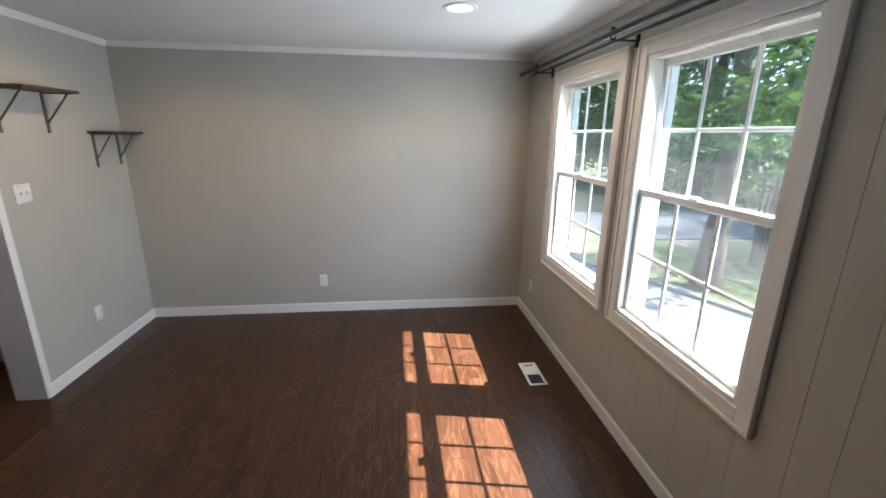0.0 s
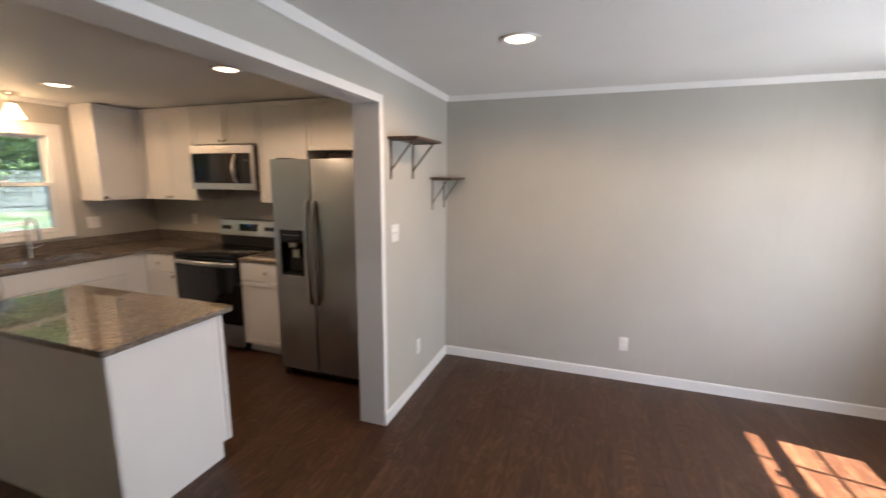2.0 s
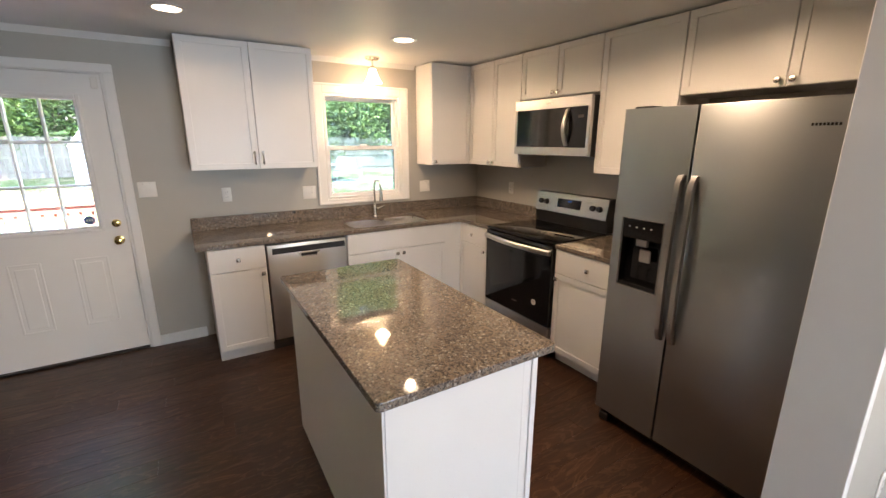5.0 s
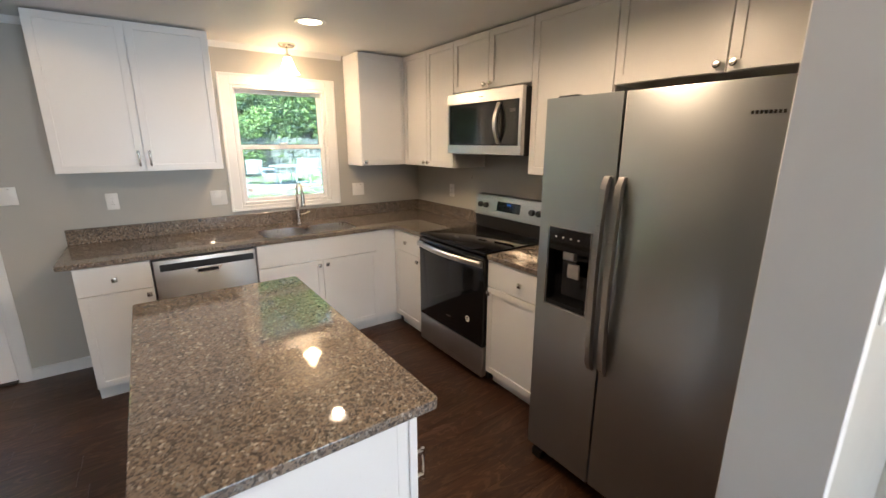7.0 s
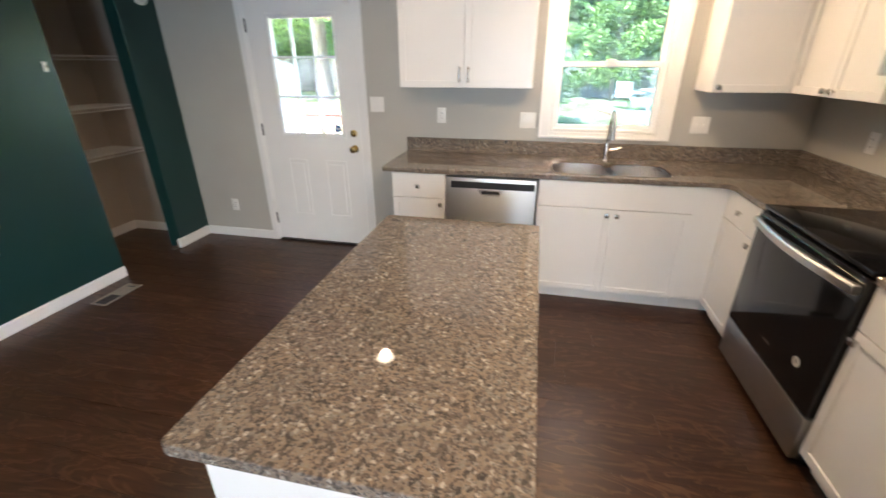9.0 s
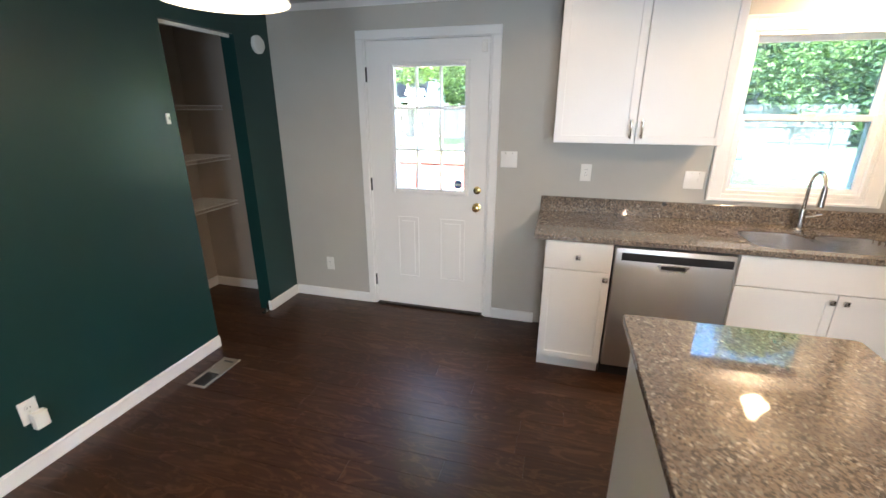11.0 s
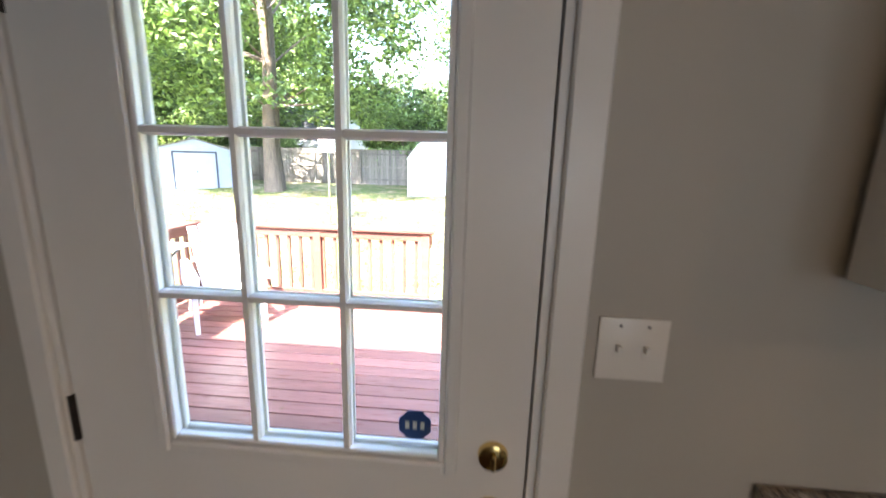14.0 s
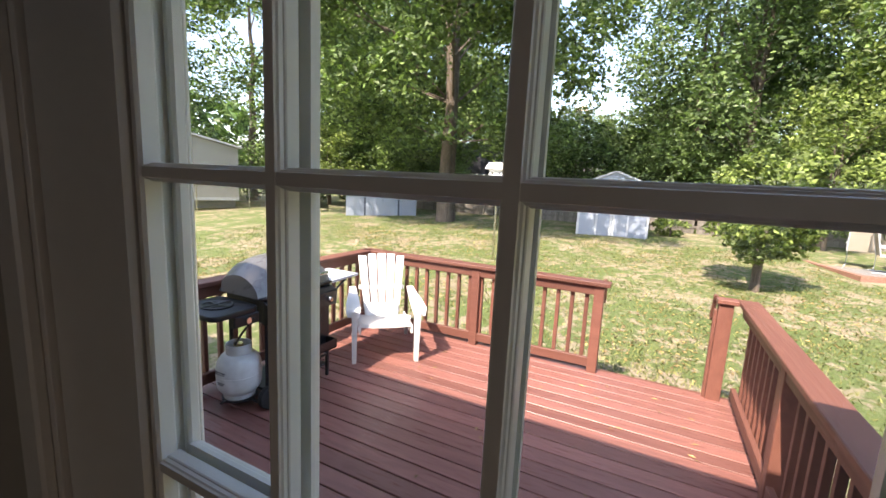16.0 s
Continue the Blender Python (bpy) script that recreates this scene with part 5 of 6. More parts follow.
def steps():
    s = thing("deck_steps", pose(-9.5, 0.62, 0), "red-brown wooden steps down to the lawn", "steps")
    part("tread", bm_box(-0.3, -0.42, DZ - 0.19, -0.0, 0.42, DZ - 0.155, 0.004), M_DECK, s)
    part("tread", bm_box(-0.58, -0.42, DZ - 0.33, -0.28, 0.42, DZ - 0.295, 0.004), M_DECK, s)
    for y in (-0.42, 0.42):
        part("stringer", bm_prism([(0, DZ - 0.02), (0, DZ - 0.36), (-0.6, DZ - 0.36), (-0.6, DZ - 0.31), (-0.28, DZ - 0.18)], y - 0.018, y + 0.018, "y"), M_RAIL, s)
    bm = bmesh.new()
    for y in (-0.48, 0.44):
        bm_tube([(-0.02, y, 0.73), (-0.06, y, 0.74), (-0.16, y, 0.52), (-0.14, y, 0.5)], 0.02, 6, bm)
    part("hand_rail", bm, M_RAIL, s)
    return s


steps()


def adirondack(m):
    c = thing("garden_chair", m, "white resin slat-back garden chair on the deck", "chair")
    # local: front towards -y, x across
    bm = bmesh.new()
    rows = []
    for y, z in ((-0.29, 0.335), (-0.27, 0.365), (-0.1, 0.345), (0.1, 0.315), (0.25, 0.29)):
        rows.append([bm.verts.new((sx * 0.25, y, z + 0.012 * sx * sx)) for sx in (-1, -0.5, 0, 0.5, 1)])
    for a, b in zip(rows, rows[1:]):
        for k in range(4):
            bm.faces.new((a[k], a[k + 1], b[k + 1], b[k]))
    bmesh.ops.solidify(bm, geom=bm.faces[:], thickness=0.018)
    part("seat", bm, M_RESIN, c)
    for k in range(5):
        u = (k - 2) / 2
        top = 0.94 - 0.03 * u * u
        w0, w1 = 0.031, 0.0455
        x0, x1 = u * 0.148, u * 0.212
        bm = bmesh.new()
        pr = []
        for v in range(7):
            s = v / 6
            x, w = x0 + (x1 - x0) * s, w0 + (w1 - w0) * s
            if v == 6:
                w *= 0.97
            z = 0.29 + (top - 0.29) * s
            y = 0.22 + 0.26 * s ** 1.1 - 0.02 * (1 - abs(u))
            pr.append([bm.verts.new(p) for p in ((x - w, y, z), (x + w, y, z), (x + w, y + 0.016, z), (x - w, y + 0.016, z))])
        for a, b in zip(pr, pr[1:]):
            for q in range(4):
                bm.faces.new((a[q], a[(q + 1) % 4], b[(q + 1) % 4], b[q]))
        bm.faces.new(pr[0])
        bm.faces.new(pr[-1])
        bmesh.ops.recalc_face_normals(bm, faces=bm.faces)
        part("back_slat", bm, M_RESIN, c)
    part("back_panel", bm_prism([(0.2, 0.29), (0.235, 0.43), (0.255, 0.43), (0.225, 0.29)], -0.17, 0.17, "x"), M_RESIN, c)
    part("back_rail", bm_box(-0.25, 0.37, 0.55, 0.25, 0.39, 0.6, 0.006), M_RESIN, c)
    for s in (-1, 1):
        bm = bmesh.new()
        pr = []
        for y, z, w in ((-0.36, 0.5, 0.055), (-0.33, 0.545, 0.07), (-0.1, 0.56, 0.062), (0.15, 0.575, 0.045), (0.36, 0.59, 0.035)):
            x = s * 0.315
            pr.append([bm.verts.new(p) for p in ((x - w, y, z), (x + w, y, z), (x + w, y, z - 0.028), (x - w, y, z - 0.028))])
        for a, b in zip(pr, pr[1:]):
            for q in range(4):
                bm.faces.new((a[q], a[(q + 1) % 4], b[(q + 1) % 4], b[q]))
        bm.faces.new(pr[0])
        bm.faces.new(pr[-1])
        bmesh.ops.recalc_face_normals(bm, faces=bm.faces)
        part("armrest", bm, M_RESIN, c)
        bm = bmesh.new()
        for (xa, ya, za, wa), (xb, yb, zb, wb) in (((s * 0.3, -0.33, 0.53, 0.05), (s * 0.3, -0.31, 0.0, 0.024)),):
            va = [bm.verts.new((xa + i, ya + j, za)) for i, j in ((-0.03, -wa), (0.026, -wa), (0.026, wa), (-0.03, wa))]
            vb = [bm.verts.new((xb + i, yb + j, zb)) for i, j in ((-0.02, -wb), (0.02, -wb), (0.02, wb), (-0.02, wb))]
            for q in range(4):
                bm.faces.new((va[q], va[(q + 1) % 4], vb[(q + 1) % 4], vb[q]))
            bm.faces.new(va)
            bm.faces.new(vb)
        bmesh.ops.recalc_face_normals(bm, faces=bm.faces)
        part("front_leg", bm, M_RESIN, c)
        part("rear_leg", bm_tube([(s * 0.27, 0.1, 0.31), (s * 0.285, 0.3, 0.15), (s * 0.3, 0.44, 0.0)], 0.02, 8, None, [0.03, 0.026, 0.02]), M_RESIN, c)
        part("seat_side", bm_prism([(-0.3, 0.36), (-0.3, 0.28), (0.28, 0.22), (0.3, 0.31)], s * 0.25 - 0.01, s * 0.25 + 0.01, "x"), M_RESIN, c)
    return c


adirondack(pose(-8.71, -1.88, DZ, 0, 0, 130))


def gas_grill():
    g = thing("gas_grill", pose(-7.68, -2.16, DZ), "grey and black gas grill with closed lid", "grill")
    # local x along the grill (towards the house at +x), front at +y
    part("firebox", bm_boxes([(-0.28, -0.22, 0.66, 0.38, 0.22, 0.86)], 0.01), M_GRILL_BLACK, g)
    prof = [(-0.235, 0.86), (-0.235, 0.96), (-0.21, 1.03), (-0.16, 1.08), (-0.07, 1.115), (0.02, 1.115), (0.1, 1.085), (0.165, 1.03), (0.215, 0.95), (0.235, 0.86)]
    bm = bmesh.new()
    rings = []
    for k in range(13):
        u = -1 + k / 6
        squash = 1 - 0.42 * abs(u) ** 4
        lean = 0.86 + 0.14 * (1 - abs(u) ** 6)
        rings.append([bm.verts.new((0.062 + u * 0.368, y * lean, 0.86 + (z - 0.86) * squash + 0.02 * (1 - abs(u)))) for y, z in prof])
    for a, b in zip(rings, rings[1:]):
        for q in range(len(prof)):
            r = (q + 1) % len(prof)
            bm.faces.new((a[q], a[r], b[r], b[q]))
    bm.faces.new(rings[0])
    bm.faces.new(rings[-1])
    bmesh.ops.recalc_face_normals(bm, faces=bm.faces)
    lid = part("lid", bm, M_GRILL, g, "grey domed lid")
    part("lid_rim", bm_box(-0.3, -0.24, 0.852, 0.425, 0.24, 0.872, 0.005), M_GRILL_BLACK, lid)
    part("lid_handle", bm_tube([(-0.2, 0.215, 0.95), (-0.2, 0.275, 0.965), (0.2, 0.275, 0.965), (0.2, 0.215, 0.95)], 0.012, 10), M_CHROME, lid)
    part("thermometer", bm_boxes([(-0.05, 0.135, 1.07, 0.05, 0.165, 1.085)], 0.004), M_CHROME, lid)
    part("control_panel", bm_prism([(0.2, 0.85), (0.3, 0.8), (0.29, 0.68), (0.2, 0.66)], -0.3, 0.4, "x", None, 0.006), M_GRILL_BLACK, g)
    for kx in (-0.2, 0.0, 0.2):
        part("burner_knob", bm_lathe([(0.026, 0), (0.024, 0.02), (0.016, 0.032), (0.0, 0.033)], 16, None, (kx, 0.295, 0.74), "y"), M_CHROME, g)
    part("front_panel", bm_box(-0.28, 0.2, 0.3, 0.35, 0.215, 0.66, 0.003), M_GRILL_BLACK, g)
    part("condiment_tray", bm_boxes([(-0.26, 0.215, 0.3, 0.2, 0.33, 0.315), (-0.26, 0.32, 0.3, 0.2, 0.33, 0.38), (-0.26, 0.215, 0.3, -0.25, 0.33, 0.38), (0.19, 0.215, 0.3, 0.2, 0.33, 0.38)]), M_GRILL_BLACK, g)
    part("bottom_shelf", bm_box(-0.28, -0.2, 0.1, 0.34, 0.2, 0.12, 0.004), M_GRILL_BLACK, g)
    for lx in (-0.28, 0.36):
        for ly in (-0.2, 0.2):
            part("leg", bm_tube([(lx, ly, 0.85), (lx, ly, 0.0 if lx < 0 else 0.07)], 0.016, 8), M_GRILL_BLACK, g)
    part("tank_tray", bm_lathe([(0.11, 0.07), (0.125, 0.07), (0.125, 0.084), (0.11, 0.084)], 24, None, (0.44, -0.01, 0)), M_GRILL_BLACK, g)
    part("tray_bar", bm_boxes([(0.3, -0.02, 0.07, 0.6, 0.0, 0.083), (0.43, -0.2, 0.07, 0.45, 0.2, 0.083)]), M_GRILL_BLACK, g)
    part("cross_bar", bm_tube([(-0.28, 0.2, 0.2), (0.36, 0.2, 0.2)], 0.012, 8), M_GRILL_BLACK, g)
    for ly in (-0.24, 0.22):
        wh = part("wheel", bm_lathe([(0.03, -0.022), (0.075, -0.024), (0.09, -0.018), (0.09, 0.018), (0.075, 0.024), (0.03, 0.022)], 24, None, (0.36, ly, 0.09), "y"), M_RUBBER, g)
        part("hub", bm_lathe([(0.03, -0.026), (0.03, 0.026)], 14, None, (0.36, ly, 0.09), "y"), M_GRILL_BLACK, wh)
    sb = part("side_burner", bm_prism(rounded(0.44, -0.2, 0.8, 0.24, 0.06), 0.79, 0.83, "z", None, 0.008), M_GRILL_BLACK, g, "black side shelf with burner")
    part("burner_ring", bm_lathe([(0.105, 0.83), (0.108, 0.838), (0.098, 0.842), (0.09, 0.836), (0.06, 0.832)], 28, None, (0.62, 0.02, 0)), M_DARKMETAL, sb)
    part("burner_grate", bm_boxes([(0.52, 0.014, 0.838, 0.72, 0.026, 0.846), (0.614, -0.08, 0.838, 0.626, 0.12, 0.846)], 0.002), M_DARKMETAL, sb)
    part("valve_panel", bm_box(0.45, 0.18, 0.71, 0.65, 0.24, 0.79, 0.008), M_GRILL_BLACK, g)
    part("valve_knob", bm_lathe([(0.024, 0), (0.022, 0.022), (0.0, 0.023)], 14, None, (0.55, 0.24, 0.75), "y"), M_CHROME, g)
    part("side_shelf", bm_prism([(-0.32, -0.2), (-0.7, -0.16), (-0.7, 0.2), (-0.32, 0.22)], 0.84, 0.865, "z", None, 0.005), M_SHED_TRIM, g, "pale grey folding side shelf")
    part("shelf_brace", bm_tube([(-0.28, 0.15, 0.66), (-0.6, 0.15, 0.835)], 0.01, 6), M_GRILL_BLACK, g)
    return g


gas_grill()


def propane_tank():
    t = thing("propane_tank", pose(-7.24, -2.17, DZ + 0.085), "white propane tank under the side burner", "gas tank")
    part("shell", bm_lathe([(0.105, 0.03), (0.12, 0.036), (0.15, 0.075), (0.158, 0.12), (0.158, 0.235), (0.152, 0.275), (0.125, 0.318), (0.07, 0.342), (0.0, 0.348)], 32), M_TANK, t)
    part("foot_ring", bm_lathe([(0.108, 0.0), (0.112, 0.0), (0.112, 0.04), (0.108, 0.04)], 28), M_TANK, t)
    part("weld_seam", bm_lathe([(0.1575, 0.172), (0.1605, 0.175), (0.1605, 0.181), (0.1575, 0.184)], 32), M_TANK, t)
    part("collar", bm_lathe([(0.088, 0.33), (0.09, 0.41), (0.085, 0.41), (0.083, 0.33)], 28), M_TANK, t)
    part("valve", bm_lathe([(0.02, 0.345), (0.02, 0.385), (0.034, 0.39), (0.034, 0.408), (0.0, 0.409)], 14), M_BRASS, t)
    part("print", bm_boxes([(0.15, -0.05, 0.225, 0.1592, 0.05, 0.232), (0.15, -0.05, 0.21, 0.1592, 0.04, 0.217), (0.15, -0.04, 0.145, 0.1592, 0.04, 0.151), (0.15, -0.03, 0.132, 0.1592, 0.03, 0.138)]), M_SHED_DARK, t)
    part("hose", bm_tube([(0.02, 0, 0.4), (0.1, 0.1, 0.45), (0.12, 0.2, 0.56), (0.08, 0.28, 0.68)], 0.008, 8), M_RUBBER, t)
    return t


propane_tank()

# ---- yard ----


def metal_shed():
    a = math.degrees(math.atan2(2.45, -1.95))
    s = thing("garden_shed", pose(-19.75, -11.7, -0.08, 0, 0, a), "pale blue-grey metal shed with dark-framed doors", "shed", "garden sheds")
    # local x along the front, y points away from the garden
    w, d, e, p = 3.12, 2.6, 1.55, 2.08
    part("wall", bm_prism([(0, 0), (w, 0), (w, e), (w / 2, p), (0, e)], 0, d, "y"), M_SHED, s)
    for k in range(22):
        x = 0.07 + k * (w - 0.14) / 21
        if 0.8 < x < 2.32:
            continue
        part("rib", bm_box(x - 0.012, -0.01, 0.02, x + 0.012, 0.0, e - 0.02), M_SHED, s)
    for x0, y0, x1, y1 in ((0, e, w / 2, p), (w / 2, p, w, e)):
        part("roof", bm_prism([(x0 - 0.06, y0 - 0.02), (x1 + 0.06, y1 - 0.02), (x1 + 0.06, y1 + 0.03), (x0 - 0.06, y0 + 0.03)], -0.08, d + 0.08, "y"), M_ROOF, s)
    dr = part("door", bm_box(0.85, -0.03, 0.04, 2.27, -0.005, 1.5, 0.004), M_SHED, s)
    part("door_frame", bm_boxes([(0.78, -0.035, 0, 0.85, 0.0, 1.57), (2.27, -0.035, 0, 2.34, 0.0, 1.57), (0.85, -0.035, 1.5, 2.27, 0.0, 1.57)]), M_SHED_DARK, s, "dark door frame")
    part("door_handle", bm_box(1.58, -0.05, 0.74, 1.63, -0.03, 0.82, 0.005), M_SHED_DARK, dr)
    return s


def barn_shed():
    s = thing("garden_shed", pose(-21.0, -2.05, -0.02, 0, 0, math.degrees(math.atan2(2.33, -0.18))), "pale blue-grey gambrel barn shed in dappled shade", "shed", "garden sheds")
    w, d = 2.34, 2.4
    out = [(0, 0), (w, 0), (w, 1.4), (w * 0.82, 1.98), (w / 2, 2.28), (w * 0.18, 1.98), (0, 1.4)]
    part("wall", bm_prism(out, 0, d, "y"), M_SHED, s)
    edge = out[2:]
    for (x0, z0), (x1, z1) in zip(edge, edge[1:]):
        n = Vector((z0 - z1, x1 - x0)).normalized() * -0.05
        part("roof", bm_prism([(x0, z0), (x1, z1), (x1 + n.x, z1 - abs(n.y) * 0 + abs(n.y)), (x0 + n.x, z0 + abs(n.y))], -0.1, d + 0.1, "y"), M_SHED_TRIM, s)
    for x0, x1 in ((0.62, 1.16), (1.18, 1.72)):
        dr = part("door", bm_box(x0, -0.03, 0.06, x1, -0.002, 1.75, 0.004), M_SHED, s)
        part("door_brace", bm_boxes([(x0, -0.045, 0.06, x0 + 0.07, -0.03, 1.75), (x1 - 0.07, -0.045, 0.06, x1, -0.03, 1.75), (x0 + 0.07, -0.045, 0.85, x1 - 0.07, -0.03, 0.92), (x0 + 0.07, -0.045, 1.68, x1 - 0.07, -0.03, 1.75)]), M_SHED_TRIM, dr)
    part("corner_trim", bm_boxes([(-0.01, -0.012, 0, 0.07, 0.0, 1.4), (w - 0.07, -0.012, 0, w + 0.01, 0.0, 1.4)]), M_SHED_TRIM, s)
    return s


metal_shed()
barn_shed()


def martin_house():
    b = thing("birdhouse", pose(-15.1, -3.05, ground_z(-15.1, -3.05)), "white multi-storey birdhouse on a metal pole", "birdhouse")
    part("pole", bm_lathe([(0.028, -0.05), (0.028, 1.85)], 12), M_CHROME, b)
    for k in range(2):
        z = 1.85 + 0.2 * k
        part("floor_ledge", bm_box(-0.26, -0.26, z, 0.26, 0.26, z + 0.015, 0.002), M_RESIN, b)
        st = part("storey", bm_box(-0.18, -0.18, z + 0.015, 0.18, 0.18, z + 0.2, 0.003), M_RESIN, b)
        for y in (-0.09, 0.09):
            # dark disc on the wall for the shaded entrance hole
            part("entrance", bm_lathe([(0.026, 0), (0.026, 0.003), (0, 0.003)], 14, None, (0.1805, y, z + 0.1), "x"), M_SLOT, st)
    part("roof", bm_prism([(-0.26, 2.25), (0.26, 2.25), (0.0, 2.42)], -0.26, 0.26, "y"), M_RESIN, b)
    return b


martin_house()


def board_fence(x0, y0, x1, y1):
    length = math.hypot(x1 - x0, y1 - y0)
    f = thing("wooden_fence", pose(x0, y0, 0.06, 0, 0, math.degrees(math.atan2(y1 - y0, x1 - x0))), "weathered grey wooden privacy fence", "fence", "garden fences")
    data = mesh_of("board", bm_prism([(-0.068, 0.02), (0.068, 0.02), (0.068, 1.68), (0.045, 1.72), (-0.045, 1.72), (-0.068, 1.68)], -0.01, 0.01, "y"), M_FENCE)
    post = mesh_of("post", bm_box(-0.045, -0.045, -0.2, 0.045, 0.045, 1.7), M_FENCE)
    n = int(length / 0.146)
    for k in range(n):
        piece("board", data, f, pose(0.07 + k * 0.146, 0, 0.012 * math.sin(3.7 * k), 0, 0.5 * math.sin(5.1 * k)))
    for k in range(int(length / 2.4) + 1):
        piece("post", post, f, pose(k * 2.4, -0.06, 0))
    for z in (0.3, 0.9, 1.5):
        part("rail", bm_box(0, -0.05, z - 0.045, length, -0.01, z + 0.045), M_FENCE, f)
    return f


board_fence(-26.5, -17.0, -24.4, 2.0)
board_fence(-24.4, 2.0, -22.6, 12.0)


def patio():
    p = thing("patio", pose(-17.8, 4.75, -0.14, 0, 0, 15), "raised brick-edged patio with pale paving slabs", "patio", "", "structure")
    part("edging", bm_boxes([(-2.9, 0.0, -0.1, 0.0, 0.2, 0.12), (-0.2, 0.2, -0.1, 0.0, 5.0, 0.12)]), M_BRICK, p)
    slab = mesh_of("paving_slab", bm_box(-0.28, -0.28, -0.04, 0.28, 0.28, 0.0, 0.008), M_CONCRETE)
    part("bed", bm_box(-2.9, 0.2, -0.1, -0.2, 5.0, 0.06), M_BRICK, p)
    for a in range(4):
        for b in range(8):
            piece("paving_slab", slab, p, pose(-0.55 - 0.62 * a, 0.55 + 0.58 * b, 0.09))
    return p


patio()


def sling_chair(m):
    c = thing("patio_chair", m, "tan sling patio chair with a pale metal frame", "chair", "patio chairs")
    for s in (-1, 1):
        part("frame", bm_tube([(s * 0.27, 0.28, 0.98), (s * 0.27, 0.16, 0.42), (s * 0.27, -0.24, 0.44), (s * 0.27, -0.3, 0.02), (s * 0.27, 0.25, 0.02)], 0.016, 8), M_SHED_TRIM, c)
        part("armrest", bm_tube([(s * 0.3, 0.2, 0.64), (s * 0.3, -0.28, 0.64), (s * 0.29, -0.3, 0.4)], 0.018, 8), M_SHED_TRIM, c)
    part("seat", bm_prism([(-0.24, 0.445), (0.16, 0.425), (0.16, 0.435), (-0.24, 0.455)], -0.26, 0.26, "x"), M_SLING, c)
    part("backrest", bm_prism([(0.15, 0.44), (0.27, 0.98), (0.285, 0.98), (0.165, 0.44)], -0.26, 0.26, "x"), M_SLING, c)
    return c


ch = sling_chair(pose(-19.0, 5.55, -0.05, 0, 0, 170))
copy_thing(ch, pose(-19.7, 5.3, -0.05, 0, 0, 250))
copy_thing(ch, pose(-20.0, 7.0, -0.05, 0, 0, 20))
copy_thing(ch, pose(-18.6, 7.2, -0.05, 0, 0, 100))


def patio_table():
    t = thing("patio_table", pose(-19.3, 6.35, -0.05), "round patio table with pale metal legs", "table")
    part("tabletop", bm_lathe([(0.0, 0.7), (0.6, 0.7), (0.62, 0.715), (0.6, 0.73), (0.0, 0.73)], 36), M_SLING, t)
    for k in range(4):
        a = radians(45 + 90 * k)
        part("leg", bm_tube([(0.4 * math.cos(a), 0.4 * math.sin(a), 0.7), (0.45 * math.cos(a), 0.45 * math.sin(a), 0.0)], 0.018, 8), M_SHED_TRIM, t)
    return t


patio_table()


def outbuilding():
    h = thing("outbuilding", pose(-18.6, -17.2, -0.05, 0, 0, -15), "pale grey trailer building on a raised base", "building")
    # local x towards the street, y away
    part("wall", bm_prism([(0, 0.45), (7.5, 0.45), (7.5, 2.7), (3.6, 3.5), (0.0, 2.75)], -3.2, 0, "y"), M_TRAILER, h)
    part("roof", bm_prism([(-0.15, 2.75), (3.6, 3.52), (7.6, 2.72), (7.6, 2.8), (3.6, 3.6), (-0.15, 2.83)], -3.35, 0.15, "y"), M_SHED_TRIM, h)
    part("base", bm_box(0.1, -3.1, 0.0, 7.4, -0.15, 0.45), M_SHED_DARK, h)
    part("skirting", bm_box(0, -0.02, 0.36, 7.5, 0.03, 0.5), M_SHED_TRIM, h)
    return h


outbuilding()


def chain_link():
    f = thing("chain_link_fence", pose(-20.5, -15.7, -0.1, 0, 0, -10), "galvanised chain-link fence with round posts", "fence", "garden fences")
    length, height = 9.0, 1.15
    part("top_rail", bm_tube([(0, 0, height), (length, 0, height)], 0.018, 8), M_CHROME, f)
    post = mesh_of("post", bm_lathe([(0.025, 0), (0.025, height + 0.05), (0.0, height + 0.07)], 10), M_CHROME)
    for k in range(5):
        piece("post", post, f, pose(length * k / 4, 0, 0))
    v, q = [], []
    w = 0.004
    pitch = 0.075
    for k in range(int((length + height) / pitch)):
        for s in (1, -1):
            xa = k * pitch - (height if s > 0 else 0)
            a, b = (xa, 0.05), (xa + s * height, height)
            if s < 0:
                a, b = (xa, 0.05), (xa - height, height)
            if min(a[0], b[0]) < 0 or max(a[0], b[0]) > length:
                continue
            i = len(v)
            v += [(a[0] - w, 0, a[1]), (a[0] + w, 0, a[1]), (b[0] + w, 0.004, b[1]), (b[0] - w, 0.004, b[1])]
            q.append((i, i + 1, i + 2, i + 3))
    me = bpy.data.meshes.new("wire_mesh")
    me.from_pydata(v, [], q)
    me.materials.append(M_CHROME)
    ob = new("wire_mesh", me)
    ob.parent = f
    tagged(ob, "", "", "", "stuff")
    return f


chain_link()


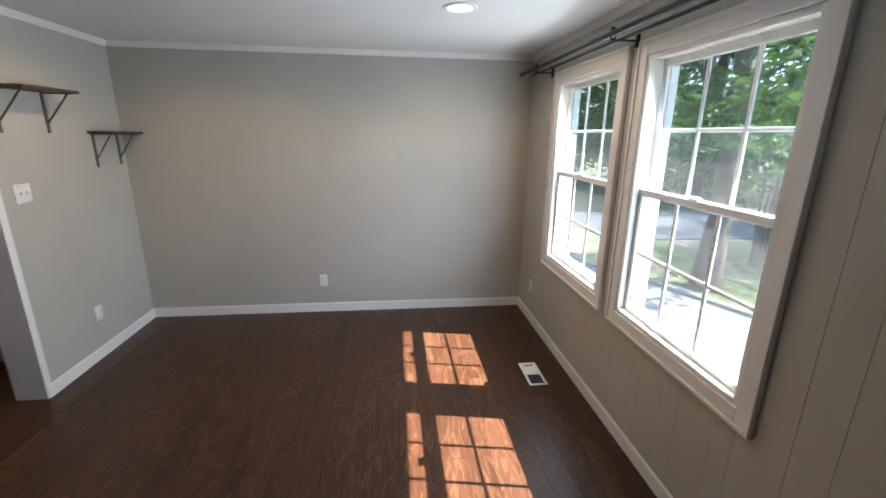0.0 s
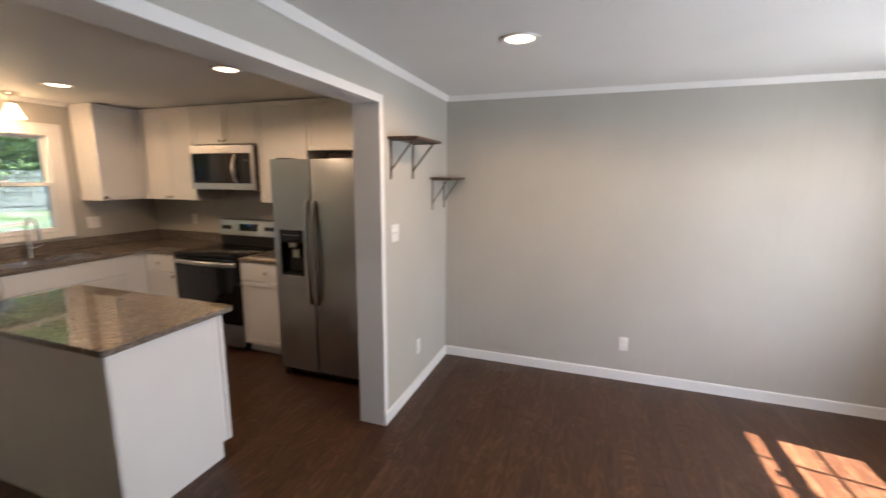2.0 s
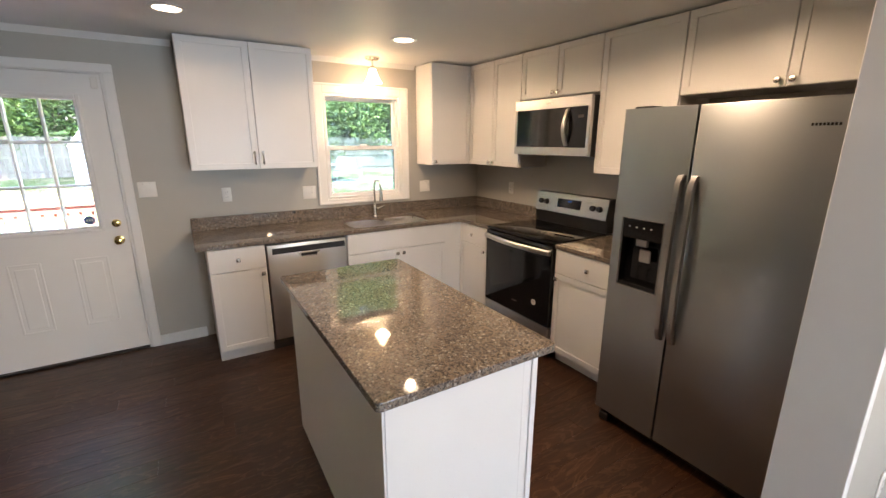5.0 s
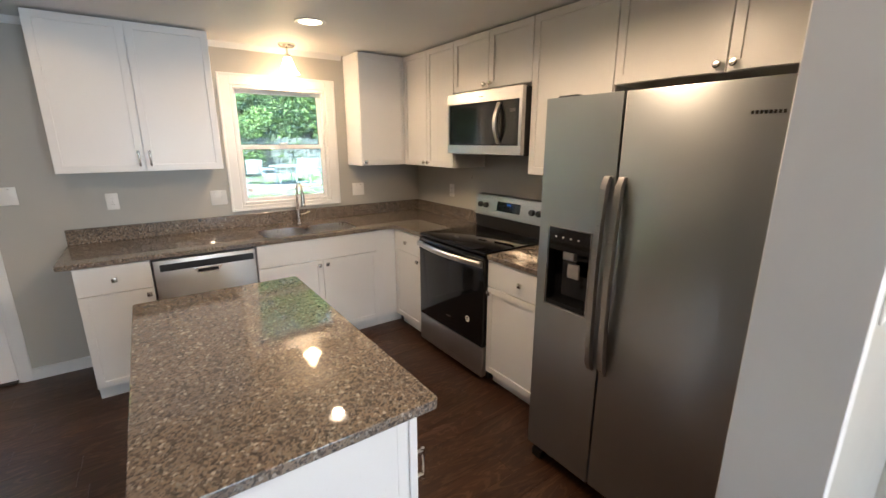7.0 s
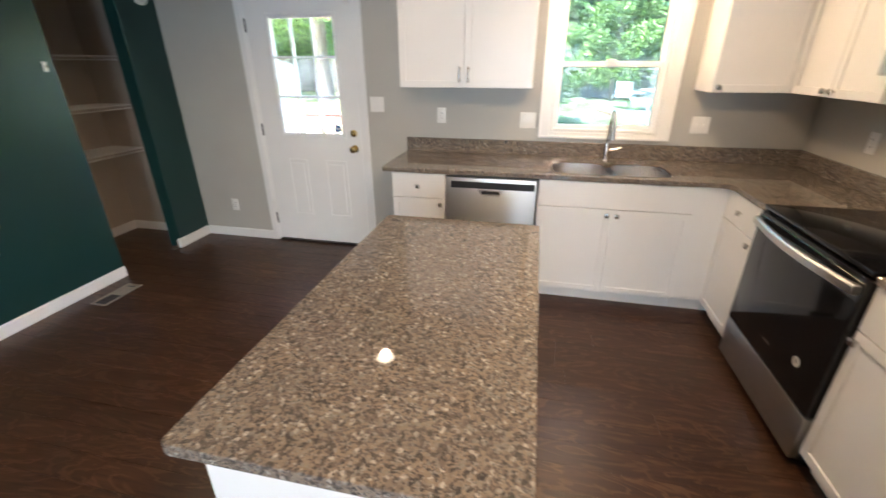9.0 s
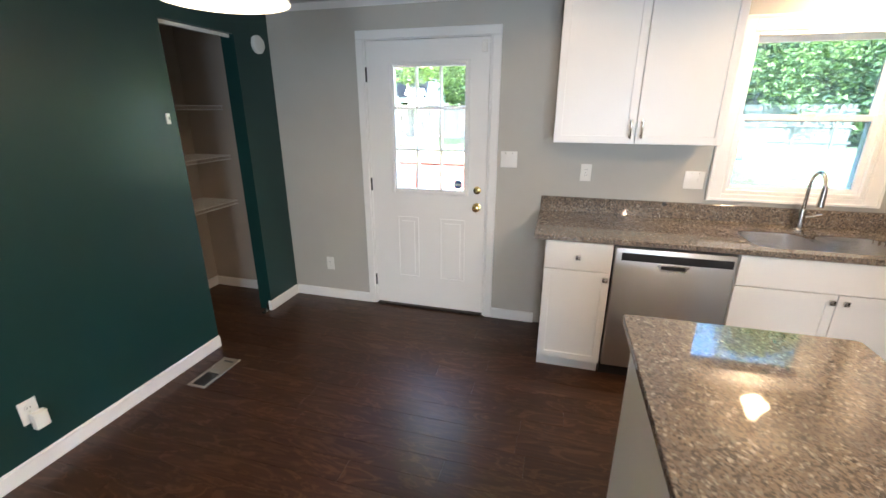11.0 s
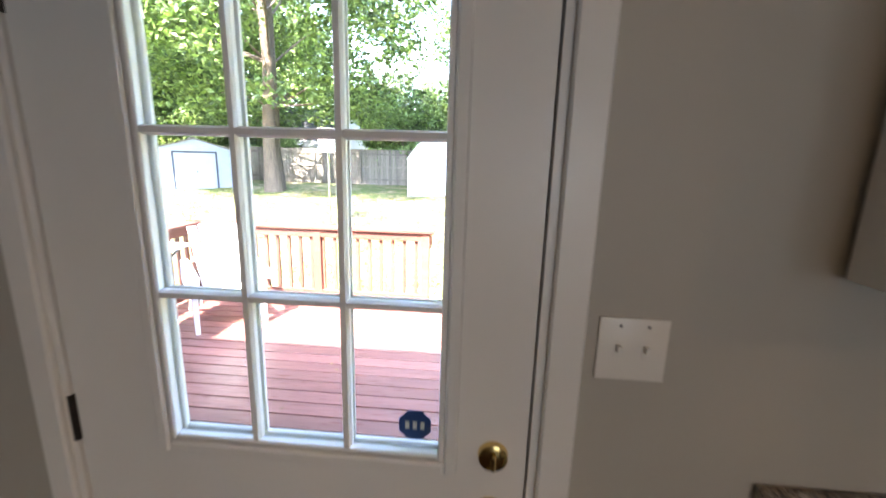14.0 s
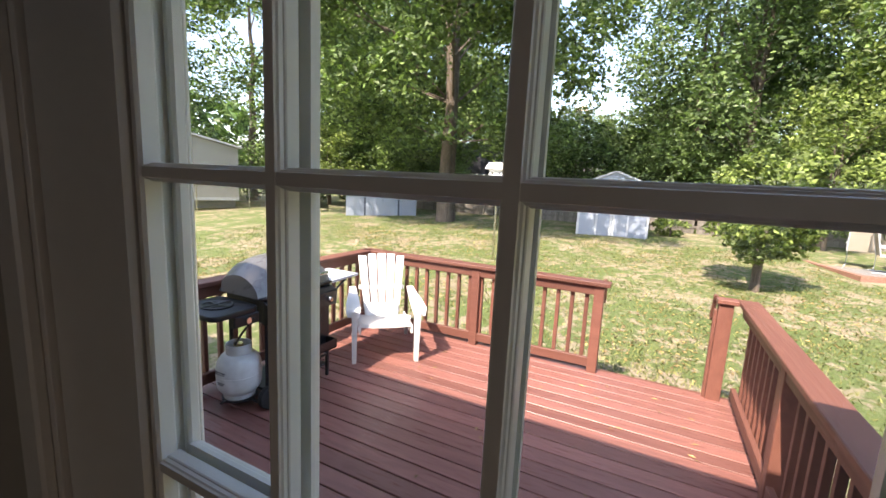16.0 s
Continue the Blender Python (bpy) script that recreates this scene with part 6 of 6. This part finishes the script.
def woodpile():
    p = thing("woodpile", pose(-21.6, -15.6, 0.0, 0, 0, 40), "stacked firewood partly under a grey tarp", "woodpile")
    log = mesh_of("log", bm_lathe([(0.075, -0.22), (0.085, -0.2), (0.08, 0.22), (0.07, 0.22)], 9, None, (0, 0, 0), "y"), M_LOG)
    rng = random.Random(4)
    for r in range(6):
        for k in range(17 - r):
            piece("log", log, p, pose(-1.4 + 0.165 * k + 0.08 * r, rng.uniform(-0.05, 0.05), 0.08 + 0.15 * r, rng.uniform(-4, 4), rng.uniform(0, 90), rng.uniform(-5, 5)))
    bm = bmesh.new()
    rows = []
    for k in range(15):
        x = -1.5 + 0.21 * k
        rows.append([bm.verts.new((x, y, 1.02 + 0.04 * math.sin(3 * k + 5 * y) - 0.9 * max(0, abs(y) - 0.2))) for y in (-0.36, -0.2, 0, 0.2, 0.36)])
    for a, b in zip(rows, rows[1:]):
        for k in range(4):
            bm.faces.new((a[k], a[k + 1], b[k + 1], b[k]))
    bmesh.ops.solidify(bm, geom=bm.faces[:], thickness=0.01)
    part("tarp", bm, M_TARP, p, "grey weathered tarp")
    return p


woodpile()


def neighbour(m, w, d, e, p, roof, label, gambrel=False):
    h = thing("house", m, label, "house", "neighbouring houses")
    out = [(0, 0), (w, 0), (w, e), (w / 2, p), (0, e)]
    if gambrel:
        out = [(0, 0), (w, 0), (w, e), (w * 0.85, e + (p - e) * 0.65), (w / 2, p), (w * 0.15, e + (p - e) * 0.65), (0, e)]
    part("wall", bm_prism(out, 0, d, "y"), M_SIDING, h)
    top = out[2:]
    for (x0, z0), (x1, z1) in zip(top, top[1:]):
        part("roof", bm_prism([(x0, z0), (x1, z1), (x1, z1 + 0.12), (x0, z0 + 0.12)], -0.3, d + 0.3, "y"), roof, h)
    for k in range(3):
        y = d * (0.2 + 0.3 * k)
        wn = part("window", bm_box(w, y - 0.4, 1.0, w + 0.04, y + 0.4, 2.1), M_SHED_TRIM, h)
        part("pane", bm_box(w + 0.03, y - 0.34, 1.06, w + 0.05, y + 0.34, 2.04), M_BLACKGLASS, wn)
    return h


neighbour(pose(-42, -15.4, 0, 0, 0, 0), 7.5, 6.2, 2.4, 4.9, M_ROOF_DARK, "neighbouring barn-like house with a dark gambrel roof", True)
neighbour(pose(-43, -4.2, 0, 0, 0, 0), 8.0, 7.0, 2.4, 3.6, M_ROOF, "neighbouring white house with a low roof")
neighbour(pose(-46, -24, 0, 0, 0, 0), 8.0, 9.0, 2.5, 4.2, M_ROOF, "white neighbouring house behind the trees")


def fallen_leaves():
    rng = np.random.default_rng(12)
    v, f = [], []
    spots = [(-8.3 - 0.9 * rng.random(), -1.9 + 3.0 * rng.random()) for _ in range(26)]
    spots += [(-6.0 - 2.0 * rng.random(), -1.9 + 3.0 * rng.random()) for _ in range(7)]
    for x, y in spots:
        a, s = rng.uniform(0, 6.28), rng.uniform(0.012, 0.03)
        c, d = math.cos(a), math.sin(a)
        k = len(v)
        z = DZ + 0.004
        v += [(x - c * s, y - d * s, z), (x + d * s * 0.4, y - c * s * 0.4, z + 0.006), (x + c * s, y + d * s, z + 0.003), (x - d * s * 0.4, y + c * s * 0.4, z + 0.008)]
        f.append((k, k + 1, k + 2, k + 3))
    me = bpy.data.meshes.new("fallen_leaves")
    me.from_pydata(v, [], f)
    me.materials.append(M_DRYLEAF)
    tagged(new("fallen_leaves", me), "scattered dry leaves on the deck boards", "leaves", "", "stuff")


fallen_leaves()


def lawn_litter():
    """Pale dry leaves and bare straw scattered over the lawn."""
    rng = np.random.default_rng(14)
    n = 20000
    x = -9.6 - 11.5 * rng.uniform(0, 1, n) ** 1.2
    y = rng.uniform(-9, 6.5, n)
    keep = np.cos(1.1 * x + 0.9 * np.sin(1.9 * y)) * np.sin(1.5 * y + 0.6) + rng.normal(0, 0.5, n) > 0.1
    keep &= ~((y > 4.4) & (x < -17.0)) & ~((x < -20.6) & (y > -2.6)) & ~((x < -19.0) & (y < -6.5))
    x, y = x[keep], y[keep]
    n = len(x)
    z = np.array([ground_z(a, b) for a, b in zip(x, y)]) + 0.012
    base = np.stack([x, y, z], 1)
    ang = rng.uniform(0, 2 * math.pi, n)
    s = rng.uniform(0.012, 0.035, n)[:, None]
    a = np.stack([np.cos(ang), np.sin(ang), rng.normal(0, 0.25, n)], 1) * s
    b = np.stack([-np.sin(ang), np.cos(ang), rng.normal(0, 0.25, n)], 1) * s * 0.55
    lift = np.array([0, 0, 0.012])
    v = np.stack([base - a, base + b + lift, base + a, base - b + lift], 1).reshape(-1, 3)
    me = bpy.data.meshes.new("leaf_litter")
    me.from_pydata(v.tolist(), [], np.arange(4 * n).reshape(-1, 4).tolist())
    me.materials.append(M_DRYLEAF)
    tagged(new("leaf_litter", me), "pale dry leaves scattered over the lawn", "leaves", "", "stuff")


lawn_litter()

# ---- small things indoors ----


def plate(m, gangs, kind, label):
    """A wall plate: local y points out of the wall at -y, x across, z up."""
    p = thing("light_switch" if kind == "switch" else "wall_outlet", m, label, "switch" if kind == "switch" else "outlet", "wall plates")
    w = 0.07 + 0.046 * (gangs - 1)
    part("cover", bm_box(-w / 2, -0.006, -0.057, w / 2, 0, 0.057, 0.003, seg=2), M_PLATE, p)
    for g in range(gangs):
        x = (g - (gangs - 1) / 2) * 0.046
        if kind == "switch":
            part("toggle_slot", bm_box(x - 0.006, -0.0066, -0.013, x + 0.006, -0.006, 0.013), M_PLATE, p)
            part("toggle", bm_box(x - 0.004, -0.017, -0.002, x + 0.004, -0.006, 0.009, 0.001), M_PLATE, p)
        else:
            for z in (-0.02, 0.02):
                part("socket", bm_lathe([(0.016, 0), (0.016, -0.0085), (0, -0.0085)], 16, None, (x, 0, z), "y"), M_PLATE, p)
                # dark strips on the socket face for the shade in its slots
                part("slots", bm_boxes([(x - 0.007, -0.0092, z - 0.004, x - 0.005, -0.0084, z + 0.005), (x + 0.005, -0.0092, z - 0.004, x + 0.007, -0.0084, z + 0.005)]), M_SLOT, p)
        part("screw", bm_lathe([(0.003, 0), (0.003, -0.0068), (0, -0.0068)], 8, None, (x, 0, 0.043 if kind == "switch" else 0.0), "y"), M_CHROME, p)
    return p


ON_W, ON_N, ON_S, ON_D, ON_E = 90, 0, 180, 90, -90
plate(pose(XF, -0.546, 0.32, 0, 0, ON_W), 1, "outlet", "white wall outlet beside the back door")
plate(pose(XF, 0.951, 1.255, 0, 0, ON_W), 2, "switch", "white double light switch beside the back door")
plate(pose(XF, 1.478, 1.183, 0, 0, ON_W), 1, "outlet", "white wall outlet above the worktop")
plate(pose(XF, 2.144, 1.161, 0, 0, ON_W), 2, "switch", "white double switch plate beside the sink window")
plate(pose(XF, 3.328, 1.156, 0, 0, ON_W), 2, "switch", "white switch plate under the corner cabinet")
plate(pose(-4.879, YN + 0.0025, 1.154, 0, 0, ON_N), 1, "outlet", "white wall outlet above the worktop beside the range")
plate(pose(-0.352, YN, 0.312, 0, 0, ON_N), 1, "outlet", "white wall outlet low on the dining room wall")
plate(pose(XD1, 2.945, 1.274, 0, 0, ON_D), 2, "switch", "white double light switch under the wooden shelf")
plate(pose(XD1, 3.334, 0.332, 0, 0, ON_D), 1, "outlet", "white wall outlet above the baseboard")
plate(pose(XB, 3.654, 0.334, 0, 0, ON_E), 1, "outlet", "white wall outlet under the street window")
plate(pose(-3.42, YS, 1.279, 0, 0, ON_S), 2, "switch", "white double switch plate on the green wall")
plate(pose(-3.44, YS, 0.3, 0, 0, ON_S), 1, "outlet", "white wall outlet on the green wall")
pl = thing("plug_adapter", pose(-3.455, YS + 0.01, 0.262, 0, 0, ON_S), "white plug-in adapter in the outlet", "adapter")
part("case", bm_box(-0.028, -0.035, -0.05, 0.028, 0, 0.03, 0.005, seg=2), M_PLATE, pl)


def alarm_panel():
    a = thing("alarm_panel", pose(-3.459, YS, 1.465, 0, 0, ON_S), "white alarm panel with a lit blue screen", "alarm panel")
    part("case", bm_box(-0.1, -0.022, -0.065, 0.1, 0, 0.065, 0.008, seg=3), M_PLATE, a)
    sc = part("screen", bm_box(-0.065, -0.0235, -0.038, 0.065, -0.0215, 0.042, 0.001), M_SCREEN, a, "lit blue screen")
    part("screen_bars", bm_boxes([(-0.03, -0.0245, 0.0, 0.03, -0.0236, 0.01), (-0.05, -0.0245, -0.03, -0.02, -0.0236, -0.022), (0.0, -0.0245, -0.03, 0.04, -0.0236, -0.022)]), M_PLATE, sc)
    return a


alarm_panel()
sm = thing("smoke_detector", pose(-5.327, YS, 2.037, 0, 0, ON_S), "round white smoke detector on the green wall", "detector")
part("body", bm_lathe([(0.062, 0), (0.062, -0.018), (0.052, -0.03), (0.02, -0.034), (0, -0.034)], 28, None, (0, 0, 0), "y"), M_PLATE, sm)
hk = thing("wall_catch", pose(-4.457, YS, 1.538, 0, 0, ON_S), "small white door catch on the green wall", "catch")
part("catch_plate", bm_box(-0.012, -0.012, -0.03, 0.012, 0, 0.03, 0.003), M_PLATE, hk)
part("catch_pin", bm_box(-0.006, -0.022, -0.004, 0.006, -0.012, 0.01, 0.002), M_CHROME, hk)


def closet():
    track = thing("closet_track", pose(-4.81, YS - 0.05, 2.075), "white folding-door track across the closet top", "track")
    part("rail", bm_boxes([(-0.29, -0.014, -0.022, 0.29, 0.014, 0.0)], 0.002), M_WIRE, track)
    # dark strip under the rail for the shaded groove
    part("groove", bm_box(-0.28, -0.005, -0.0235, 0.28, 0.005, -0.0222), M_SLOT, track)
    pv = thing("floor_pivot", pose(-5.06, YS - 0.03, 0), "small metal closet door pivot on the floor", "pivot")
    part("bracket", bm_boxes([(-0.025, -0.015, 0.0, 0.045, 0.015, 0.004), (-0.04, -0.015, 0.0, -0.034, 0.015, 0.06)], 0.001), M_CHROME, pv)
    part("pin", bm_lathe([(0.006, 0.004), (0.006, 0.03)], 10), M_CHROME, pv)
    for z in (1.614, 1.219, 0.836):
        s = thing("wire_shelf", pose(-5.43, -1.75, z), "white wire closet shelf, empty", "shelf", "closet shelves")
        w, d = 2.3, 0.36
        part("front_rail", bm_tube([(0, d, 0), (w, d, 0)], 0.004, 6), M_WIRE, s)
        part("lip_rail", bm_tube([(0, d, -0.028), (w, d, -0.028)], 0.004, 6), M_WIRE, s)
        part("back_rail", bm_tube([(0, 0.01, 0), (w, 0.01, 0)], 0.004, 6), M_WIRE, s)
        v, q = [], []
        for k in range(int(w / 0.026)):
            x = 0.013 + 0.026 * k
            i = len(v)
            r = 0.0022
            for y, zz in ((0.01, 0.004), (d, 0.004), (d + 0.004, -0.028)):
                v += [(x - r, y, zz - r), (x + r, y, zz - r), (x + r, y, zz + r), (x - r, y, zz + r)]
            for b in (0, 4):
                for c in range(4):
                    q.append((i + b + c, i + b + (c + 1) % 4, i + b + 4 + (c + 1) % 4, i + b + 4 + c))
        me = bpy.data.meshes.new("wire_grid")
        me.from_pydata(v, [], q)
        me.materials.append(M_WIRE)
        ob = new("wire_grid", me)
        ob.parent = s
        tagged(ob, "", "", "", "stuff")


closet()


def floor_vent(x0, y0, x1, y1, material, label, along):
    v = thing("floor_vent", pose((x0 + x1) / 2, (y0 + y1) / 2, 0.002), label, "vent", "floor vents")
    a, b = (x1 - x0) / 2, (y1 - y0) / 2
    r = 0.018
    part("frame", bm_boxes([(-a, -b, 0, -a + r, b, 0.006), (a - r, -b, 0, a, b, 0.006), (-a + r, -b, 0, a - r, -b + r, 0.006), (-a + r, b - r, 0, a - r, b, 0.006)], 0.0015), material, v)
    # flat dark sheet for the shade down the open duct
    part("duct", bm_box(-a + r, -b + r, 0.0, a - r, b - r, 0.001), M_SLOT, v)
    if along == "y":
        part("cover_plate", bm_box(-a + r, -0.012, 0.001, a - r, b - r, 0.0045, 0.001), material, v)
        part("lever_slot", bm_box(-a + r + 0.012, b - r - 0.026, 0.0045, a - r - 0.012, b - r - 0.012, 0.005), M_SLOT, v)
        slats = [(x - 0.0012, -b + r, 0.001, x + 0.0012, -0.012, 0.0022) for x in [-a + r + (2 * a - 2 * r) * (k + 0.5) / 6 for k in range(6)]]
    else:
        part("cover_plate", bm_box(-a + r, -b + r, 0.001, 0.01, b - r, 0.0045, 0.001), material, v)
        part("lever_slot", bm_box(-a + r + 0.012, -b + r + 0.012, 0.0045, -a + r + 0.026, b - r - 0.012, 0.005), M_SLOT, v)
        slats = [(0.01, y - 0.0012, 0.001, a - r, y + 0.0012, 0.0022) for y in [-b + r + (2 * b - 2 * r) * (k + 0.5) / 6 for k in range(6)]]
    for row in slats:
        part("slat", bm_box(*row), M_DARKMETAL, v)
    return v


floor_vent(1.215, 2.6, 1.345, 2.885, M_WIRE, "white metal floor vent under the street window", "y")
floor_vent(-4.4, -0.765, -4.09, -0.635, M_VENTGRILLE, "tan metal floor vent beside the green wall", "x")


def bracket_shelf(y0, y1, z, depth, brackets, label):
    s = thing("wall_shelf", pose(XD1, 0, z), label, "shelf", "wooden wall shelves")
    part("board", bm_box(0.0, y0, -0.018, depth, y1, 0.0, 0.003), M_SHELF, s)
    for y in brackets:
        br = part("bracket", bm_boxes([(0.0, y - 0.012, -0.26, 0.006, y + 0.012, -0.02), (0.006, y - 0.012, -0.024, depth - 0.02, y + 0.012, -0.0185)], 0.001), M_BRACKET, s, "slim bronze bracket")
        part("brace", bm_tube([(0.006, y, -0.2), (depth - 0.05, y, -0.026)], 0.0055, 8), M_BRACKET, br)
    return s


bracket_shelf(2.862, 3.297, 1.884, 0.2, (2.905, 3.254), "dark stained wooden shelf on bronze brackets")
bracket_shelf(3.597, 3.985, 1.636, 0.175, (3.647, 3.927), "short dark wooden shelf in the corner")


def curtain_rods():
    c = thing("curtain_rod", pose(0, 0, 0), "dark double curtain rod above the street windows", "curtain rod")
    part("front_rod", bm_tube([(1.405, 3.86, 2.14), (1.405, 0.7, 2.14)], 0.0125, 12), M_DARKMETAL, c)
    part("back_rod", bm_tube([(1.47, 3.8, 2.125), (1.47, 0.75, 2.125)], 0.009, 12), M_DARKMETAL, c)
    part("sleeve", bm_tube([(1.405, 2.6, 2.14), (1.405, 0.7, 2.14)], 0.015, 12), M_DARKMETAL, c)
    part("end_cap", bm_lathe([(0.016, -0.02), (0.018, 0.0), (0.014, 0.02)], 14, None, (1.405, 3.87, 2.14), "y"), M_DARKMETAL, c)
    for y in (3.5, 2.345, 1.15):
        b = part("bracket", bm_boxes([(1.53, y - 0.012, 2.08, 1.545, y + 0.012, 2.16), (1.395, y - 0.006, 2.105, 1.53, y + 0.006, 2.115)], 0.002), M_DARKMETAL, c)
        part("cradle", bm_tube([(1.39, y, 2.128), (1.4, y, 2.116), (1.416, y, 2.118), (1.422, y, 2.134)], 0.005, 6), M_DARKMETAL, b)
        part("thumb_screw", bm_lathe([(0.012, 0), (0.014, 0.01), (0.008, 0.016)], 12, None, (1.405, y, 2.153)), M_DARKMETAL, b)
    return c


curtain_rods()
for wy in (2.535, 2.19):
    st = thing("window_sticker", pose(XB + 0.037, wy, 0.81), "round blue alarm sticker on the window glass", "sticker", "window stickers")
    part("disc", bm_lathe([(0.027, 0), (0.027, -0.002), (0, -0.002)], 20, None, (0, 0, 0), "x"), M_STICKER, st)
    part("print", bm_box(-0.0028, -0.015, -0.005, -0.0022, 0.015, 0.005), M_PLATE, st)
pg = thing("black_plug", pose(-5.447, 1.99, 1.0), "small black cap on the backsplash top", "cap")
part("cap", bm_lathe([(0.014, 0), (0.012, 0.012), (0.0, 0.013)], 12, None, (0, 0, 0), "x"), M_BLACK, pg)
hh = thing("wall_hook", pose(-4.58, YN + 0.01, 1.3, 0, 0, 0), "tiny hook in the wall under the microwave", "hook")
part("hook", bm_tube([(0, 0, 0), (0, -0.02, 0.0), (0.008, -0.024, -0.008), (0, -0.02, -0.016)], 0.002, 6), M_DARKMETAL, hh)

# ---- wall panelling of the dining room ----


def panelling(name, axis, holes, u0, u1, face, label, seed):
    """Painted sheets with shallow upright grooves, hung on a wall."""
    rng = random.Random(seed)
    p = thing(name, pose(0, 0, 0), label, "panelling", "", "structure")
    u = u0
    widths = (0.102, 0.204, 0.127, 0.178, 0.09, 0.204, 0.153, 0.165)
    k = 0
    while u < u1 - 0.02:
        w = min(widths[k % 8] + rng.uniform(-0.01, 0.01), u1 - u)
        if u1 - (u + w) < 0.04:
            w = u1 - u
        spans = [(0.0, ZC)]
        for a, z0, b, z1 in holes:
            if a < u + w and b > u:
                spans = [(0.0, z0), (z1, ZC)]
        for z0, z1 in spans:
            g = 0.0005
            # boards that meet an opening are trimmed back to it by the casing
            if axis == "y":
                bm = bm_box(u + g, face, z0, u + w - g, face + 0.0024, z1, 0.0006)
            else:
                bm = bm_box(face, u + g, z0, face + 0.0024, u + w - g, z1, 0.0006)
            ob = new("board", mesh_of("board", bm, M_WALL))
            ob.parent = p
        u += w
        k += 1
    return p


def split_at(u0, u1, cuts):
    edges = sorted({u0, u1, *cuts})
    return list(zip(edges, edges[1:]))


panelling("panelling_north", "y", [], XD1, XB, YN, "greige painted wood panelling on the dining room wall", 2)
for k, (a, b) in enumerate(split_at(-4.2, YN, (WIN_B[0], WIN_B[2], WIN_A[0], WIN_A[2]))):
    inside = [h for h in (WIN_A, WIN_B) if h[0] <= a and b <= h[2]]
    panelling("panelling_east", "x", inside, a, b, XB, "greige painted wood panelling round the street windows", 3 + k)
structure("panel_seam", bm_box(-0.6, YN - 0.0012, 1.148, 1.2, YN, 1.151), M_WALL, "faint level seam in the wall panelling", "trim")

# ---- floor planks ----


def floor_planks():
    fl = structure("floor", bm_boxes([(XF - 0.0, -4.2, -0.12, XB + 0.012, YN + 0.012, -0.004)]), M_SUBFLOOR, "dark brown wood-look laminate plank floor", "floor")
    rng = random.Random(8)
    w, length = 0.1255, 1.215
    g = 0.0004
    full = mesh_of("plank", bm_box(g, g, -0.004, w - g, length - g, 0.0, 0.0006), M_FLOOR)
    cut = {}
    x = XF
    while x < XB + 0.01:
        wx = min(w, XB + 0.012 - x)
        y = -4.2 + (rng.random() - 1) * length
        while y < YN:
            a, b = max(y, -4.2), min(y + length, YN + 0.012)
            if b - a > 0.01:
                if wx == w and b - a == length:
                    me, m = full, pose(x, y, 0)
                else:
                    me, m = mesh_of("plank", bm_box(g, g, -0.004, wx - g, b - a - g, 0.0, 0.0006), M_FLOOR), pose(x, a, 0)
                piece("plank", me, fl, m)
            y += length
        x += w
    return fl


floor_planks()
